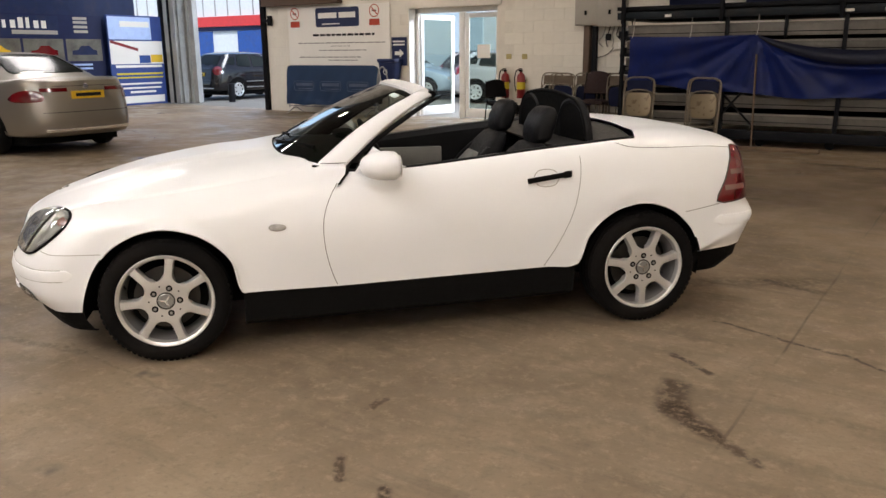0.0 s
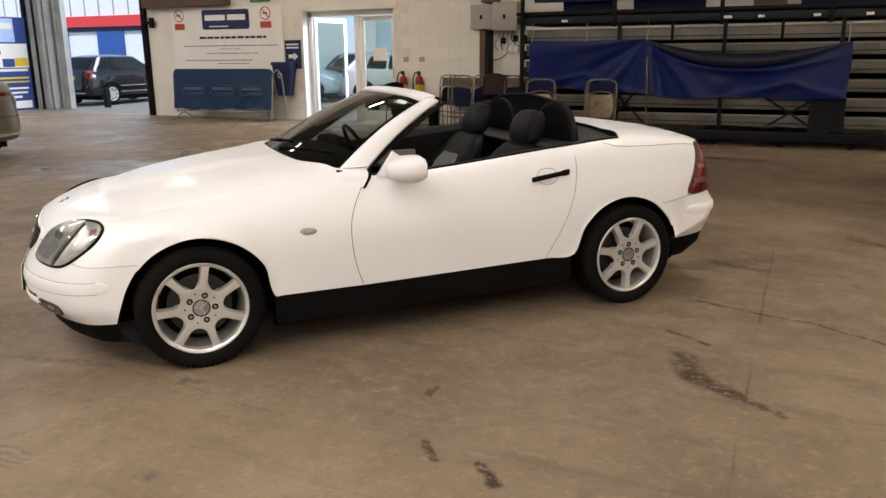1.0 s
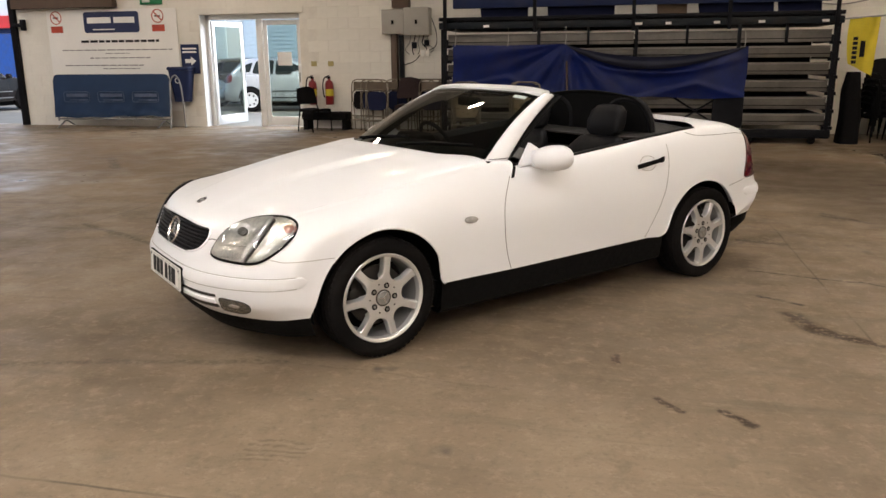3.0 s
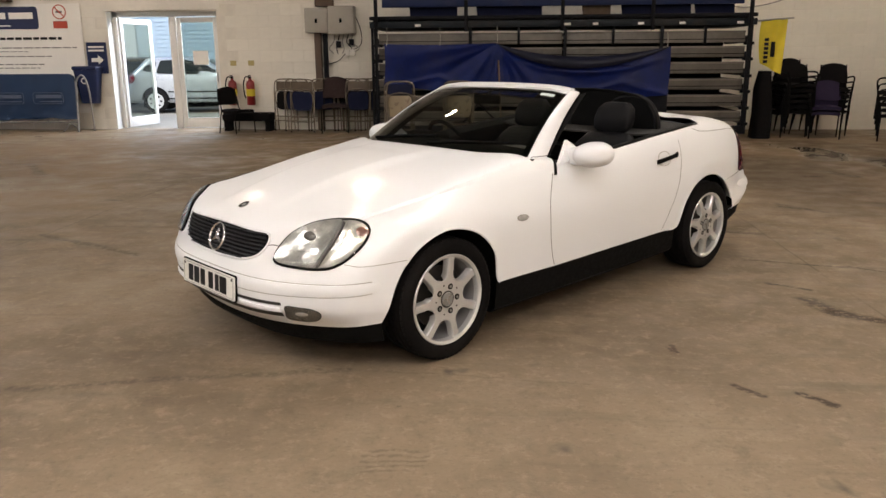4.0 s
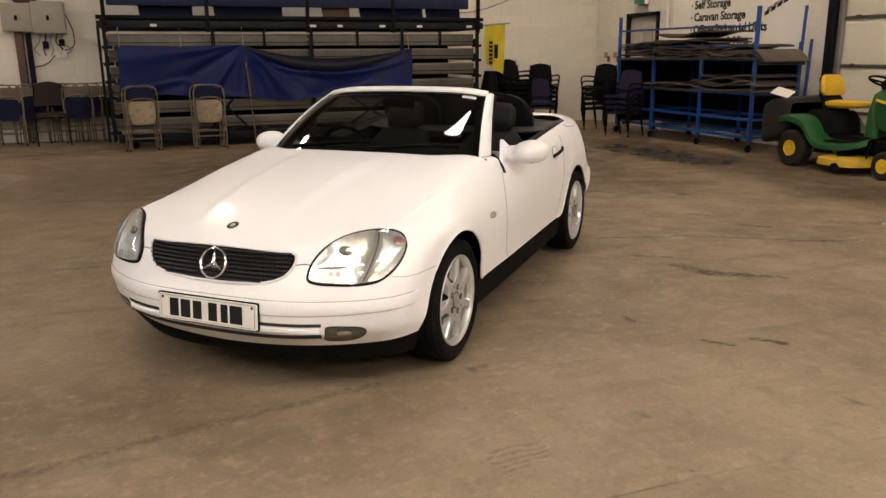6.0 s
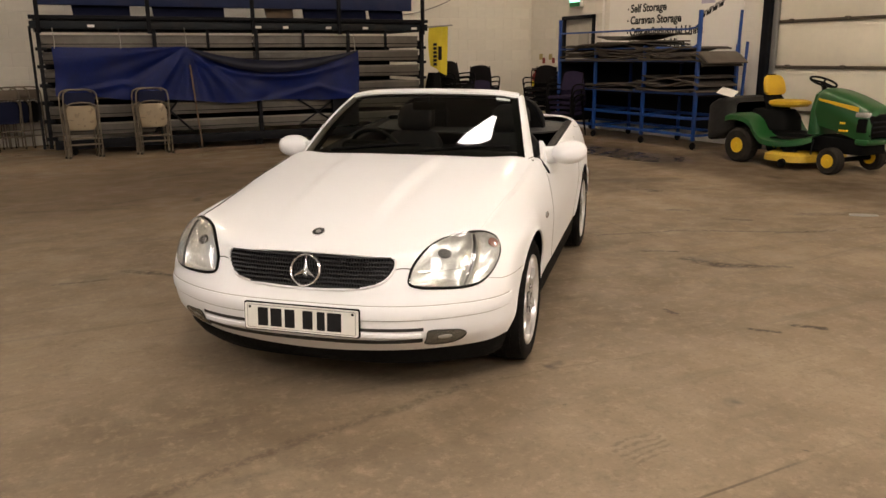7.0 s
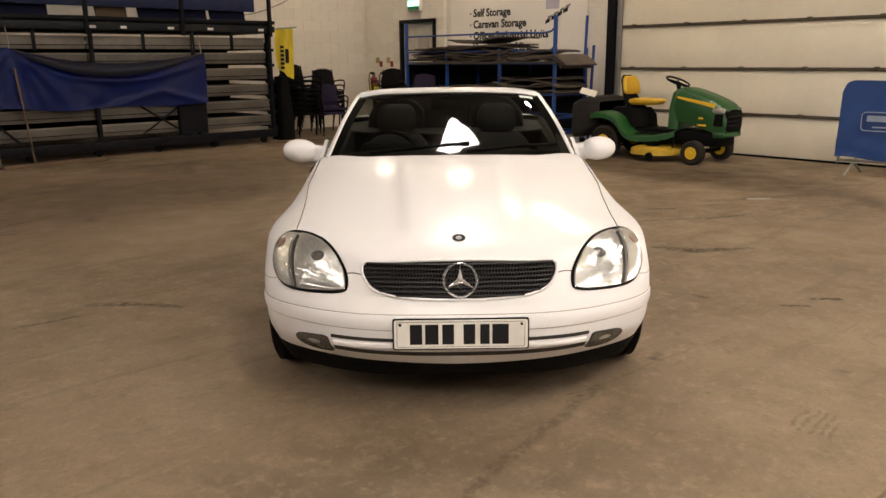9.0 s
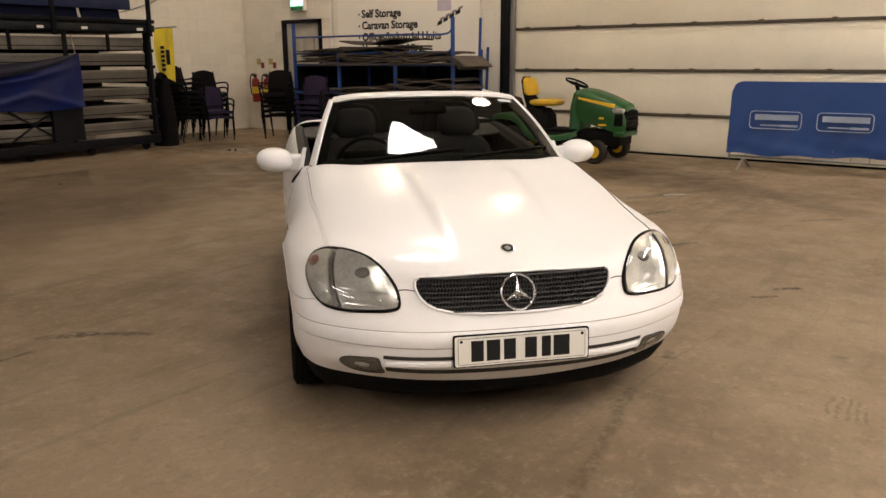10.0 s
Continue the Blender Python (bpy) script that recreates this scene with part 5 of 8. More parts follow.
for s in (1, -1):
    y = s * 0.36
    seat = part("seat", rounded_block([((-0.30, y, 0.34), 0.25, 0.24), ((-0.30, y, 0.44), 0.26, 0.25), ((-0.29, y, 0.50), 0.26, 0.25), ((-0.29, y, 0.53), 0.22, 0.21)]), M_LEATHER, car, "black leather seat")
    part("backrest", rounded_block([((-0.50, y, 0.45), 0.07, 0.24), ((-0.56, y, 0.60), 0.075, 0.25), ((-0.64, y, 0.76), 0.07, 0.245), ((-0.70, y, 0.86), 0.06, 0.22), ((-0.735, y, 0.915), 0.045, 0.17), ((-0.745, y, 0.93), 0.025, 0.12)]), M_LEATHER, seat)
    part("bolster", rounded_block([((-0.49, y + 0.19, 0.48), 0.09, 0.05), ((-0.55, y + 0.20, 0.62), 0.10, 0.05), ((-0.63, y + 0.20, 0.76), 0.085, 0.045), ((-0.68, y + 0.18, 0.84), 0.05, 0.03)]), M_LEATHER, seat)
    part("bolster", rounded_block([((-0.49, y - 0.19, 0.48), 0.09, 0.05), ((-0.55, y - 0.20, 0.62), 0.10, 0.05), ((-0.63, y - 0.20, 0.76), 0.085, 0.045), ((-0.68, y - 0.18, 0.84), 0.05, 0.03)]), M_LEATHER, seat)
    part("centre_panel", rounded_block([((-0.455, y, 0.55), 0.05, 0.12), ((-0.50, y, 0.62), 0.055, 0.13), ((-0.56, y, 0.74), 0.05, 0.13), ((-0.60, y, 0.80), 0.03, 0.11)]), M_GREYTRIM, seat, "grey leather insert")
    part("headrest", rounded_block([((-0.755, y, 0.925), 0.035, 0.10), ((-0.765, y, 0.955), 0.055, 0.135), ((-0.78, y, 1.02), 0.062, 0.142), ((-0.80, y, 1.08), 0.055, 0.13), ((-0.81, y, 1.115), 0.035, 0.095), ((-0.812, y, 1.122), 0.015, 0.06)]), M_LEATHER, seat)
    hoop = curve([(-0.99, s * 0.17, 0.93), (-0.985, s * 0.18, 1.06), (-0.985, s * 0.24, 1.125), (-0.985, s * 0.36, 1.15), (-0.985, s * 0.48, 1.115), (-0.985, s * 0.545, 1.03), (-0.995, s * 0.56, 0.93)], 6)
    part("roll_hoop", tube(hoop, 0.024, up=(1, 0, 0)), M_LEATHER, car, "black padded roll hoop")
net = curve([(-0.975, -0.57, 0.90), (-0.972, -0.55, 1.04), (-0.968, -0.46, 1.135), (-0.965, -0.2, 1.185), (-0.965, 0.2, 1.185), (-0.968, 0.46, 1.135), (-0.972, 0.55, 1.04), (-0.975, 0.57, 0.90)], 5)
nf = part("wind_deflector", tube(net, 0.009, up=(1, 0, 0)), M_BLACK, car, "black mesh wind deflector")
bm = bmesh.new()
bm.faces.new([bm.verts.new(p) for p in net])
part("netting", bm, M_MESH, nf, smooth=False)
rows2 = []
SH0 = int(SU * 14.85)
for i in range(SH0, SU * 17 + 1):
    f = (i - SH0) / (SU * 17 - SH0)
    row = []
    for y in np.linspace(-1, 1, 21):
        p = full[1][i, JS]
        xr = p[0] - 0.13 * f * (1 - y * y)
        row.append((xr, y * (p[1] - 0.03), p[2] - 0.012 + (0.028 * f + 0.0) * (1 - y * y) - 0.03 * (1 - f) * (1 - abs(y) ** 4)))
    rows2.append(row)
part("rear_shelf", thicken(sheet(rows2), 0.012), mat("dark_grey_cover", (0.030, 0.028, 0.026), 0.7, var=0.15, bump=0.001), car, "dark grey cover behind the seats")


# ---- back wall: doorway, boards, bin, extinguishers, electrics ----
door = thing("glazed_doorway", pose(0, 0, 0), "white framed glazed double door, one leaf open", "door", kind="structure")
door.name = "door_1"
d0, d1, dz = DOOR
for x0, x1, z0, z1 in ((d0, d0 + 0.09, 0, dz), (d1 - 0.08, d1, 0, dz), (d0, d1, dz - 0.10, dz), (-9.44, -9.30, 0, dz - 0.1)):
    part("frame", box(x0, x1, 14.58, 14.67, z0, z1, 0.006), M_FRAMEWHITE, door)


def leaf(m, w, h, parent):
    """A white framed glass leaf hinged at its local origin, running along +x."""
    lf = part("leaf", box(0, 0.09, -0.022, 0.022, 0.02, h, 0.004), M_FRAMEWHITE, parent, "white framed glass leaf", m=m)
    for a in ((w - 0.09, w, 0.02, h), (0.09, w - 0.09, 0.02, 0.22), (0.09, w - 0.09, h - 0.10, h)):
        part("rail", box(a[0], a[1], -0.021, 0.021, a[2], a[3], 0.004), M_FRAMEWHITE, lf)
    g = part("pane", box(0.088, w - 0.088, -0.004, 0.004, 0.215, h - 0.095), M_GLASS, lf, smooth=False)
    g.visible_shadow = False
    part("handle", rod((w - 0.05, -0.05, 0.95), (w - 0.05, -0.05, 1.15), 0.012), M_STEEL, lf)


leaf(pose(d0 + 0.10, 14.64, 0, 0, 0, 80), 1.08, dz - 0.12, door)
leaf(pose(-9.29, 14.62, 0), 0.86, dz - 0.12, door)
part("notice", box(-8.98, -8.66, 14.590, 14.594, 1.30, 1.58), M_WHITE, door, smooth=False)
part("reveal", box(d0 - 0.012, d0 + 0.006, 14.345, 14.578, 0, dz), M_FRAMEWHITE, door, smooth=False)
part("architrave", box(d0 - 0.10, d1 + 0.10, 14.325, 14.348, dz + 0.012, dz + 0.13), M_WHITEWALL, door, smooth=False)

board = thing("notice_board", pose(-12.75, 14.33, 1.42), "large white notice board with blue panel and printed lines", "notice board")
part("board", box(-1.60, 1.60, -0.008, 0.01, -1.08, 1.10), M_WHITE, board, smooth=False)
part("logo_panel", slab(round_rect(1.36, 0.44, 0.06), 0.01, m=pose(0.02, -0.009, 0.83, 90)), mat("deep_blue_print", (0.013, 0.022, 0.075), 0.5), board, "dark blue panel", smooth=False)
part("white_bar", box(-0.57, 0.02, -0.0245, -0.0195, 0.81, 0.935), M_WHITE, board, smooth=False)
part("white_bar", box(0.09, 0.60, -0.0245, -0.0195, 0.81, 0.935), M_WHITE, board, smooth=False)
part("white_bar", box(-0.45, 0.10, -0.0245, -0.0195, 0.665, 0.69), M_WHITE, board, smooth=False)
M_SIGNRED = mat("sign_red", (0.45, 0.06, 0.03), 0.5)
for x in (-1.36, 1.16):
    part("red_ring", lathe([(0.125, 0), (0.145, 0), (0.145, 0.006), (0.125, 0.006)], 28, m=pose(x, -0.009, 0.94, 90), closed=True), M_SIGNRED, board)
    part("red_slash", box(-0.125, 0.125, -0.0155, -0.0105, -0.012, 0.012), M_SIGNRED, board, smooth=False, m=pose(x, 0, 0.94, 0, 45))
    part("dark_bar", box(x - 0.07, x + 0.06, -0.013, -0.009, 0.925, 0.955), M_INK, board, smooth=False)
    part("red_panel", box(x - 0.15, x + 0.15, -0.013, -0.009, 0.62, 0.76), M_SIGNRED, board, smooth=False)
M_GREYINK = mat("grey_print", (0.22, 0.21, 0.20), 0.6)
for z, a, b, h in ((0.40, -0.78, 1.15, 0.05), (0.23, -1.28, 1.45, 0.022), (0.06, -0.60, 0.92, 0.020), (-0.10, -1.25, 0.72, 0.022), (-0.17, -0.3, 0.62, 0.018), (0.16, -0.2, 0.4, 0.014)):
    x = a
    while x < b:
        w = random.uniform(0.08, 0.22)
        part("text_bar", box(x, min(x + w, b), -0.012, -0.009, z, z + h), M_INK if h > 0.03 else M_GREYINK, board, smooth=False)
        x += w + 0.03

arrow = thing("direction_sign", pose(-10.89, 14.32, 1.45), "small navy direction sign with a white arrow", "sign")
part("plate", box(-0.21, 0.21, -0.006, 0.012, -0.31, 0.31), M_BLUE, arrow, smooth=False)
part("arrow", slab([(-0.12, -0.03), (0.02, -0.03), (0.02, -0.08), (0.14, 0.01), (0.02, 0.10), (0.02, 0.05), (-0.12, 0.05)], 0.004, m=pose(0, -0.006, -0.05, 90)), M_WHITE, arrow, smooth=False)
for z in (0.20, 0.13):
    part("text_bar", box(-0.17, 0.16, -0.010, -0.006, z, z + 0.035), M_WHITE, arrow, smooth=False)

bin_ = thing("wall_bin", pose(-11.05, 14.18, 0.55), "tapered dark blue litter bin fixed to the wall", "bin")
part("body", sheet([[(x * (0.16 + 0.09 * f), y * (0.11 + 0.05 * f), 0.66 * f) for x, y in round_rect(2, 2, 0.4) + [(1, 0.6)]] for f in np.linspace(0, 1, 5)]), M_BLUE, bin_)
part("lid", box(-0.26, 0.26, -0.17, 0.17, 0.66, 0.74, 0.03), M_BLUE, bin_)
part("white_mark", lathe([(0.045, 0), (0.06, 0), (0.06, 0.004), (0.045, 0.004)], 20, m=pose(-0.02, -0.153, 0.45, 97), closed=True), M_WHITE, bin_)

M_EXIT = emit_mat("lit_exit_sign", (0.25, 0.9, 0.6), 1.6)
M_GREENSIGN = mat("green_sign", (0.02, 0.2, 0.08), 0.5)
xs_ = thing("exit_sign", pose(-11.72, 14.33, 2.62), "green running-exit sign over the board", "sign")
part("panel", box(-0.26, 0.26, -0.02, 0.02, -0.02, 0.16, 0.004), M_GREENSIGN, xs_)
part("pale_mark", box(-0.2, -0.02, -0.025, -0.0205, 0.02, 0.12), M_WHITE, xs_, smooth=False)

tagged(part("steel_beam", box(-15.1, -12.55, 14.15, 14.33, 2.56, 2.86, 0.008), M_BROWN), "rusty brown steel beam over the board", "beam", kind="structure")
edge = thing("opening_post", pose(-15.22, 14.3, 0), "black steel post at the edge of the vehicle opening", "post", kind="structure")
part("post", box(-0.07, 0.07, -0.03, 0.36, 0, 4.6, 0.006), M_DARKSTEEL, edge)
part("bracket", box(0.0, 0.30, -0.07, 0.0, 2.18, 2.26, 0.004), M_DARKSTEEL, edge)
part("latch", box(0.26, 0.34, -0.10, 0.0, 2.10, 2.34, 0.004), M_DARKSTEEL, edge)


def extinguisher(m, big=1.0):
    e = thing("fire_extinguisher", m, "red fire extinguisher with black hose hung on the wall", "fire extinguisher", "fire extinguishers")
    part("cylinder", lathe([(0.075, 0.0), (0.085, 0.015), (0.085, 0.42), (0.07, 0.47), (0.03, 0.50), (0.028, 0.53)], 20), M_REDPAINT, e)
    part("label_band", lathe([(0.0855, 0.18), (0.0865, 0.18), (0.0865, 0.32), (0.0855, 0.32)], 20, closed=True), M_FLAG, e)
    part("valve", box(-0.02, 0.02, -0.05, 0.03, 0.53, 0.57, 0.005), M_BLACK, e)
    part("lever", box(-0.012, 0.012, -0.10, 0.02, 0.575, 0.595, 0.003), M_BLACK, e)
    part("hose", tube(curve([(0, -0.03, 0.55), (-0.07, -0.05, 0.56), (-0.125, -0.04, 0.42), (-0.12, -0.03, 0.22), (-0.10, -0.02, 0.14)], 6), 0.012), M_BLACK, e)
    part("bracket", box(-0.05, 0.05, 0.08, 0.12, 0.30, 0.36), M_DARKSTEEL, e, smooth=False)


for x in (-8.07, -7.70):
    extinguisher(pose(x, 14.23, 0.50))
    tagged(part("sign_tag", box(x - 0.05, x + 0.07, 14.340, 14.350, 1.28, 1.38), M_DULLTAG, smooth=False), "small yellow notice above the extinguisher", "sign", "small notices")

elec = thing("electrical_cabinet", pose(0, 0, 0), "grey steel electrical cabinets with conduits on the wall", "electrical cabinet")
for x0, x1, z0, z1, y0 in ((-6.50, -6.04, 1.90, 2.37, 14.12), (-6.03, -5.52, 1.87, 2.40, 14.08)):
    b = part("cabinet", box(x0, x1, y0, 14.35, z0, z1, 0.012), M_GREYBOX, elec)
    part("door_edge", box(x0 + 0.02, x1 - 0.02, y0 - 0.006, y0 - 0.001, z0 + 0.02, z1 - 0.02, 0.002), M_GREYBOX, b)
    part("knob", box((x0 + x1) / 2 - 0.02, (x0 + x1) / 2 + 0.02, y0 - 0.03, y0 - 0.005, (z0 + z1) / 2 - 0.05, (z0 + z1) / 2 + 0.03), M_BLACK, b, smooth=False)
part("cable_post", box(-6.34, -6.22, 14.20, 14.35, 0.0, 1.90, 0.006), M_BROWN, elec, "rusty brown cable duct")
part("cable_post", box(-6.18, -6.10, 14.24, 14.35, 0.6, 1.88, 0.006), M_DARKSTEEL, elec)
part("trunking", box(-6.30, -5.95, 14.18, 14.35, 2.40, 4.2, 0.006), M_BROWN, elec)
for k in range(5):
    x = -5.95 + 0.09 * k
    part("cable", tube(curve([(x, 14.33, 1.87), (x - 0.03, 14.30, 1.72), (x + 0.06 * (k - 2), 14.31, 1.60), (x - 0.04, 14.33, 1.50)], 5), 0.010), M_DARKSTEEL if k % 2 else M_GREYBOX, elec)
for x, z in ((-5.88, 1.68), (-5.70, 1.52), (-5.60, 1.52), (-5.62, 1.72)):
    part("junction_box", box(x - 0.045, x + 0.045, 14.27, 14.35, z - 0.06, z + 0.06, 0.008), M_DARKSTEEL if z > 1.6 else M_WHITE, elec)
part("cable", tube(curve([(-5.52, 14.33, 2.2), (-5.42, 14.32, 1.9), (-5.44, 14.32, 1.66), (-5.58, 14.32, 1.58)], 6), 0.008), M_DARKSTEEL, elec)
part("cable", tube(curve([(-6.1, 14.33, 1.3), (-5.9, 14.32, 1.36), (-5.75, 14.32, 1.5)], 6), 0.008), M_DARKSTEEL, elec)

bench = thing("low_bench", pose(-7.72, 14.08, 0), "low black padded bench against the wall", "bench")
part("pad", box(-0.50, 0.50, -0.18, 0.18, 0.20, 0.36, 0.04, seg=3), M_FABRIC, bench)
for x in (-0.42, 0.42):
    part("foot", box(x - 0.05, x + 0.05, -0.15, 0.15, 0, 0.20), M_FABRIC, bench, smooth=False)


# ---- crowd barriers under blue banners ----
def barrier(m, length, label, vinyl, print_mat):
    b = thing("crowd_barrier", m, label, "crowd barrier", "banner-covered barriers")
    h = length / 2
    loop = curve([(-h, 0, 0.14), (-h, 0, 0.6), (-h, 0, 1.0), (-h + 0.06, 0, 1.10), (-h + 0.2, 0, 1.12), (0, 0, 1.12), (h - 0.2, 0, 1.12), (h - 0.06, 0, 1.10), (h, 0, 1.0), (h, 0, 0.6), (h, 0, 0.14)], 4)
    part("frame", tube(loop, 0.019, up=(0, 1, 0)), M_STEEL, b, "galvanised tube frame")
    part("lower_rail", rod((-h, 0, 0.18), (h, 0, 0.18), 0.015), M_STEEL, b)
    for x in np.linspace(-h, h, 14)[1:-1]:
        part("bar", rod((x, 0, 0.18), (x, 0, 1.10), 0.008, n=6), M_STEEL, b)
    for x in (-h + 0.18, h - 0.18):
        part("foot", tube([(x, -0.30, 0.02), (x, -0.26, 0.03), (x, -0.05, 0.14), (x, 0.05, 0.14), (x, 0.26, 0.03), (x, 0.30, 0.02)], 0.016, up=(1, 0, 0)), M_STEEL, b)
    rows = []
    for u in np.linspace(-h - 0.02, h + 0.02, 70):
        e = min(h + 0.02 - abs(u), 0.14) / 0.14
        top = 1.145 - 0.14 * (1 - math.sqrt(max(1 - (1 - e) ** 2, 0)))
        col = []
        for f in np.linspace(0, 1, 22):
            z = top - (top - 0.235) * f
            wave = 0.018 * math.sin(u * 7 + 3 * f) * f + 0.010 * math.sin(u * 17 + 11 * f) * f + 0.025 * math.sin(u * 2.3 + 1) * f ** 2 + 0.010 * math.sin(z * 26 + u * 5) * max(f - 0.72, 0) * 3.5
            col.append((u, -0.032 - 0.02 * f + wave, z + (0.02 * math.sin(u * 1.7) + 0.012 * math.sin(u * 9)) * f))
        back_ = [(u, 0.030, top - 0.004), (u, 0.034, 0.55)]
        rows.append(back_[::-1] + col)
    bn = part("banner", sheet(rows), vinyl, b, "blue vinyl banner")
    for c in np.linspace(-h + 0.55, h - 0.55, 3 if length > 2.6 else 3):
        outline = [(c + x, 0.665 + z) for x, z in round_rect(0.62, 0.22, 0.05)]
        ring = [Vector((x, -0.060 + 0.020 * math.sin(x * 2.3 + 1) * 0.3, z)) for x, z in outline]
        part("logo_frame", tube(ring, 0.006, up=(0, 1, 0), closed=True, n=5), print_mat, bn)
        for x0, x1, z0, z1 in ((-0.25, 0.27, 0.665, 0.735), (-0.18, 0.05, 0.592, 0.606), (0.06, 0.27, 0.585, 0.612)):
            part("logo_bar", box(c + x0, c + x1, -0.066, -0.052, z0, z1), print_mat, bn, smooth=False)
    return b


M_BANNERPRINT = mat("faded_white_print", (0.30, 0.36, 0.48), 0.5)
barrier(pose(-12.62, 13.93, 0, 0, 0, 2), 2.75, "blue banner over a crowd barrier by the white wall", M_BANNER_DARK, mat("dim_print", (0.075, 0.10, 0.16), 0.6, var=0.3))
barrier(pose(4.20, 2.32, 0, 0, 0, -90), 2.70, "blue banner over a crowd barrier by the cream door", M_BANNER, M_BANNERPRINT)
tagged(part("crowd_barrier", tube(curve([(-11.12, 13.7, 0.0), (-11.12, 13.78, 0.6), (-11.12, 13.85, 1.02), (-11.02, 13.86, 1.12), (-10.95, 13.9, 1.0), (-10.93, 13.98, 0.0)], 6), 0.017, up=(0, 1, 0.2)), M_STEEL), "bare galvanised barrier end behind the banner", "crowd barrier", "banner-covered barriers")


# ---- folded grandstand with tarpaulin ----
M_RAIL = mat("dark_blue_green_steel", (0.008, 0.012, 0.017), 0.5, spec=0.2, var=0.3, dirt=0.2)
stand = thing("folded_grandstand", pose(0, 0, 0), "folded telescopic grandstand of aluminium planks and dark steel", "grandstand")
GX0, GX1 = -4.82, 1.50
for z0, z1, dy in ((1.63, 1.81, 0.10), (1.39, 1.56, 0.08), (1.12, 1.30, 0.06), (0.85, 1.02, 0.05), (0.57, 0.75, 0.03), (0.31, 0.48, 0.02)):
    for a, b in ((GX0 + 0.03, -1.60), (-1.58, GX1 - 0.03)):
        p_ = part("plank", box(a, b, 12.44 + dy, 12.47 + dy, z0, z1, 0.004), M_ALUPALE if z0 > 1.6 else M_ALU, stand, "aluminium plank")
        part("nosing", box(a, b, 12.425 + dy, 12.446 + dy, z1 - 0.018, z1 + 0.012, 0.003), M_ALUPALE, p_)
        part("groove", box(a, b, 12.434 + dy, 12.441 + dy, z0 + 0.05, z0 + 0.062), M_DARKSTEEL, p_, smooth=False)
        part("deck", box(a, b, 12.48 + dy, 13.9, z1 - 0.03, z1), M_DARKSTEEL, p_, smooth=False)
for x in (GX0, -3.18, -1.56, 0.06, GX1):
    part("post", box(x - 0.028, x + 0.028, 12.39, 12.44, 0.12, 1.95, 0.004), M_DARKSTEEL, stand)
for x in (-2.35, -0.75, 0.78):
    part("post", box(x - 0.022, x + 0.022, 12.41, 12.45, 1.60, 1.95, 0.004), M_DARKSTEEL, stand)
for x in (GX0, GX1):
    for z in (0.29, 0.56, 0.84, 1.10, 1.38, 1.64):
        part("bracket", box(x - 0.06, x + 0.10, 12.44, 12.52, z - 0.05, z + 0.0, 0.004), M_DARKSTEEL, stand)
        part("side_arm", box(x - 0.02, x + 0.03, 12.5, 13.9, z - 0.02, z + 0.10), M_DARKSTEEL, stand, smooth=False)
    part("side_upright", box(x + (0.08 if x > 0 else -0.12), x + (0.12 if x > 0 else -0.08), 12.62, 12.70, 0.10, 1.95), M_DARKSTEEL, stand, smooth=False)
# added dark sheet stands in for the shaded depth behind the plank gaps
part("shade_backing", box(GX0 + 0.06, GX1 - 0.04, 13.86, 13.90, 0.26, 1.74), M_DARKSTEEL, stand, smooth=False)
part("base_beam", box(GX0 + 0.05, GX1 + 0.05, 12.38, 12.46, 0.10, 0.24, 0.006), M_DARKSTEEL, stand)
for x in np.linspace(GX0 + 0.3, GX1 - 0.2, 7):
    part("wheel", lathe([(0.06, -0.02), (0.065, 0), (0.06, 0.02)], 16, m=pose(x, 12.45, 0.065, 90)), M_RUBBER, stand)
part("rail_beam", box(GX0 - 0.1, GX1 + 0.10, 12.35, 12.46, 2.045, 2.105, 0.008), M_DARKSTEEL, stand, "dark steel rail beam")
part("rail_beam", box(GX0 - 0.1, GX1 + 0.10, 12.37, 12.45, 1.91, 2.02, 0.006), M_RAIL, stand, "dark blue-green steel channel")
# added dark strip in place of the shaded recess between the rail bars
part("rail_shade_strip", box(GX0 - 0.05, GX1 + 0.05, 12.43, 12.445, 1.96, 2.09), M_DARKSTEEL, stand, smooth=False)
part("rail_beam", box(GX0 - 0.05, GX1 + 0.05, 12.46, 13.95, 1.90, 1.94), M_DARKSTEEL, stand, smooth=False)
part("upper_beam", box(GX0 + 0.05, GX1 + 0.0, 12.84, 12.94, 2.28, 2.52, 0.008), M_BLUE, stand, "navy upper beam")
for x in (GX0 + 0.02, -3.25, -1.62, -0.12, GX1 - 0.02):
    part("upper_post", box(x - 0.03, x + 0.03, 12.30, 12.347, 1.84, 3.1, 0.004), M_DARKSTEEL, stand)
part("upper_beam", box(GX0 + 0.05, GX1 + 0.0, 13.2, 13.3, 2.86, 3.02, 0.008), M_DARKSTEEL, stand)
for x0, x1, ma in ((-4.32, -3.42, M_NAVYSEAT), (-3.12, -1.92, M_NAVYSEAT), (-1.26, -0.72, M_DARKWOOD), (-0.58, 0.66, M_NAVYSEAT), (0.68, 1.40, M_NAVYSEAT)):
    bm = sheet([[(x0 + 0.05 * (1 - f), 12.98 + 0.10 * f, 2.02 + 0.46 * f), (x1 - 0.02, 12.98 + 0.10 * f, 2.02 + 0.46 * f)] for f in np.linspace(0, 1, 4)])
    part("seat_back", thicken(bm, 0.03), ma, stand)
for k in range(6):
    x = random.uniform(GX0, GX1)
    part("white_tag", box(x, x + random.uniform(0.05, 0.14), 12.362, 12.369, 1.93, 1.97), M_WHITE, stand, smooth=False)
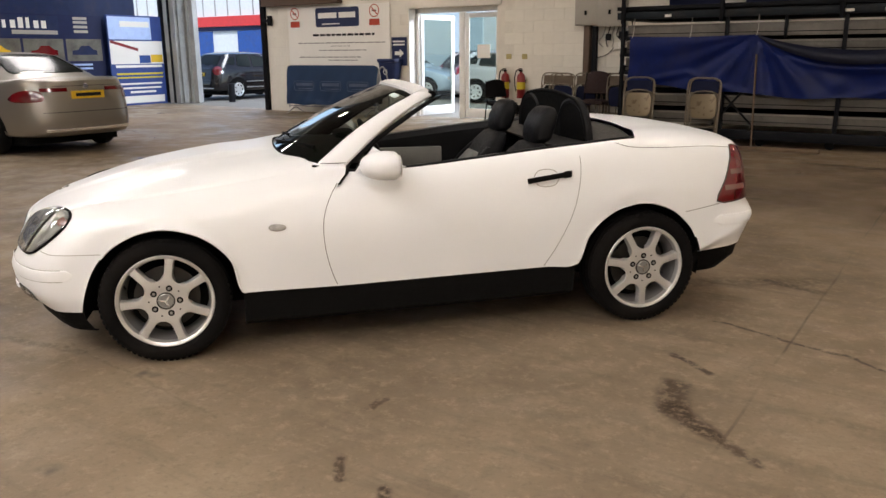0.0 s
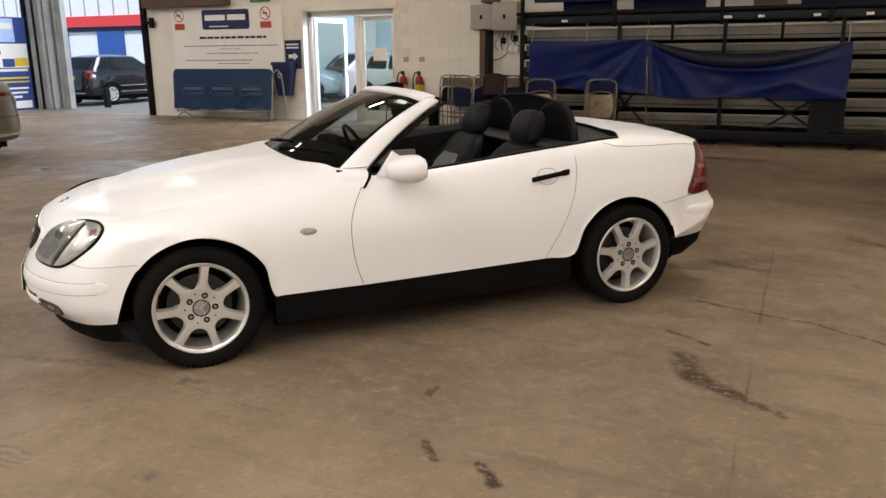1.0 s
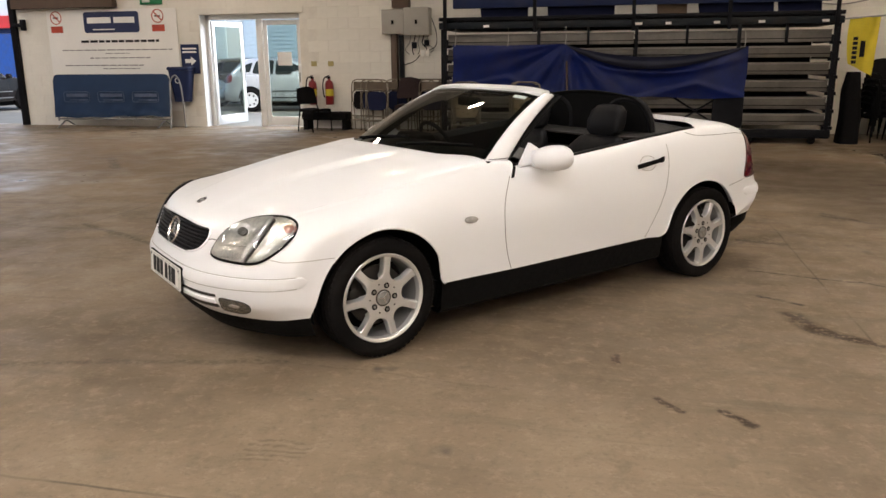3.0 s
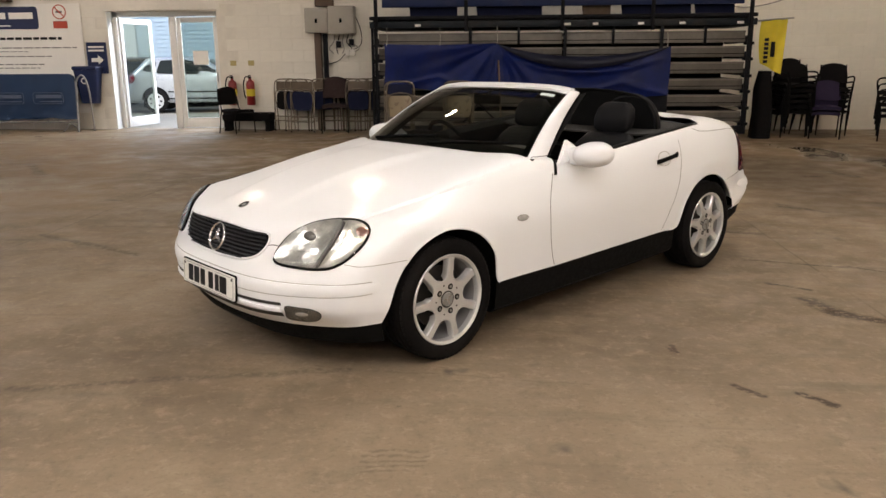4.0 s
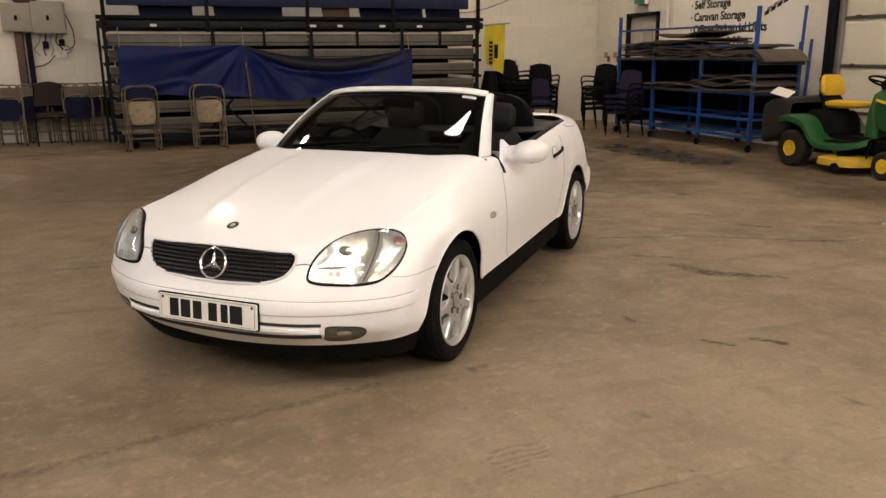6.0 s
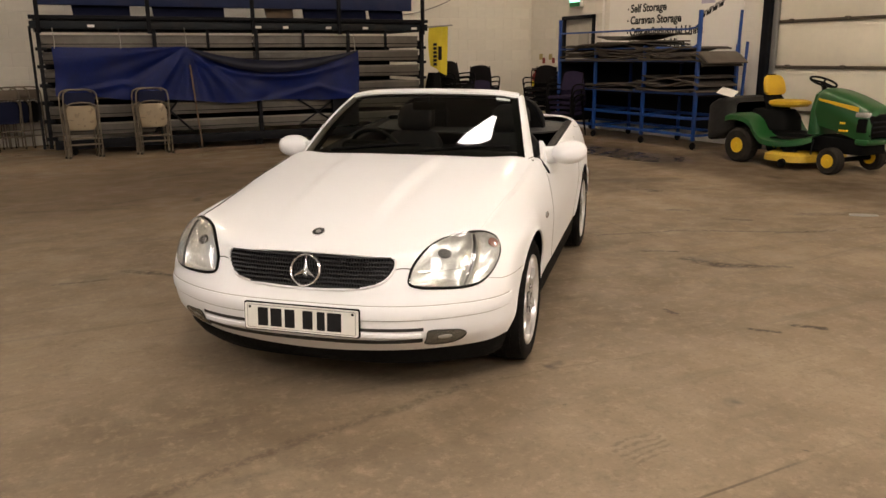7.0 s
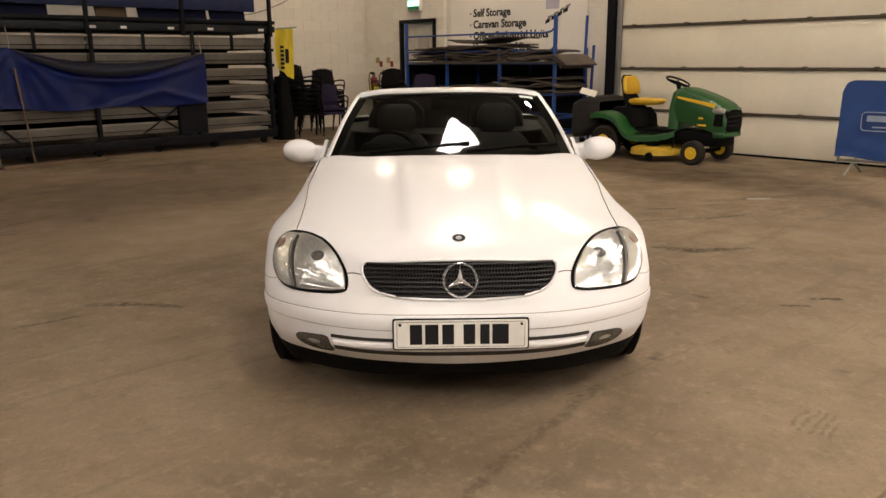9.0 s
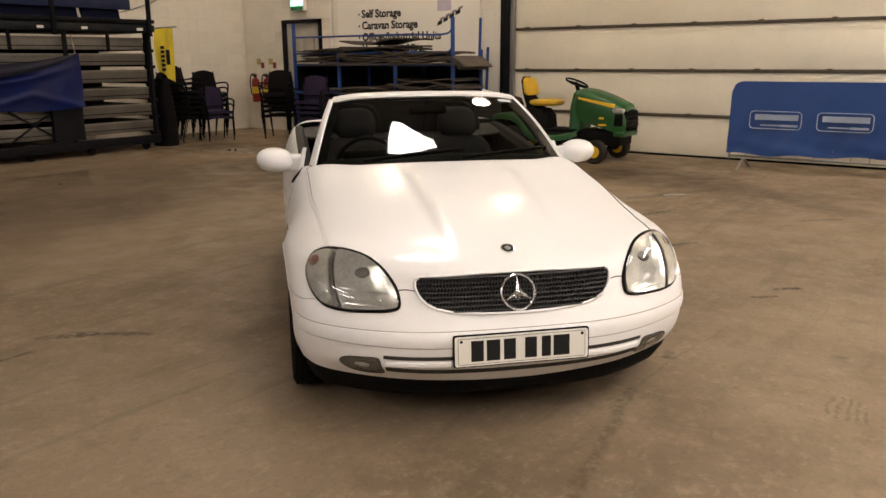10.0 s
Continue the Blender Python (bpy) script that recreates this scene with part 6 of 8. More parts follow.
for x0, z0, x1, z1 in ((-3.3, 0.3, -2.9, 0.8), (-0.9, 0.3, -0.2, 0.75), (-0.2, 0.3, -0.9, 0.75), (-2.7, 0.3, -3.2, 0.8)):
    part("brace", rod((x0, 12.42, z0), (x1, 12.42, z1), 0.016, n=6), M_DARKSTEEL, stand)
part("dark_locker", box(-0.28, 0.20, 12.36, 12.44, 0.26, 0.78), M_DARKSTEEL, stand, smooth=False)

rows = []
for u in np.linspace(0, 1, 120):
    x = -4.66 + 4.86 * u
    if x < -2.72:
        top = 1.645 - 0.02 * math.sin(math.pi * (x + 4.66) / 1.94)
    else:
        g = (x + 2.72) / 2.92
        top = 1.645 - 0.07 * g - 0.20 * max(math.sin(math.pi * min(g, 1) ** 0.9), 0) ** 0.9
    bot = 0.92 - 0.17 * min(u * 2, 1) + 0.015 * math.sin(u * 20)
    col = []
    for f in np.linspace(0, 1, 34):
        z = top - (top - bot) * f
        a = math.atan2(1.66 - z, x + 2.70)
        r = math.hypot(1.66 - z, x + 2.70)
        fold = (0.050 * math.sin(a * 9.0) + 0.022 * math.sin(a * 23.0 + 1.0)) * min(r * 1.5, 1.0) * math.exp(-r * 0.55)
        fold += 0.05 * math.exp(-((z - (top - 0.16 - 0.10 * math.sin(math.pi * max((x + 2.72) / 2.92, 0)))) / 0.05) ** 2) * (x > -2.72) * math.sin(math.pi * min(max((x + 2.72) / 2.92, 0), 1))
        fold += 0.035 * math.sin(x * 2.1 + 0.8) * f + 0.012 * math.sin(x * 9 + 5 * f) * f
        fold += 0.03 * math.exp(-((z - bot - 0.25 + 0.35 * abs(math.sin((x + 3.7) * 1.0))) / 0.05) ** 2)
        col.append((x + 0.02 * math.sin(5 * f) * f, 12.315 - fold, z))
    rows.append(col)
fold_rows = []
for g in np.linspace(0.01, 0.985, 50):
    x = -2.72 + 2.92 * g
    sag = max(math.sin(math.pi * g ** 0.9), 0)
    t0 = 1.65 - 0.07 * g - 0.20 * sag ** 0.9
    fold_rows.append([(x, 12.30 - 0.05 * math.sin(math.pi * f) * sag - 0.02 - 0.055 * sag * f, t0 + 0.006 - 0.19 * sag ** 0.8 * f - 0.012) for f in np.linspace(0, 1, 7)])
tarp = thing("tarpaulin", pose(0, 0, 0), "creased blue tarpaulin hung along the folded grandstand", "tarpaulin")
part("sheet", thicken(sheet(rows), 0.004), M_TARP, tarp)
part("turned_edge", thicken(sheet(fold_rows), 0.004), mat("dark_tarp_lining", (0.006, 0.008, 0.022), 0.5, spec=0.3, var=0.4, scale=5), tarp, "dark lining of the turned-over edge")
for x, z in ((-4.62, 1.62), (-3.7, 1.61), (-2.72, 1.63), (0.14, 1.56)):
    part("tie_rope", tube([(x, 12.30, z), (x + 0.01, 12.33, z + 0.10), (x, 12.37, z + 0.30)], 0.007, n=5), M_GREYBOX, tarp)
pole = thing("leaning_pole", pose(0, 0, 0), "thin wooden pole leaning on the tarpaulin", "pole")
part("shaft", rod((-2.62, 12.12, 0.03), (-2.69, 12.27, 1.36), 0.014), M_DARKWOOD, pole)
tagged(part("timber_batten", box(-0.70, 0.75, -0.05, 0.05, 0, 0.055, 0.006), M_DARKWOOD, m=pose(-2.40, 11.93, 0, 0, 0, 3)), "flat timber batten on the floor", "batten")


# ---- chairs ----
def folding_chair(m, label, group, seat_mat, back_mat):
    """Steel chair folded flat, leaning back."""
    c = thing("folding_chair", m, label, "chair", group)
    w = 0.235
    legs = curve([(-w, -0.03, 0.0), (-w, 0.01, 0.45), (-w, 0.05, 0.88), (-w + 0.02, 0.058, 0.97), (-w + 0.09, 0.06, 1.01), (0, 0.06, 1.015), (w - 0.09, 0.06, 1.01), (w - 0.02, 0.058, 0.97), (w, 0.05, 0.88), (w, 0.01, 0.45), (w, -0.03, 0.0)], 5)
    part("frame", tube(legs, 0.012, up=(0, 1, 0)), M_CHAIRTUBE, c)
    v = w - 0.035
    rear = [(-v, 0.10, 0.0), (-v, 0.06, 0.40), (-v, 0.03, 0.78), (v, 0.03, 0.78), (v, 0.06, 0.40), (v, 0.10, 0.0)]
    part("rear_frame", tube(curve(rear, 4), 0.011, up=(0, 1, 0)), M_CHAIRTUBE, c)
    for z in (0.20, 0.29):
        part("crossbar", rod((-w, -0.015, z), (w, -0.015, z), 0.009, n=6), M_CHAIRTUBE, c)
    rows = [[(x * 0.195 * (1 - 0.3 * abs(2 * f - 1) ** 5), 0.015 + 0.03 * f - 0.016 * math.cos(x * 1.5) , 0.42 + 0.36 * f) for x in np.linspace(-1, 1, 9)] for f in np.linspace(0, 1, 8)]
    part("seat", thicken(sheet(rows), 0.012), seat_mat, c)
    rows = [[(x * 0.20, 0.046 + 0.012 * f + 0.012 * x * x, 0.80 + 0.17 * f) for x in np.linspace(-1, 1, 7)] for f in np.linspace(0, 1, 4)]
    part("backrest", thicken(sheet(rows), 0.010), back_mat, c)
    for s in (1, -1):
        part("foot_cap", rod((s * w, -0.03, 0.0), (s * w, -0.028, 0.03), 0.015, n=8), M_BLACK, c)


folding_chair(pose(-4.36, 12.02, 0, 0, 0, 4), "beige steel folding chair with navy back by the tarpaulin", "folding chairs", M_TAN, M_NAVYSEAT)
for x in (-4.41, -3.39):
    folding_chair(pose(x, 12.10, 0, 0, 0, 1), "beige steel folding chair leaning behind another by the tarpaulin", "folding chairs", M_TAN, M_NAVYSEAT)
folding_chair(pose(-3.34, 12.02, 0, 0, 0, -3), "beige steel folding chair with navy back by the tarpaulin", "folding chairs", M_TAN, M_NAVYSEAT)
for k, (x, y, r) in enumerate(((-6.70, 13.98, 3), (-6.52, 13.72, -4), (-6.18, 14.0, 2), (-5.30, 13.98, -3), (-5.44, 13.86, 5))):
    folding_chair(pose(x, y, 0, 0, 0, r), "folded brown steel chair with navy seat against the wall", "folding chairs", M_NAVYSEAT, M_BACKBROWN)

for x, y, r in ((-6.95, 14.10, -2), (-6.02, 14.12, 3), (-5.66, 14.06, -4), (-5.12, 14.12, 2)):
    folding_chair(pose(x, y, 0, 0, 0, r), "folded dark brown chair with black seat against the wall", "folding chairs", M_FABRIC, M_BACKBROWN)


def stacking_chair(m, label, group, cloth, arms=True, n=1):
    """Padded conference chair; n of them stacked."""
    for k in range(n):
        c = thing("stacking_chair", m @ pose(0, -0.035 * k, 0.095 * k), label, "chair", group)
        for s in (1, -1):
            part("leg", rod((s * 0.24, -0.22, 0), (s * 0.24, -0.20, 0.42), 0.012, n=6), M_BLACK, c)
            part("leg", rod((s * 0.24, 0.26, 0), (s * 0.24, 0.18, 0.42), 0.012, n=6), M_BLACK, c)
            part("back_tube", tube([(s * 0.22, 0.16, 0.40), (s * 0.22, 0.22, 0.55), (s * 0.21, 0.28, 0.86)], 0.011, n=6, up=(1, 0, 0)), M_BLACK, c)
            if arms:
                part("arm", tube(curve([(s * 0.24, -0.20, 0.42), (s * 0.27, -0.20, 0.60), (s * 0.28, -0.14, 0.645), (s * 0.28, 0.12, 0.65), (s * 0.23, 0.24, 0.63)], 4), 0.014, n=6, up=(1, 0, 0)), M_BLACK, c)
        rows = [[(x * 0.225, -0.23 + 0.44 * f, 0.445 + 0.018 * (1 - x ** 4) - 0.015 * math.sin(math.pi * f)) for x in np.linspace(-1, 1, 8)] for f in np.linspace(0, 1, 7)]
        part("seat", thicken(sheet(rows), 0.05), cloth, c)
        rows = [[(x * (0.23 - 0.05 * f ** 3), 0.22 + 0.07 * f + 0.03 * x * x, 0.54 + 0.34 * f - 0.05 * f * x * x) for x in np.linspace(-1, 1, 9)] for f in np.linspace(0, 1, 7)]
        part("backrest", thicken(sheet(rows), 0.04), cloth, c)


stacking_chair(pose(-5.86, 13.68, 0, 0, 0, 8) @ Matrix.Diagonal((1.05, 1.05, 1.2, 1)), "dark maroon padded chair in front of the folded chairs", "padded chairs", mat("dark_maroon_cloth", (0.020, 0.008, 0.008), 0.85), False)
stacking_chair(pose(-7.80, 13.62, 0, 0, 0, 60), "black folding chair standing by the extinguishers", "padded chairs", M_FABRIC, False)
stacking_chair(pose(2.46, 13.05, 0, 0, 0, 14), "stacked black armchair by the far wall", "stacked armchairs", M_FABRIC, True, 6)
stacking_chair(pose(3.32, 13.36, 0, 0, 0, -12), "stacked dark armchair by the far wall", "stacked armchairs", M_FABRIC, True, 5)
stacking_chair(pose(2.84, 13.80, 0, 0, 0, 4), "stacked black armchair against the far wall", "stacked armchairs", M_FABRIC, True, 5)
stacking_chair(pose(2.98, 12.72, 0, 0, 0, -16), "plum upholstered armchair before the stack", "stacked armchairs", M_PURPLE, True, 2)
stacking_chair(pose(3.79, 10.98, 0, 0, 0, -66), "stacked plum armchair beside the blue trolley", "stacked armchairs", M_PURPLE, True, 4)
stacking_chair(pose(3.95, 12.04, 0, 0, 0, -60), "stacked black armchair beside the blue trolley", "stacked armchairs", M_FABRIC, True, 5)

tagged(part("wall_cable", tube(curve([(1.55, 14.33, 2.34), (2.0, 14.33, 2.30), (2.6, 14.33, 2.42), (3.3, 14.33, 2.75), (3.6, 14.33, 3.3)], 6), 0.010), M_GREYINK), "thin grey cable looped along the white wall", "cable")

# ---- yellow flag ----
flag = thing("yellow_flag", pose(0, 0, 0), "yellow printed flag hanging from a pole by the grandstand", "flag")
part("pole", rod((1.55, 12.50, 1.97), (2.32, 12.78, 2.03), 0.014), M_STEEL, flag)
rows = []
for u in np.linspace(0, 1, 24):
    rows.append([(1.72 + 0.50 * u - 0.06 * f + 0.10 * f * f * (1 - u), 12.56 + 0.18 * u + 0.035 * math.sin(u * 9 + f * 2), 1.98 + 0.03 * u - (0.70 + 0.22 * u) * f) for f in np.linspace(0, 1, 18)])
cloth = part("cloth", sheet(rows), M_FLAG, flag)
for k, (a, b) in enumerate(((0.22, 0.80), (0.30, 0.62))):
    for j in range(6):
        z = 1.86 - (a + (b - a) * j / 6) * 0.75
        part("letter_bar", box(1.79 + 0.12 * k, 1.86 + 0.12 * k, 12.520 + 0.03 * k, 12.530 + 0.03 * k, z - 0.05, z), M_INK, cloth, smooth=False)
wrap = thing("wrapped_bundle", pose(1.90, 12.75, 0), "tall black wrapped bundle standing under the flag", "bundle")
part("wrap", rounded_block([((0, 0, 0.0), 0.16, 0.22), ((0.02, 0, 0.4), 0.15, 0.20), ((0, 0.02, 0.85), 0.13, 0.18), ((0.01, 0, 1.15), 0.09, 0.13)]), M_FABRIC, wrap)

# ---- east wall: side door, exit sign, painted board, extinguishers ----
sd = thing("side_door", pose(0, 0, 0), "grey side door in a dark frame", "door", kind="structure")
sd.name = "door_2"
y0, y1, z1 = SDOOR
for a in ((y0, y0 + 0.07, 0, z1), (y1 - 0.07, y1, 0, z1), (y0, y1, z1 - 0.07, z1)):
    part("frame", box(5.12, 5.24, a[0], a[1], a[2], a[3], 0.005), M_DARKSTEEL, sd)
part("leaf", box(5.20, 5.25, y0 + 0.07, y1 - 0.07, 0.01, z1 - 0.07), mat("pale_grey_door", (0.46, 0.44, 0.39), 0.5), sd, smooth=False)
part("vision_panel", box(5.17, 5.198, y0 + 0.25, y1 - 0.55, 1.1, 1.9), M_GREYBOX, sd, smooth=False)
part("push_bar", rod((5.15, y0 + 0.15, 1.0), (5.15, y1 - 0.15, 1.0), 0.02), M_STEEL, sd)
ex = thing("exit_sign", pose(5.08, 12.58, 2.40), "lit green exit sign over the side door", "sign")
part("case", box(-0.04, 0.05, -0.19, 0.19, 0.0, 0.21, 0.006), M_WHITE, ex)
part("lit_panel", box(-0.046, -0.041, -0.17, 0.17, 0.10, 0.20), M_EXIT, ex, smooth=False)
part("green_panel", box(-0.046, -0.041, -0.17, 0.17, 0.01, 0.095), M_GREENSIGN, ex, smooth=False)

wallboard = thing("painted_board", pose(5.125, 0, 0), "white board lettered with storage services in black", "sign")
part("board", box(0.0, 0.03, 8.25, 11.55, 1.25, 3.2), M_WHITE, wallboard, smooth=False)


def words(text, size, y, z, parent, material, width):
    cu = bpy.data.curves.new("lettering", "FONT")
    cu.body, cu.size, cu.extrude, cu.resolution_u, cu.offset = text, size, 0.001, 3, 0.006
    cu.materials.append(material)
    ob = new("lettering", cu)
    ob.parent = parent
    bpy.context.view_layer.update()
    k = width / max(ob.dimensions.x, 1e-3)
    cu.transform(Matrix.Diagonal((k, 1, 1, 1)))
    ob.matrix_basis = pose(-0.003, y, z, 90, 0, -90)
    return ob


for text, y, z, w in (("Self Storage", 10.93, 2.215, 1.13), ("Caravan Storage", 10.93, 2.005, 1.52), ("Offices/Industrial Units", 10.93, 1.795, 2.10), ("Van & Truck Hire", 10.93, 1.585, 1.66)):
    words(text, 0.20, y, z, wallboard, M_INK, w)
    part("bullet", lathe([(0.018, 0), (0.018, 0.002)], 12, m=pose(-0.001, y + 0.07, z + 0.06, 90, 0, -90)), M_INK, wallboard)
for k in range(4):
    a = 9.16 - 0.13 * k
    part("chequer", slab([(0, 0), (0.10, 0.03), (0.12, 0.10), (0.02, 0.07)], 0.002, m=pose(-0.002, a, 2.02 + 0.055 * k, 90, 0, -90)), M_INK, wallboard, smooth=False)
    part("chequer", slab([(0, 0), (0.10, 0.03), (0.12, 0.08), (0.02, 0.05)], 0.002, m=pose(-0.002, a - 0.05, 2.10 + 0.055 * k, 90, 0, -90)), M_GREYINK, wallboard, smooth=False)
part("pale_print", box(-0.002, 0.0, 8.85, 9.15, 2.27, 2.45), mat("pale_lilac_print", (0.50, 0.47, 0.58), 0.6), wallboard, smooth=False)
for y in (13.92, 13.55):
    extinguisher(pose(5.02, y, 0.58, 0, 0, -90))
    tagged(part("sign_tag", box(5.138, 5.148, y - 0.06, y + 0.06, 1.36, 1.48), M_DULLTAG, smooth=False), "small yellow notice above the extinguisher", "sign", "small notices")
    tagged(part("sign_tag", box(5.138, 5.148, y - 0.16, y - 0.07, 1.28, 1.40), M_REDPAINT, smooth=False), "small red notice above the extinguisher", "sign", "small notices")
tagged(part("wall_pipe", rod((5.10, 11.70, 0), (5.10, 11.70, 4.0), 0.03), M_WHITE), "white painted pipe up the wall", "pipe")

# ---- sectional door ----
jamb = thing("door_jamb", pose(0, 0, 0), "dark steel jamb of the sectional door", "door frame", kind="structure")
part("jamb", box(5.05, 5.17, 7.66, 7.80, 0, 4.8, 0.006), M_DARKSTEEL, jamb)
part("jamb", box(5.12, 5.40, 7.80, 7.98, 0, 4.8, 0.006), M_WHITEWALL, jamb)
part("track", box(5.10, 5.16, 7.56, 7.64, 0, 4.8, 0.004), M_STEEL, jamb)
sect = thing("sectional_door", pose(0, 0, 0), "large cream sectional door with dark joints and hinges", "door", kind="structure")
sect.name = "door_3"
M_JOINT = mat("dull_brown_steel", (0.085, 0.068, 0.048), 0.6, 0.2, dirt=0.4)
cuts = [-0.01, 0.62, 1.27, 1.93, 2.58, 3.24, 3.9, 4.8]
for a, b in zip(cuts, cuts[1:]):
    sec_ = part("panel", box(5.17, 5.23, RD0, 7.65, a + 0.006, b - 0.03, 0.008), M_CREAM, sect)
    for z in (b - 0.10, b - 0.13):
        part("rib", box(5.163, 5.172, RD0, 7.65, z - 0.004, z + 0.004, 0.002), M_CREAM, sec_)
    part("joint", box(5.145, 5.21, RD0, 7.65, b - 0.034, b + 0.010, 0.004), M_JOINT, sec_, "dark steel joint rail")
    for y in np.arange(RD0 + 0.55, 7.5, 0.92):
        part("hinge", box(5.115, 5.15, y - 0.035, y + 0.035, b - 0.026, b + 0.022, 0.008), M_JOINT, sec_)
part("bottom_seal", box(5.15, 5.22, RD0, 7.65, 0.0, 0.03), M_BLACK, sect, smooth=False)
M_POLEBLUE = M_BLUESTEEL
for y, x, h in ((8.22, 5.0, 2.12), (8.08, 5.02, 1.64)):
    tagged(part("steel_pole", rod((x, y, 0), (x + 0.03, y - 0.04, h), 0.024), M_POLEBLUE), "blue steel pole leaning at the wall", "pole", "leaning poles")


# ---- blue trolley of rubber mats ----
cage = thing("steel_trolley", pose(0, 0, 0), "blue steel trolley loaded with rubber mats", "trolley")
TY = (8.10, 9.30, 10.60, 11.72)
for y in TY:
    for x in (4.10, 4.92):
        h = 2.10 if y in (TY[0], TY[3]) and x < 4.5 else 1.60
        part("upright", box(x - 0.025, x + 0.025, y - 0.025, y + 0.025, 0.14, h, 0.004), M_BLUESTEEL, cage)
        part("castor", lathe([(0.05, -0.018), (0.06, 0), (0.05, 0.018)], 14, m=pose(x, y, 0.06, 90)), M_RUBBER, cage)
    for z in (0.22, 0.48, 0.86, 1.36):
        part("cross_rail", box(4.10, 4.92, y - 0.018, y + 0.018, z - 0.02, z + 0.02), M_BLUESTEEL, cage, smooth=False)
for x in (4.10, 4.92):
    for z in (0.22, 0.48, 0.86, 1.36):
        part("long_rail", box(x - 0.02, x + 0.02, TY[0], TY[3], z - 0.022, z + 0.022, 0.003), M_BLUESTEEL, cage)
for z in (1.56, 1.85):
    part("top_rail", tube(curve([(4.10, TY[3], z), (4.10, 10.5, z), (4.10, 9.0, z), (4.10, TY[0] + 0.1, z), (4.11, TY[0], z + 0.08)], 4), 0.016), M_BLUESTEEL, cage)
for z in (0.84, 1.34):
    part("shelf", box(4.12, 4.90, TY[0] + 0.02, TY[3] - 0.02, z - 0.03, z), M_DARKSTEEL, cage, smooth=False)
# added sheet, not a trolley part; stands in for the bay's dark inside
part("dark_end_filler", box(4.13, 4.90, TY[3] - 0.03, TY[3] - 0.01, 0.2, 1.34), M_DARKSTEEL, cage, smooth=False)
part("rear_sheet", box(4.93, 4.95, TY[0], TY[3], 0.2, 1.34), M_DARKSTEEL, cage, smooth=False)
rnd = random.Random(7)
for y0, y1, z, n in ((10.2, 11.5, 1.345, 7), (9.1, 10.5, 1.345, 9), (8.15, 9.3, 1.345, 5), (7.93, 8.95, 1.345, 3), (8.1, 9.4, 0.845, 6), (9.5, 10.9, 0.845, 3)):
    for k in range(n):
        a, b = y0 + rnd.uniform(-0.12, 0.12), y1 + rnd.uniform(-0.12, 0.15)
        ph, am = rnd.uniform(0, 6), rnd.uniform(0.016, 0.045)
        rows = [[(x, a + (b - a) * f, z + 0.012 + 0.042 * k + am * math.sin(f * 6 + ph) * (k > 0) + am - 0.75 * max(TY[0] - 0.02 - (a + (b - a) * f), 0) ** 1.2) for x in (4.06 + rnd.uniform(-0.06, 0.02), 4.40, 4.85)] for f in np.linspace(0, 1, 12)]
        tagged(part("rubber_mat", thicken(sheet(rows), 0.022), M_MAT), "worn brown rubber mat stacked on the trolley", "mat", "rubber mats")


# ---- ride-on mower ----
M_DUSTYTYRE = mat("dusty_tyre", (0.022, 0.019, 0.016), 0.85, spec=0.15, var=0.3, scale=9, dirt=0.5, dirt_col=(0.07, 0.055, 0.04))
M_DECK = mat("grass_stained_yellow_paint", (0.50, 0.33, 0.03), 0.5, var=0.2, scale=8, dirt=0.75, dirt_col=(0.10, 0.07, 0.03))
mower = thing("ride_on_mower", pose(4.12, 0, 0), "green ride-on mower with yellow seat and rear grass bag", "mower")


def mower_wheel(x, y, r, w, hub):
    m = pose(x, y, r, 0, 90, 0)
    t = part("wheel", lathe([(hub, w * 0.42), (hub * 1.25, w * 0.5), (r * 0.86, w * 0.5), (r, w * 0.32), (r, -w * 0.32), (r * 0.86, -w * 0.5), (hub, -w * 0.45)], 28, m=m, closed=False), M_DUSTYTYRE, mower, "black tyre on a yellow rim")
    s = -1
    part("rim", lathe([(hub, -w * 0.46), (hub * 0.9, -w * 0.50), (hub * 0.75, -w * 0.38), (hub * 0.35, -w * 0.36), (hub * 0.28, -w * 0.52), (0.004, -w * 0.54)], 24, m=m), M_YELLOW, t)
    if r > 0.2:
        for k in range(20):
            a = 2 * math.pi * k / 20
            part("lug", box(-w * 0.3, w * 0.3, -0.012, 0.012, r - 0.006, r + 0.006), M_DUSTYTYRE, t, smooth=False, m=pose(x, y, r) @ Matrix.Rotation(a, 4, "X") @ pose(0, 0, 0, 0, 0, 20))


for x in (-0.40, 0.40):
    mower_wheel(x, 6.79, 0.235, 0.20, 0.105)
    mower_wheel(x, 5.38, 0.165, 0.14, 0.085)
# bonnet: rounded box sections from the dash to the nose
rows = []
for y, w, zt, zb in ((5.84, 0.20, 0.94, 0.62), (5.78, 0.235, 1.02, 0.58), (5.60, 0.255, 1.015, 0.54), (5.36, 0.262, 0.945, 0.48), (5.18, 0.258, 0.875, 0.43), (5.07, 0.245, 0.82, 0.41), (5.02, 0.215, 0.75, 0.41)):
    half_ = [(0, zt), (w * 0.45, zt - 0.008), (w * 0.78, zt - 0.045), (w * 0.95, zt - 0.12), (w, zt - 0.24), (w * 0.97, (zt + zb) / 2 - 0.08), (w * 0.9, zb)]
    half_ = curve(half_, 3)
    rows.append([(-x, y, z) for x, z in half_[::-1]] + [(x, y, z) for x, z in half_[1:]])
rows = list(map(list, zip(*[curve([r[k] for r in rows], 4) for k in range(len(rows[0]))])))
hood = part("bonnet", sheet([[tuple(p) for p in r] for r in rows]), M_GREEN, mower, "glossy green bonnet")
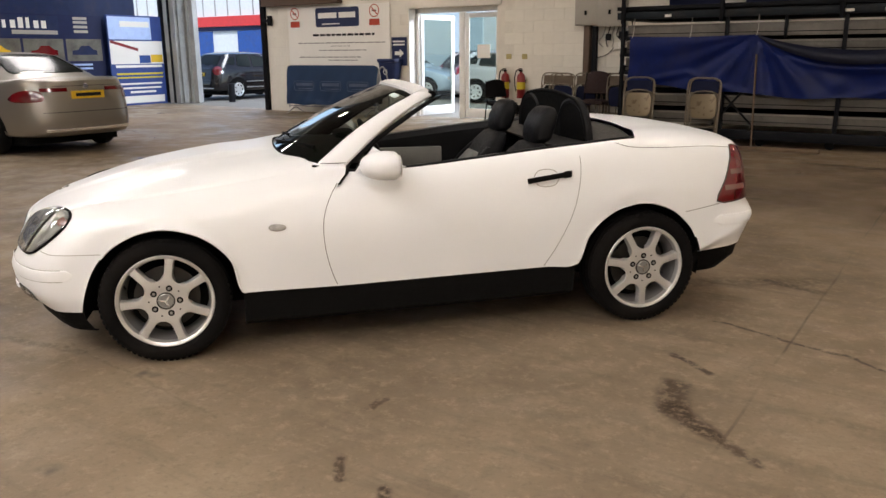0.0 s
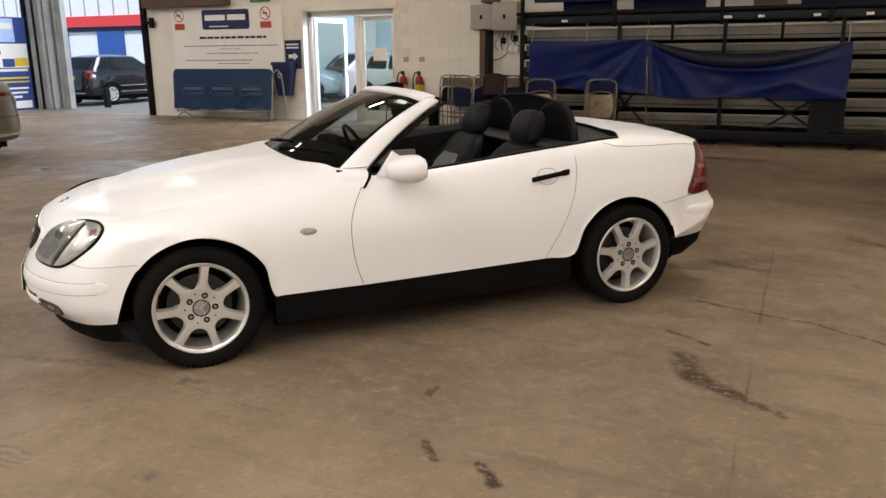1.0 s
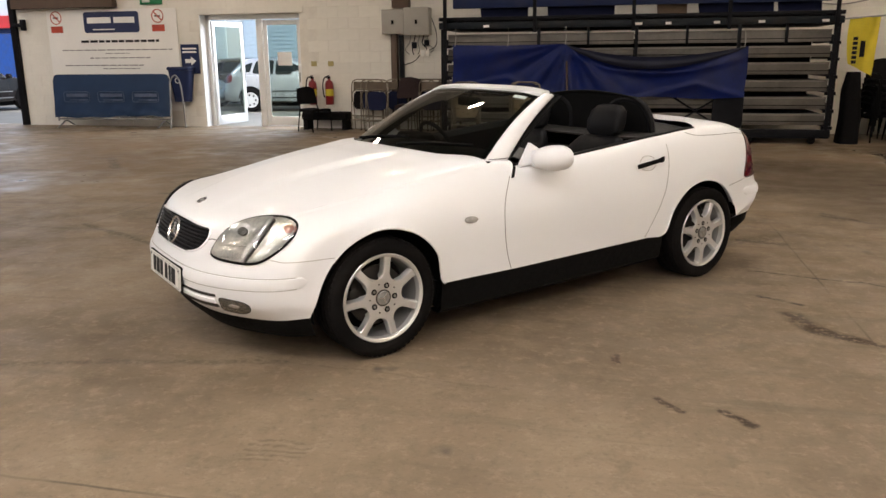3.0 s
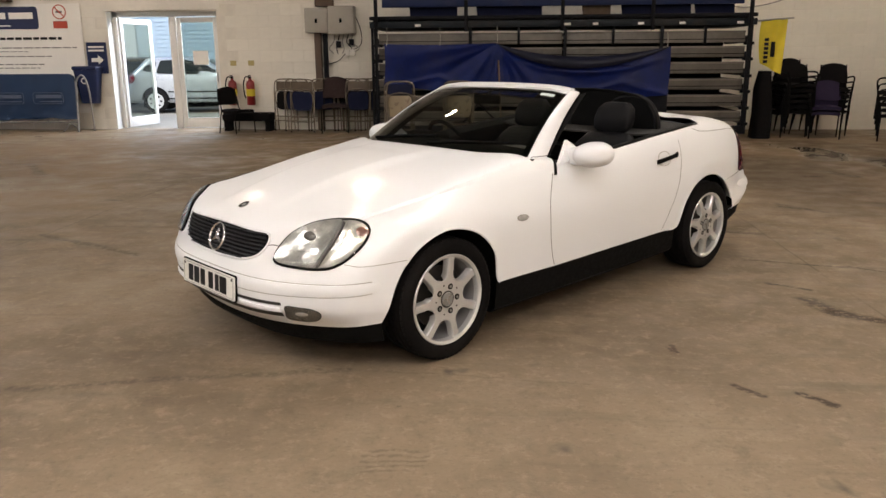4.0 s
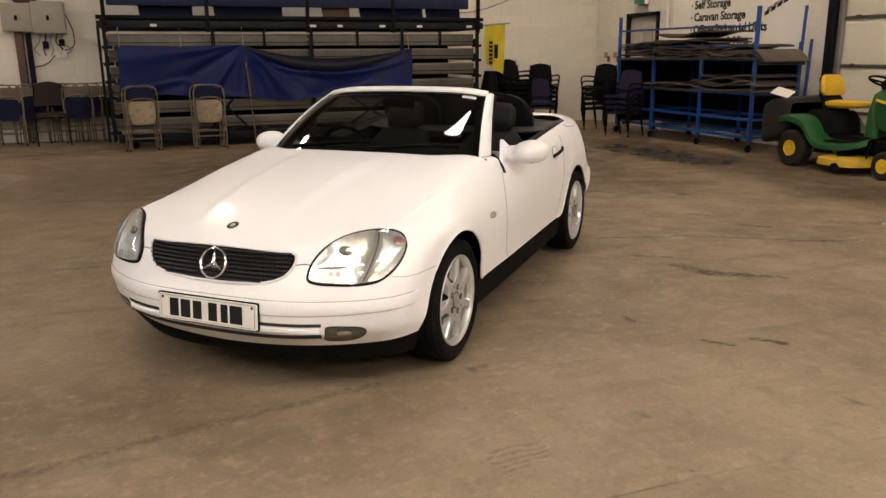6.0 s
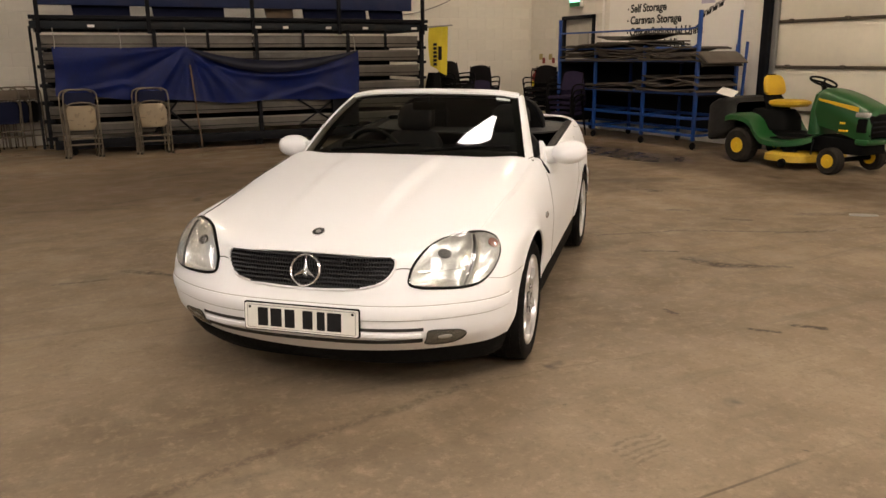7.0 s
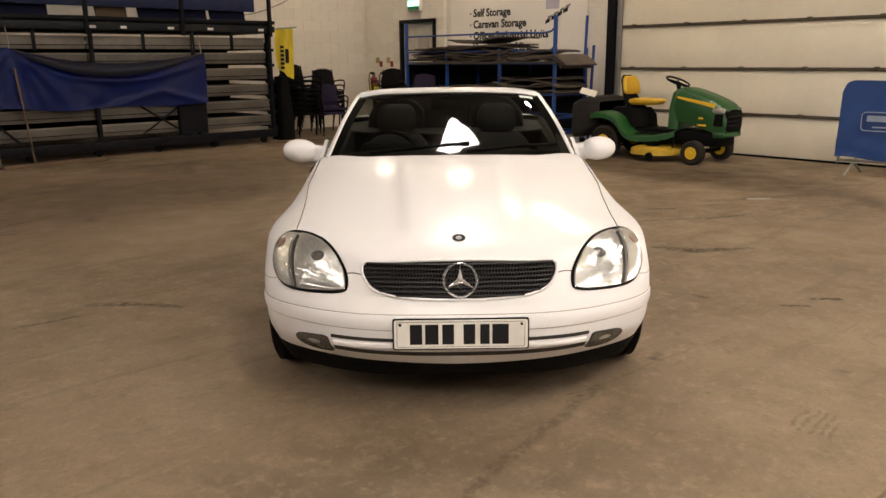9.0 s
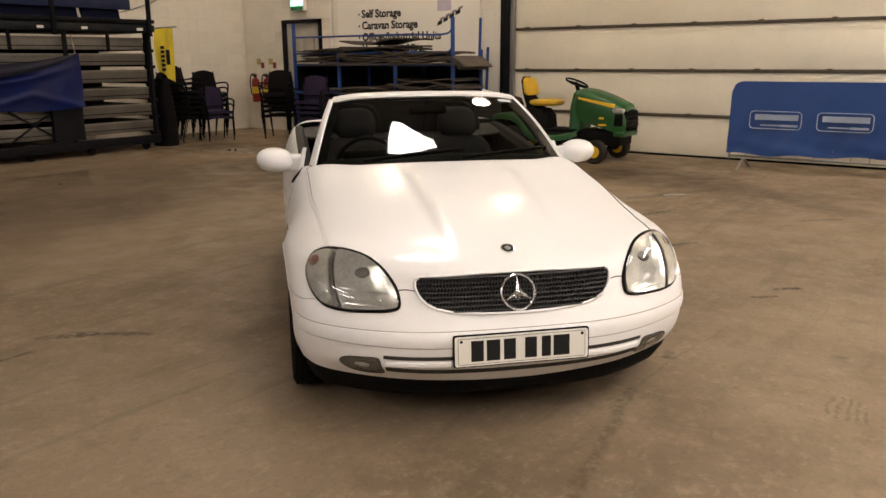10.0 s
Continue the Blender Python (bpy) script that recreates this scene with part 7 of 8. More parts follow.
for s in (-1, 1):
    n_ = 12
    st = []
    for k in range(n_ + 1):
        f = k / n_
        y, z = 5.74 - 0.56 * f, 0.895 - 0.105 * f
        st.append([(s * (0.262 - 0.004 * f), y, z + 0.014 + 0.018 * f), (s * (0.264 - 0.002 * f), y, z - 0.012 - 0.012 * f)])
    part("stripe", thicken(sheet(st), 0.005), M_YELLOW, hood, "yellow stripe")
    part("headlamp", box(s * 0.15, s * 0.262, 5.05, 5.22, 0.70, 0.765, 0.02), M_REFL, hood, "clear headlamp")
    part("side_vent", box(s * 0.20, s * 0.258, 5.06, 5.19, 0.52, 0.69, 0.015), M_BLACK, hood)
    part("badge", box(s * 0.252, s * 0.266, 5.34, 5.41, 0.61, 0.635), M_YELLOW, hood, smooth=False)
    part("badge", box(s * 0.246, s * 0.262, 5.30, 5.42, 0.52, 0.54), M_YELLOW, hood, smooth=False)
part("nose_grille", box(-0.22, 0.22, 5.015, 5.10, 0.46, 0.73, 0.03), M_BLACK, hood, "black nose grille")
for z in (0.52, 0.58, 0.64):
    part("grille_bar", box(-0.20, 0.20, 5.005, 5.02, z, z + 0.018), M_DARKSTEEL, hood, smooth=False)
part("front_bumper", box(-0.25, 0.25, 5.03, 5.2, 0.37, 0.44, 0.02), M_GREEN, mower)
part("dash", rounded_block([((0, 5.82, 0.45), 0.24, 0.10), ((0, 5.82, 0.75), 0.22, 0.10), ((0, 5.80, 0.95), 0.18, 0.09), ((0, 5.79, 1.0), 0.12, 0.06)]), M_GREEN, mower)
wm2 = Matrix.Translation((0, 5.90, 1.10)) @ pose(0, 0, 0, 22)
st_ = part("steering_wheel", lathe([(0.165 + 0.014 * math.cos(a), 0.014 * math.sin(a)) for a in np.linspace(0, 2 * math.pi, 9)[:-1]], 28, m=wm2, closed=True), M_BLACK, mower, "black steering wheel")
for a in (30, 150, 270):
    part("spoke", rod(wm2 @ Vector((0, 0, -0.01)), wm2 @ Vector((0.16 * math.cos(radians(a)), 0.16 * math.sin(radians(a)), 0)), 0.013, n=6), M_BLACK, st_)
part("column", rod(wm2 @ Vector((0, 0, -0.01)), (0, 5.85, 0.92), 0.03), M_BLACK, st_)
# footplate and mudguards
for s in (-1, 1):
    rows = []
    for y, z, w0, w1 in ((7.05, 0.62, 0.22, 0.47), (6.95, 0.645, 0.22, 0.49), (6.75, 0.64, 0.22, 0.50), (6.60, 0.58, 0.22, 0.50), (6.46, 0.42, 0.20, 0.50), (6.34, 0.36, 0.18, 0.50), (6.05, 0.355, 0.16, 0.49), (5.78, 0.40, 0.16, 0.44), (5.70, 0.44, 0.16, 0.36)):
        rows.append([(s * w0, y, z + 0.02), (s * (w1 - 0.05), y, z + 0.012), (s * w1, y, z - 0.01), (s * (w1 + 0.004), y, z - 0.075)])
    rows = [[tuple(p) for p in r] for r in zip(*[curve([r[k] for r in rows], 4) for k in range(4)])]
    part("mudguard", thicken(sheet(rows), 0.008), M_GREEN, mower, "green mudguard and footrest")
    part("foot_mat", box(s * 0.20, s * 0.42, 5.85, 6.30, 0.372, 0.385), M_RUBBER, mower, smooth=False)
part("chassis", box(-0.22, 0.22, 5.10, 7.05, 0.24, 0.44, 0.02), M_BLACK, mower)
part("engine_cover", rounded_block([((0, 6.62, 0.45), 0.24, 0.36), ((0, 6.62, 0.62), 0.23, 0.34), ((0, 6.62, 0.72), 0.18, 0.26)]), M_BLACK, mower)
part("axle", rod((-0.40, 5.38, 0.165), (0.40, 5.38, 0.165), 0.03), M_BLACK, mower)
M_SEATVINYL = mat("mustard_vinyl", (0.58, 0.36, 0.018), 0.5, var=0.12, scale=5, dirt=0.25, bump=0.001, bscale=120)
seat_ = part("seat", rounded_block([((0, 6.38, 0.765), 0.19, 0.20), ((0, 6.38, 0.80), 0.225, 0.235), ((0, 6.38, 0.835), 0.22, 0.23), ((0, 6.38, 0.855), 0.16, 0.17)]), M_SEATVINYL, mower, "yellow vinyl seat")
part("backrest", rounded_block([((0, 6.64, 0.91), 0.15, 0.035), ((0, 6.645, 0.95), 0.19, 0.05), ((0, 6.67, 1.07), 0.185, 0.05), ((0, 6.69, 1.14), 0.155, 0.04), ((0, 6.695, 1.17), 0.11, 0.02)]), M_SEATVINYL, seat_)
part("seat_pan", rounded_block([((0, 6.56, 0.72), 0.17, 0.10), ((0, 6.68, 0.90), 0.15, 0.05), ((0, 6.735, 1.12), 0.15, 0.03), ((0, 6.74, 1.185), 0.09, 0.02)]), M_BLACK, seat_)
# cutting deck
part("cutting_deck", rounded_block([((-0.02, 6.04, 0.10), 0.55, 0.34), ((-0.02, 6.04, 0.18), 0.54, 0.33), ((-0.02, 6.04, 0.215), 0.46, 0.27)]), M_DECK, mower, "dirty yellow cutting deck")
part("deck_pulley", lathe([(0.09, 0.21), (0.09, 0.27), (0.03, 0.30)], 18, m=pose(-0.36, 6.02, 0)), M_BLACK, mower)
part("deck_wheel", lathe([(0.05, -0.02), (0.055, 0.02)], 14, m=pose(-0.58, 5.95, 0.09, 0, 90)), M_BLACK, mower)
for y in (5.75, 6.3):
    part("deck_link", rod((-0.30, y, 0.20), (-0.26, y, 0.40), 0.012, n=6), M_DARKSTEEL, mower)
# grass bag
rows = []
for y, zt, zb, w in ((6.98, 0.80, 0.46, 0.34), (7.03, 0.86, 0.40, 0.38), (7.15, 0.88, 0.34, 0.39), (7.32, 0.84, 0.28, 0.40), (7.44, 0.78, 0.24, 0.38), (7.48, 0.72, 0.28, 0.34)):
    rows.append([(w * np.sign(math.cos(a)) * abs(math.cos(a)) ** 0.22, y, (zt + zb) / 2 + (zt - zb) / 2 * np.sign(math.sin(a)) * abs(math.sin(a)) ** 0.22) for a in np.linspace(0, 2 * math.pi, 49)])
bm = sheet(rows)
bmesh.ops.remove_doubles(bm, verts=bm.verts, dist=1e-5)
bmesh.ops.holes_fill(bm, edges=bm.edges, sides=0)
part("grass_bag", bm, mat("black_woven_bag", (0.013, 0.012, 0.011), 0.85, var=0.2, bump=0.002, bscale=120), mower, "black grass collector bag")
tagged(part("paper_sheet", box(-0.17, 0.17, -0.12, 0.12, 0, 0.004), M_WHITE, m=pose(3.88, 7.26, 0.925, 16, -12, 30), smooth=False), "white sheet of paper lying on the grass bag", "paper")


# ---- other cars: one builder for plain parked cars ----
M_CARGLASS = mat("dark_car_glass", (0.014, 0.017, 0.017), 0.15, var=0.02, spec=0.06)


def facet(outline):
    """A straight-sided outline with small rounded corners."""
    out = []
    for k, p in enumerate(outline):
        p, q, r = np.array(outline[k - 1]), np.array(p), np.array(outline[(k + 1) % len(outline)])
        a, b = q + (p - q) * min(0.05 / np.linalg.norm(p - q), 0.4), q + (r - q) * min(0.05 / np.linalg.norm(r - q), 0.4)
        out += [a, q * 0.5 + (a + b) * 0.25, b, b + (r - q) * 0.3 * (np.linalg.norm(r - q) > 0.2)] if np.linalg.norm(r - q) > 0.2 else [a, q * 0.5 + (a + b) * 0.25, b]
    return out


def oval(x0, x1, w, n, count=64):
    """A rounded-rectangle ring in plan between x0 and x1, w to each side."""
    out = []
    for k in range(count + 1):
        a = 2 * math.pi * k / count
        ca, sa = math.cos(a), math.sin(a)
        out.append(((x0 + x1) / 2 + (x1 - x0) / 2 * math.copysign(abs(ca) ** (2 / n), ca), w * math.copysign(abs(sa) ** (2 / n), sa)))
    return out


def parked_car(m, label, paint, length, width, top, ends, belt, cabin, roof, side_windows, screens, lamps, plate_mat, plate_z, strips):
    """top: (x, z) of bonnet, waist and boot; ends: (z, rear x, front x, share of width); cabin: foot and roof rings (rear x, front x, share of width)."""
    c = thing("parked_car", m, label, "car", "other parked cars")
    hl, hw = length / 2, width / 2
    tx, tz = [p[0] for p in top[::-1]], [p[1] for p in top[::-1]]

    def lid(x):
        return float(np.interp(x, tx, tz))
    rows = []
    for z, x0, x1, f in curve(ends, 3):
        rows.append([(x, y, min(z, lid(x) - 0.03)) for x, y in oval(x0, x1, hw * f, 5)])
    z, x0, x1, f = ends[-1]
    for k in (0.985, 0.95, 0.85, 0.65, 0.4, 0.2, 0.02):
        mid = (x0 + x1) / 2
        rows.append([(mid + (x - mid) * (k * 0.35 + 0.65 if k > 0.8 else k), y * k, lid(mid + (x - mid) * k) - 0.03 + 0.045 * (1 - k ** 4)) for x, y in oval(x0, x1, hw * f, 5)])
    bm = sheet(rows)
    (b0, b1, bf), (r0, r1, rf) = cabin
    rows = []
    for f in np.linspace(0, 1, 9):
        g = f ** 1.15
        ring = oval(b0 + (r0 - b0) * f, b1 + (r1 - b1) * f, hw * (bf + (rf - bf) * g), 5.5)
        rows.append([(x, y, (lid(x) - 0.03) * (1 - f) + (roof - 0.07) * f) for x, y in ring])
    for k in (0.96, 0.88, 0.7, 0.45, 0.2, 0.02):
        mid = (r0 + r1) / 2
        rows.append([(mid + (x - mid) * k, y * k, roof - 0.07 + 0.07 * (1 - k ** 3)) for x, y in oval(r0, r1, hw * rf, 5.5)])
    sheet(rows, bm)
    bmesh.ops.remove_doubles(bm, verts=bm.verts, dist=1e-4)
    bmesh.ops.recalc_face_normals(bm, faces=bm.faces)
    bmesh.ops.triangulate(bm, faces=bm.faces)
    bm.verts.index_update()
    bm.normal_update()
    shell = BVHTree.FromBMesh(bm)
    body = part("body", bm, paint, c)

    def caster(d, origin):
        d = Vector(d).normalized()

        def cast(u, v):
            hit = shell.ray_cast(Vector(origin(u, v)) - d * 4, d)
            if hit[0] is None:
                hit = shell.find_nearest(Vector(origin(u, v)) - d * (hl if abs(d.x) > 0.5 else hw))
            n = hit[1]
            return hit[0], n if n.dot(d) < 0 else -n
        return cast
    behind, ahead = caster((1, 0, 0), lambda y, z: (0, y, z)), caster((-1, 0, 0), lambda y, z: (0, y, z))
    for k, outline in enumerate(screens):
        o = facet(outline + [(-y, z) for y, z in outline[::-1]])
        part("rear_window" if k == 0 else "windscreen", patch(o, behind if k == 0 else ahead, 0.004, 5), M_CARGLASS, c, "dark tinted glass")
        part("seal", rim_line(o, behind if k == 0 else ahead, 0.008, 0.003), M_BLACK, c)
    for s in (1, -1):
        flank = caster((0, -s, 0), lambda x, z: (x, 0, z))
        for outline in side_windows:
            o = facet(outline)
            part("side_window", patch(o, flank, 0.004, 4), M_CARGLASS, c, "dark tinted glass")
            part("seal", rim_line(o, flank, 0.008, 0.003), M_BLACK, c)
        for x in (0.62, -0.42):
            part("door_gap", ribbon([flank(x - 0.10 * abs(z - 0.6), z) for z in np.linspace(0.34, belt - 0.05, 12)], 0.008), M_SEAM, c)
        for z, ma in strips:
            part("side_strip", ribbon([flank(x, z) for x in np.linspace(-hl * 0.40, hl * 0.38, 16)], 0.028, 0.012), ma, c)
        part("handle", ribbon([flank(x, belt - 0.10) for x in np.linspace(-0.32, -0.14, 6)], 0.026, 0.022), paint, c)
        for x in (hl * 0.60, -hl * 0.57):
            ring = [(x + 0.365 * math.cos(a), 0.335 + 0.365 * math.sin(a)) for a in np.linspace(-0.32, math.pi + 0.32, 22)]
            part("wheel_well", patch(ring, flank, 0.004, 4), M_BLACK, c)
            w_ = part("wheel", lathe([(0.20, 0.10), (0.25, 0.115), (0.30, 0.10), (0.315, 0.07), (0.315, -0.05), (0.20, -0.06)], 32, m=pose(x, s * (hw - 0.10), 0.315, -90 * s)), M_RUBBER, c)
            part("rim", lathe([(0.215, 0.108), (0.205, 0.122), (0.185, 0.112), (0.07, 0.118), (0.004, 0.121)], 24, m=pose(x, s * (hw - 0.10), 0.315, -90 * s)), M_ALLOY, w_)
            for k in range(7):
                an = 2 * math.pi * k / 7
                part("dark_gap", lathe([(0.028, 0.112), (0.028, 0.121), (0.004, 0.121)], 8, m=pose(x, s * (hw - 0.10), 0.315, -90 * s) @ pose(0.14 * math.cos(an), 0.14 * math.sin(an), 0)), M_BLACK, w_)
        part("mirror", rounded_block([((0.62, s * (hw + 0.05), belt - 0.02), 0.05, 0.08), ((0.62, s * (hw + 0.05), belt + 0.05), 0.06, 0.10), ((0.62, s * (hw + 0.05), belt + 0.11), 0.04, 0.07)]), paint, c)
        corner = caster((0.72, -s * 0.69, 0), lambda u, z, s=s: (-hl + 0.69 * u, s * (hw + 0.72 * u), z))
        part("tail_lamp", patch(curve([(u, z) for u, z in lamps], 3, closed=True), corner, 0.008, 4, 0.006), M_RED, c, "red tail lamp")
        part("head_lamp", patch(curve([(s * y, z) for y, z in ((hw * 0.42, 0.60), (hw * 0.55, 0.68), (hw * 0.76, 0.70), (hw * 0.78, 0.62), (hw * 0.6, 0.58))], 3, closed=True), ahead, 0.006, 4), M_REFL, c, "clear head lamp")
    h, n = behind(0.02, plate_z)
    x = h[0]
    part("number_plate", box(x - 0.03, x - 0.008, -0.26, 0.26, plate_z - 0.055, plate_z + 0.055), plate_mat, c, smooth=False)
    part("plate_bar", box(x - 0.034, x - 0.0305, -0.20, 0.20, plate_z - 0.025, plate_z + 0.025), M_INK, c, smooth=False)
    part("bumper_gap", ribbon([behind(y, 0.62) for y in np.linspace(-hw * 0.72, hw * 0.72, 16)], 0.008, 0.005), M_SEAM, c)
    part("bumper_trim", ribbon([behind(y, 0.37) for y in np.linspace(-hw * 0.70, hw * 0.70, 16)], 0.040, 0.022), M_CHROME, c, "bright strip on the bumper")
    part("under", box(-hl + 0.5, hl - 0.5, -hw * 0.80, hw * 0.80, 0.14, 0.27), M_BLACK, c, smooth=False)
    return c, behind


SALOON = [(2.48, 0.66), (2.3, 0.74), (1.5, 0.92), (0.98, 1.01), (-1.7, 1.09), (-2.1, 1.12), (-2.42, 1.09), (-2.55, 1.04)]
SALOON_ENDS = [(0.27, -2.40, 2.38, 0.94), (0.31, -2.49, 2.45, 0.975), (0.46, -2.53, 2.48, 0.995), (0.66, -2.51, 2.46, 1.0), (0.86, -2.47, 2.42, 0.99), (0.98, -2.44, 2.40, 0.965), (1.10, -2.40, 2.38, 0.93)]
saloon, tail = parked_car(pose(-13.22, 6.52, 0, 0, 0, 182), "silver saloon car parked with its tail to the open floor", M_SILVER, 5.0, 1.88, SALOON, SALOON_ENDS, 1.02, ((-1.85, 1.0, 0.90), (-1.0, 0.22, 0.68)), 1.47,
                          [[(0.55, 1.06), (0.05, 1.30), (-0.42, 1.37), (-0.44, 1.06)], [(-0.50, 1.06), (-0.48, 1.37), (-0.95, 1.34), (-1.42, 1.13), (-1.40, 1.07)]],
                          [[(0.60, 1.155), (0.50, 1.40), (0.20, 1.425)], [(0.64, 1.06), (0.50, 1.37), (0.2, 1.40)]],
                          [(-0.16, 0.80), (-0.12, 0.90), (0.05, 0.935), (0.24, 0.90), (0.36, 0.81), (0.30, 0.775), (0.05, 0.765)], M_YELLOW, 0.86, [(0.40, M_STEEL)])
for y0, y1 in ((-0.66, -0.30), (0.30, 0.66)):
    part("red_strip", ribbon([tail(y, 0.935) for y in np.linspace(y0, y1, 8)], 0.055, 0.006), M_RED, saloon, "red strip across the boot lid")
part("boot_gap", ribbon([tail(y, 0.985) for y in np.linspace(-0.68, 0.68, 14)], 0.007), M_SEAM, saloon)
part("tail_badge", lathe([(0.045, 0), (0.04, 0.008), (0.004, 0.010)], 20, m=Matrix.Translation(tail(0, 0.97)[0]) @ pose(0, 0, 0, 0, -90)), M_CHROME, saloon, "round tail badge")
HATCH = [(1.98, 0.62), (1.8, 0.76), (1.25, 0.93), (0.92, 0.99), (-1.6, 1.03), (-2.0, 1.0)]
HATCH_ENDS = [(0.27, -1.92, 1.90, 0.94), (0.31, -1.98, 1.96, 0.975), (0.46, -2.02, 1.99, 0.995), (0.64, -1.99, 1.97, 1.0), (0.84, -1.95, 1.93, 0.99), (0.95, -1.93, 1.90, 0.97), (1.05, -1.90, 1.88, 0.94)]


def hatchback(m, label, paint, strip):
    parked_car(m, label, paint, 4.0, 1.72, HATCH, HATCH_ENDS, 0.97, ((-1.88, 0.95, 0.92), (-1.42, 0.22, 0.72)), 1.49,
               [[(0.62, 1.02), (0.10, 1.30), (-0.40, 1.40), (-0.42, 1.02)], [(-0.50, 1.02), (-0.48, 1.40), (-0.98, 1.37), (-1.08, 1.05)], [(-1.16, 1.08), (-1.08, 1.35), (-1.34, 1.25), (-1.46, 1.12)]],
               [[(0.58, 1.08), (0.50, 1.34), (0.2, 1.38)], [(0.62, 1.04), (0.48, 1.36), (0.2, 1.40)]],
               [(-0.10, 0.80), (-0.14, 0.95), (-0.02, 1.04), (0.12, 1.00), (0.14, 0.84), (0.0, 0.78)], M_YELLOW, 0.80, [(0.56, strip), (0.38, strip)])


hatchback(pose(-20.62, 18.45, 0, 0, 0, 90), "black hatchback car outside the vehicle opening", M_BLACKCAR, M_STEEL)
hatchback(pose(-23.8, 21.5, 0, 0, 0, 90), "dark hatchback car parked in the yard", M_BLACKCAR, M_STEEL)
M_PALESILVER = mat("pale_silver_paint", (0.34, 0.35, 0.36), 0.3, 0.4, var=0.03, coat=1.0)
hatchback(pose(-11.05, 20.35, 0, 0, 0, 12), "pale silver hatchback car outside the glazed door", M_PALESILVER, M_BLACK)
hatchback(pose(-13.2, 22.6, 0, 0, 0, 12), "dark hatchback car beyond the glazed door", M_BLACKCAR, M_STEEL)
hatchback(pose(-15.6, 20.6, 0, 0, 0, 12), "pale blue hatchback car outside the glazed door", mat("pale_blue_paint", (0.30, 0.38, 0.46), 0.3, 0.3, coat=1.0), M_BLACK)

# ---- west side: advertising boards, steel column, bollard ----
ad = thing("advertising_board", pose(-20.33, 11.35, 0), "long navy advertising board with pictures of cars", "advertising board")
M_NAVYBOARD = mat("navy_board", (0.007, 0.012, 0.060), 0.45, spec=0.3)
M_PALEBLUE = mat("pale_blue_print", (0.42, 0.55, 0.85), 0.3)
M_PICTURE = mat("grey_green_picture", (0.12, 0.115, 0.095), 0.5, var=0.5, scale=3)
part("board", box(0, 0.05, -3.6, 1.72, 0.05, 2.46), M_NAVYBOARD, ad, smooth=False)
part("title_panel", box(0.05, 0.056, -2.6, 0.45, 1.90, 2.42), M_BLUE, ad, smooth=False)
for k in range(9):
    part("title_bar", box(0.056, 0.060, -1.62 + 0.20 * k, -1.62 + 0.20 * k + (0.13 if k % 3 else 0.09), 2.10, 2.36 if k in (1, 5, 6) else 2.29), M_WHITE, ad, smooth=False)
part("grey_bar", box(0.056, 0.060, -0.8, 0.40, 1.95, 2.05), M_GREYBOX, ad, smooth=False)
for z in (2.00, 2.12, 2.24, 2.34):
    part("text_bar", box(0.05, 0.056, 0.86, 1.26, z, z + 0.07), M_GREYBOX, ad, smooth=False)
for y0, y1, col in ((-1.9, -0.62, M_YELLOW), (-0.55, 0.52, M_RED), (0.60, 1.62, M_BLUE)):
    pic = part("picture", box(0.05, 0.056, y0, y1, 1.26, 1.84), M_PICTURE, ad, "printed picture of a car", smooth=False)
    part("printed_car", slab([(x * 0.36, z * 0.16) for x, z in ((-1, -0.6), (-1, 0.1), (-0.5, 0.25), (-0.25, 0.9), (0.4, 0.9), (0.7, 0.3), (1, 0.15), (1, -0.6))], 0.003, m=pose(0.056, (y0 + y1) / 2, 1.52, 90, 0, 90)), col, pic, smooth=False)
for z in (1.04, 1.14):
    part("text_bar", box(0.05, 0.056, 0.0, 1.3, z, z + 0.05), M_PALEBLUE, ad, smooth=False)
tall = thing("poster_stand", pose(-20.22, 13.95, 0, 0, 0, 4), "tall blue and white printed panel beside the column", "advertising board")
part("panel", box(0, 0.04, -0.86, 0.98, 0.0, 2.50), mat("royal_blue_print", (0.02, 0.05, 0.22), 0.45), tall, smooth=False)
part("pale_panel", box(0.04, 0.045, -0.84, 0.60, 1.84, 2.46), M_PALEBLUE, tall, smooth=False)
part("title_bar", box(0.045, 0.049, -0.45, 0.55, 2.18, 2.34), M_WHITE, tall, smooth=False)
part("picture", box(0.04, 0.045, -0.84, 0.96, 1.16, 1.80), M_WHITE, tall, "printed picture", smooth=False)
part("red_stripe", box(0.045, 0.049, -0.84, 0.10, -0.04, 0.04), M_REDPAINT, tall, smooth=False, m=pose(0, 0, 1.58, -14))
part("blue_shape", box(0.045, 0.049, 0.12, 0.50, 1.18, 1.40), M_BLUESTEEL, tall, smooth=False)
part("orange_shape", box(0.045, 0.049, 0.52, 0.94, 1.20, 1.42), M_YELLOW, tall, smooth=False)
for z, a, b, h in ((1.06, -0.7, 0.9, 0.07), (0.86, -0.7, 0.9, 0.05), (0.76, -0.7, 0.9, 0.04), (0.58, -0.68, 0.85, 0.05), (0.46, -0.68, 0.80, 0.05), (0.34, -0.3, 0.6, 0.06), (0.06, -0.82, 0.9, 0.20)):
    part("text_bar", box(0.04, 0.045, a, b, z, z + h), M_FLAG if 0.7 < z < 0.9 else M_WHITE, tall, smooth=False)
M_COLUMN = mat("grey_steel_column", (0.36, 0.365, 0.35), 0.5, 0.1, var=0.25, scale=2)
col = thing("steel_column", pose(-19.9, 15.05, 0), "grey steel column and sheeting at the vehicle opening", "column", kind="structure")
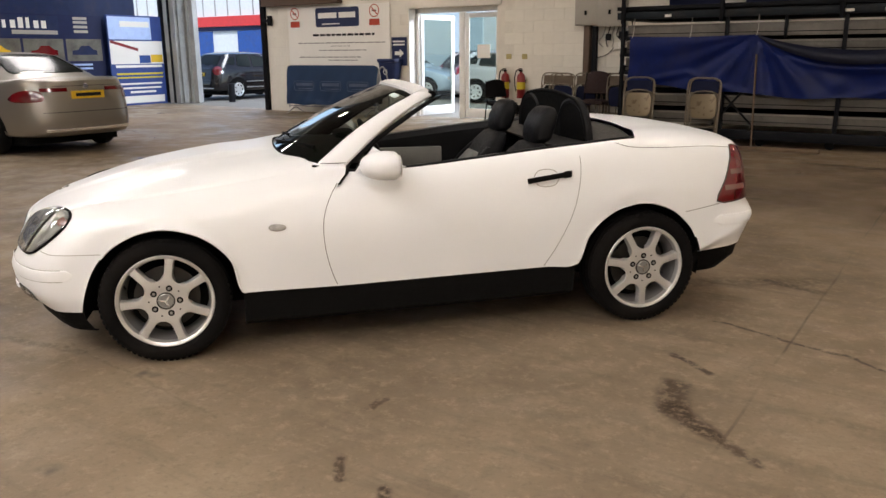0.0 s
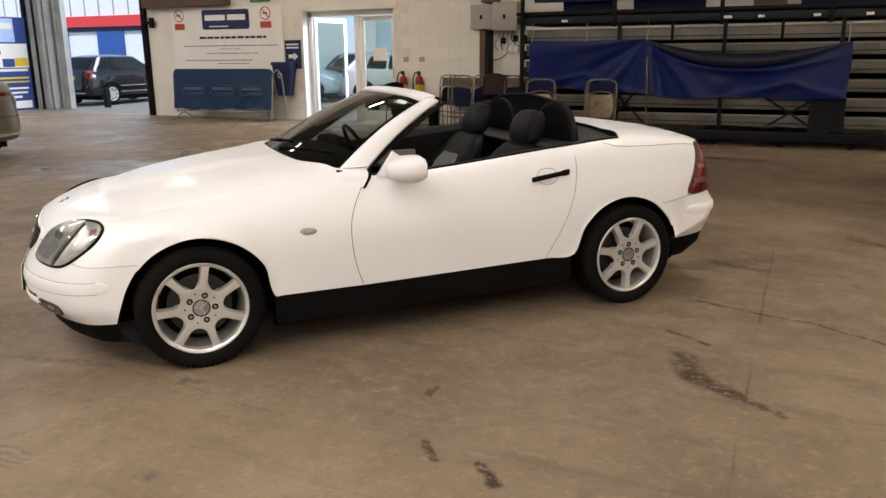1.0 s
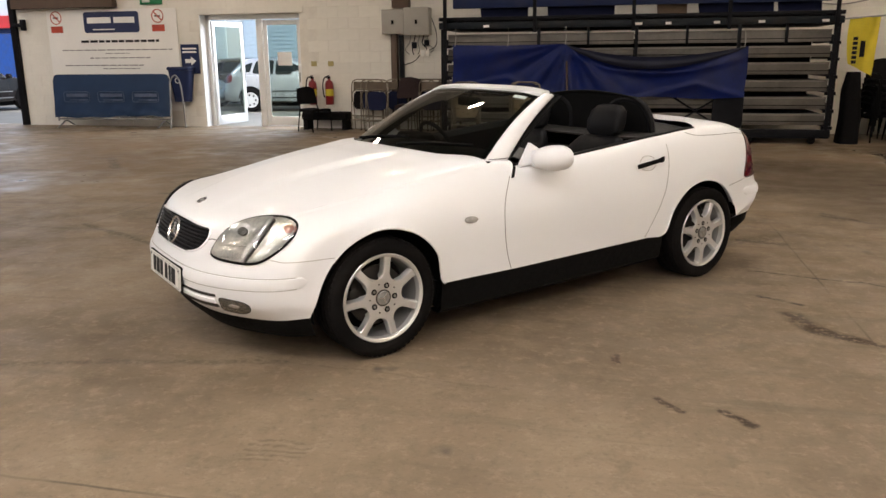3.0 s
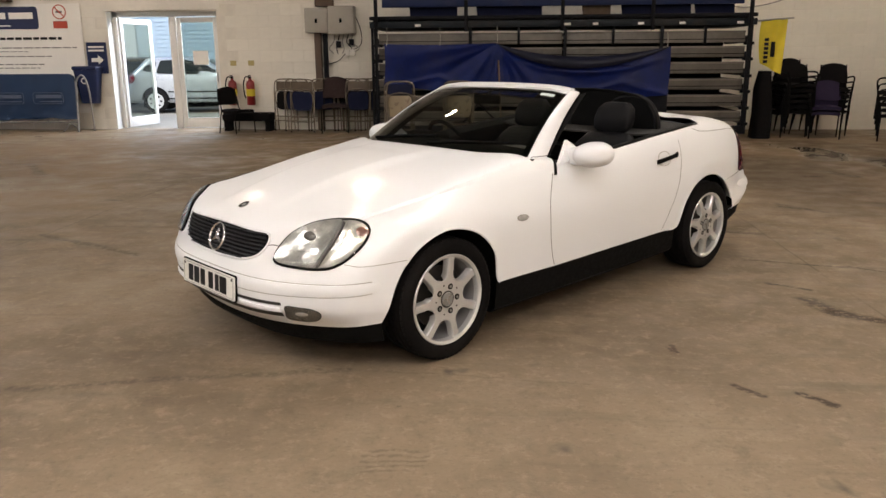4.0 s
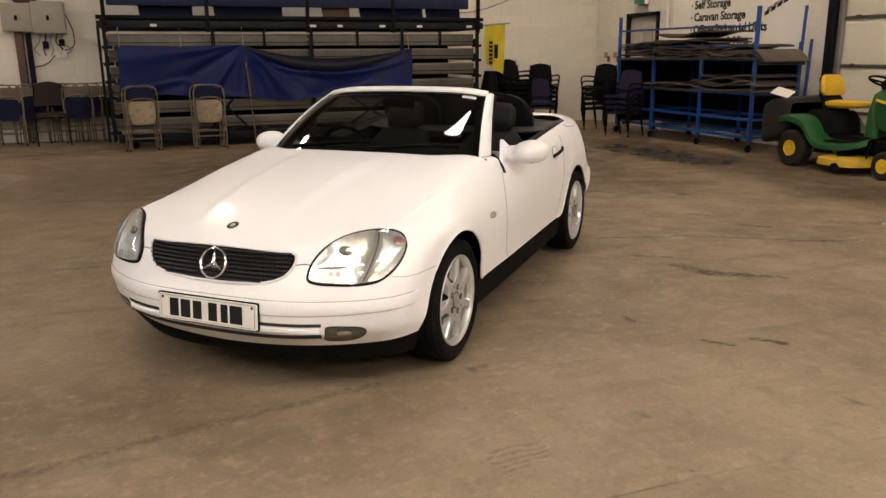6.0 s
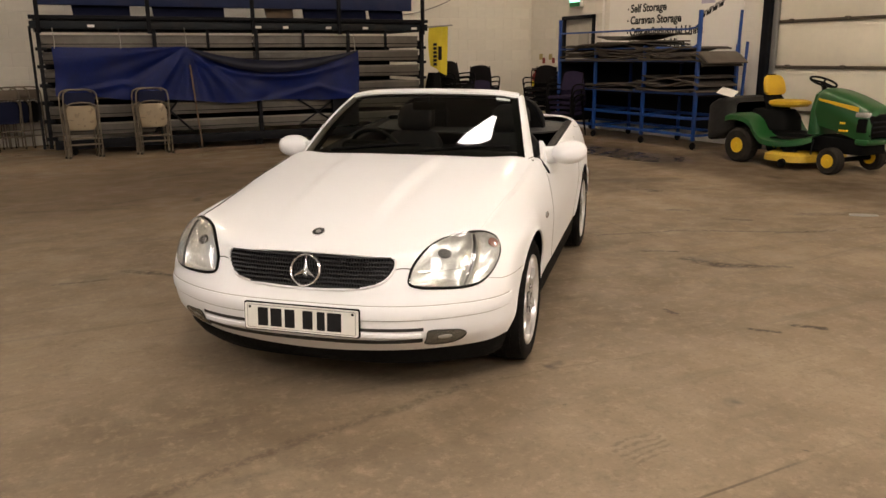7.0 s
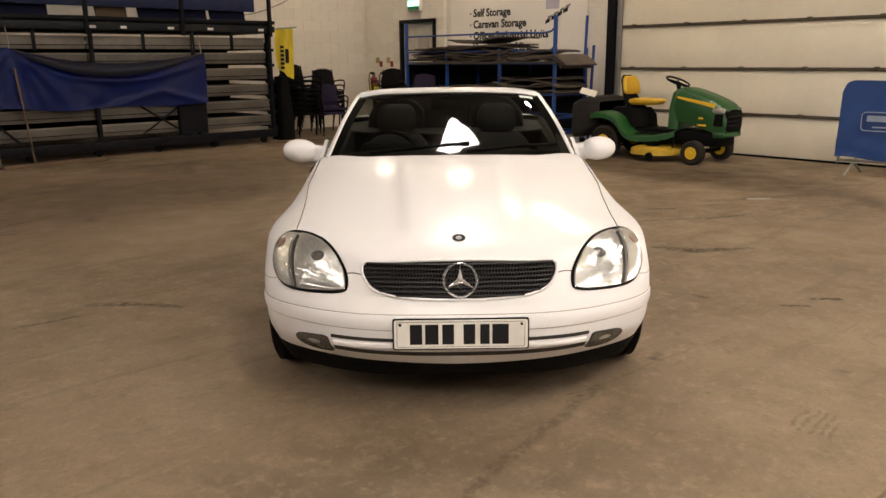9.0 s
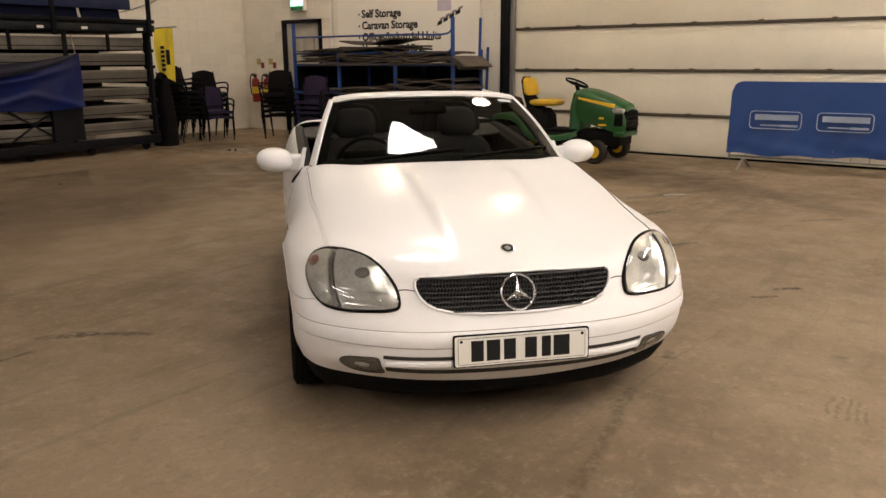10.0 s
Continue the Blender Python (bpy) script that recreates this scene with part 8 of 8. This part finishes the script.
for x0, x1, y0, y1, ma in ((-0.45, -0.38, -0.10, 0.10, M_DARKSTEEL), (-0.30, -0.12, -0.04, 0.02, M_COLUMN), (-0.10, 0.12, 0.02, 0.12, M_COLUMN), (-0.12, -0.09, -0.04, 0.5, M_DARKSTEEL), (0.22, 0.55, 0.35, 0.52, M_COLUMN), (0.16, 0.20, 0.1, 0.5, M_COLUMN), (0.30, 0.36, 0.30, 0.35, M_COLUMN)):
    part("flange", box(x0, x1, y0, y1, 0, 6.0), ma, col, smooth=False)
boll = thing("bollard", pose(-18.81, 16.2, 0), "short dark bollard by the opening", "bollard")
part("post", lathe([(0.10, 0), (0.10, 0.50), (0.08, 0.55), (0.01, 0.56)], 18), M_DARKSTEEL, boll)

# ---- buildings across the yard ----
def cladding(name, m, w, h, label, col):
    b = thing(name, m, label, "building")
    part("wall", box(-w / 2, w / 2, 0, 8, 0, h), col, b, smooth=False)
    part("roof", box(-w / 2 - 0.2, w / 2 + 0.2, -0.2, 8.2, h, h + 0.25), M_STEEL, b, smooth=False)
    return b


M_PALECLAD = mat("pale_cladding", (0.56, 0.60, 0.60), 0.5, var=0.08)
unit = cladding("warehouse_unit", pose(-36.0, 31, 0), 26, 6.5, "pale clad warehouse with red fascia and blue door", M_PALECLAD)
part("fascia", box(-12, 12, -0.25, -0.01, 2.95, 3.5), mat("bright_red_fascia", (0.50, 0.03, 0.03), 0.45), unit, "red fascia", smooth=False)
part("canopy", box(-12, 12, -0.12, -0.01, 2.72, 2.93), M_BLUE, unit, smooth=False)
for k, x in enumerate(np.arange(-11.5, 12, 4.1)):
    part("shutter", box(x, x + 1.9, -0.10, -0.01, 0, 2.7), M_BLUESTEEL, unit, "blue shutter", smooth=False)
for x in np.arange(-12.6, 13, 1.05):
    part("cladding_rib", box(x, x + 0.05, -0.05, -0.004, 3.55, 6.5), M_STEEL, unit, smooth=False)
M_SHUTTER = mat("blue_grey_shutter", (0.50, 0.60, 0.65), 0.5, 0.2, var=0.05)
shed = cladding("shutter_building", pose(-15.5, 29, 0), 13, 6.0, "blue-grey building with roller shutters", M_PALECLAD)
for x0, x1 in ((-5.6, -2.2), (-1.4, 2.4), (3.0, 6.2)):
    sh = part("shutter", box(x0, x1, -0.08, -0.01, 0, 4.6), M_SHUTTER, shed, "ribbed roller shutter", smooth=False)
    for z in np.arange(0.1, 4.5, 0.16):
        part("slat", box(x0 + 0.04, x1 - 0.04, -0.105, -0.081, z, z + 0.10), M_SHUTTER, sh, smooth=False)

plate_ = slab([(-0.13, -0.05), (-0.02, -0.065), (0.12, -0.04), (0.14, 0.03), (0.03, 0.06), (-0.11, 0.045)], 0.006, m=pose(1.79, 3.54, 0.0, 0, 0, -40))
tagged(part("metal_plate", plate_, M_STEEL, smooth=False), "small torn scrap of bright metal on the floor", "scrap metal")

# ---- painted blocks of the walls ----
def block_mesh(name, w, h):
    bm = box(0, w - 0.007, 0, 0.012, 0, h - 0.007, 0.003, seg=1)
    me = bpy.data.meshes.new(name)
    bm.to_mesh(me)
    bm.free()
    me.materials.append(M_WHITEWALL)
    return me


BLOCK = block_mesh("block", 0.45, 0.225)


def courses(x0, x1, z1, clear):
    """Places (x, z, width) of a running bond, clear of the openings."""
    out = []
    for r in range(int(z1 / 0.225)):
        x = x0 - (0.225 if r % 2 else 0)
        while x < x1 - 0.05:
            a, b = max(x, x0), min(x + 0.45, x1)
            z = r * 0.225
            if b - a > 0.1 and not any(a < c1 - 0.02 and b > c0 + 0.02 and z < cz - 0.1 for c0, c1, cz in clear):
                out.append((a, z, b - a))
            x += 0.45
    return out


def lay(parent, places, frame_of, near):
    singles = [p for p in places if near(p) and p[2] > 0.44][:290]
    chosen = set(singles)
    for a, z, w in singles:
        ob = new("block", BLOCK)
        ob.parent = parent
        ob.matrix_basis = frame_of @ pose(a, 0, z)
    bm = bmesh.new()
    for a, z, w in places:
        if (a, z, w) not in chosen:
            r = bmesh.ops.create_cube(bm, size=1, matrix=frame_of @ Matrix.LocRotScale((a + w / 2 - 0.0035, 0.006, z + 0.109), None, (w - 0.007, 0.012, 0.218)))
    rest = part("blockwork", bm, M_WHITEWALL, parent, smooth=False)
    tagged(rest, "white painted blocks in running bond", kind="stuff")


lay(back, courses(BW0, WX1, 3.4, [(DOOR[0], DOOR[1], DOOR[2])]), pose(0, 14.357, 0), lambda p: -8.3 < p[0] < 4.8 and 0 <= p[1] < 2.5 and not -4.6 < p[0] < 1.2)
lay(east, courses(7.98, 14.35, 3.4, [(SDOOR[0], SDOOR[1], SDOOR[2])]), Matrix.Translation((5.157, 0, 0)) @ Matrix(((0, 1, 0, 0), (1, 0, 0, 0), (0, 0, 1, 0), (0, 0, 0, 1))), lambda p: True)
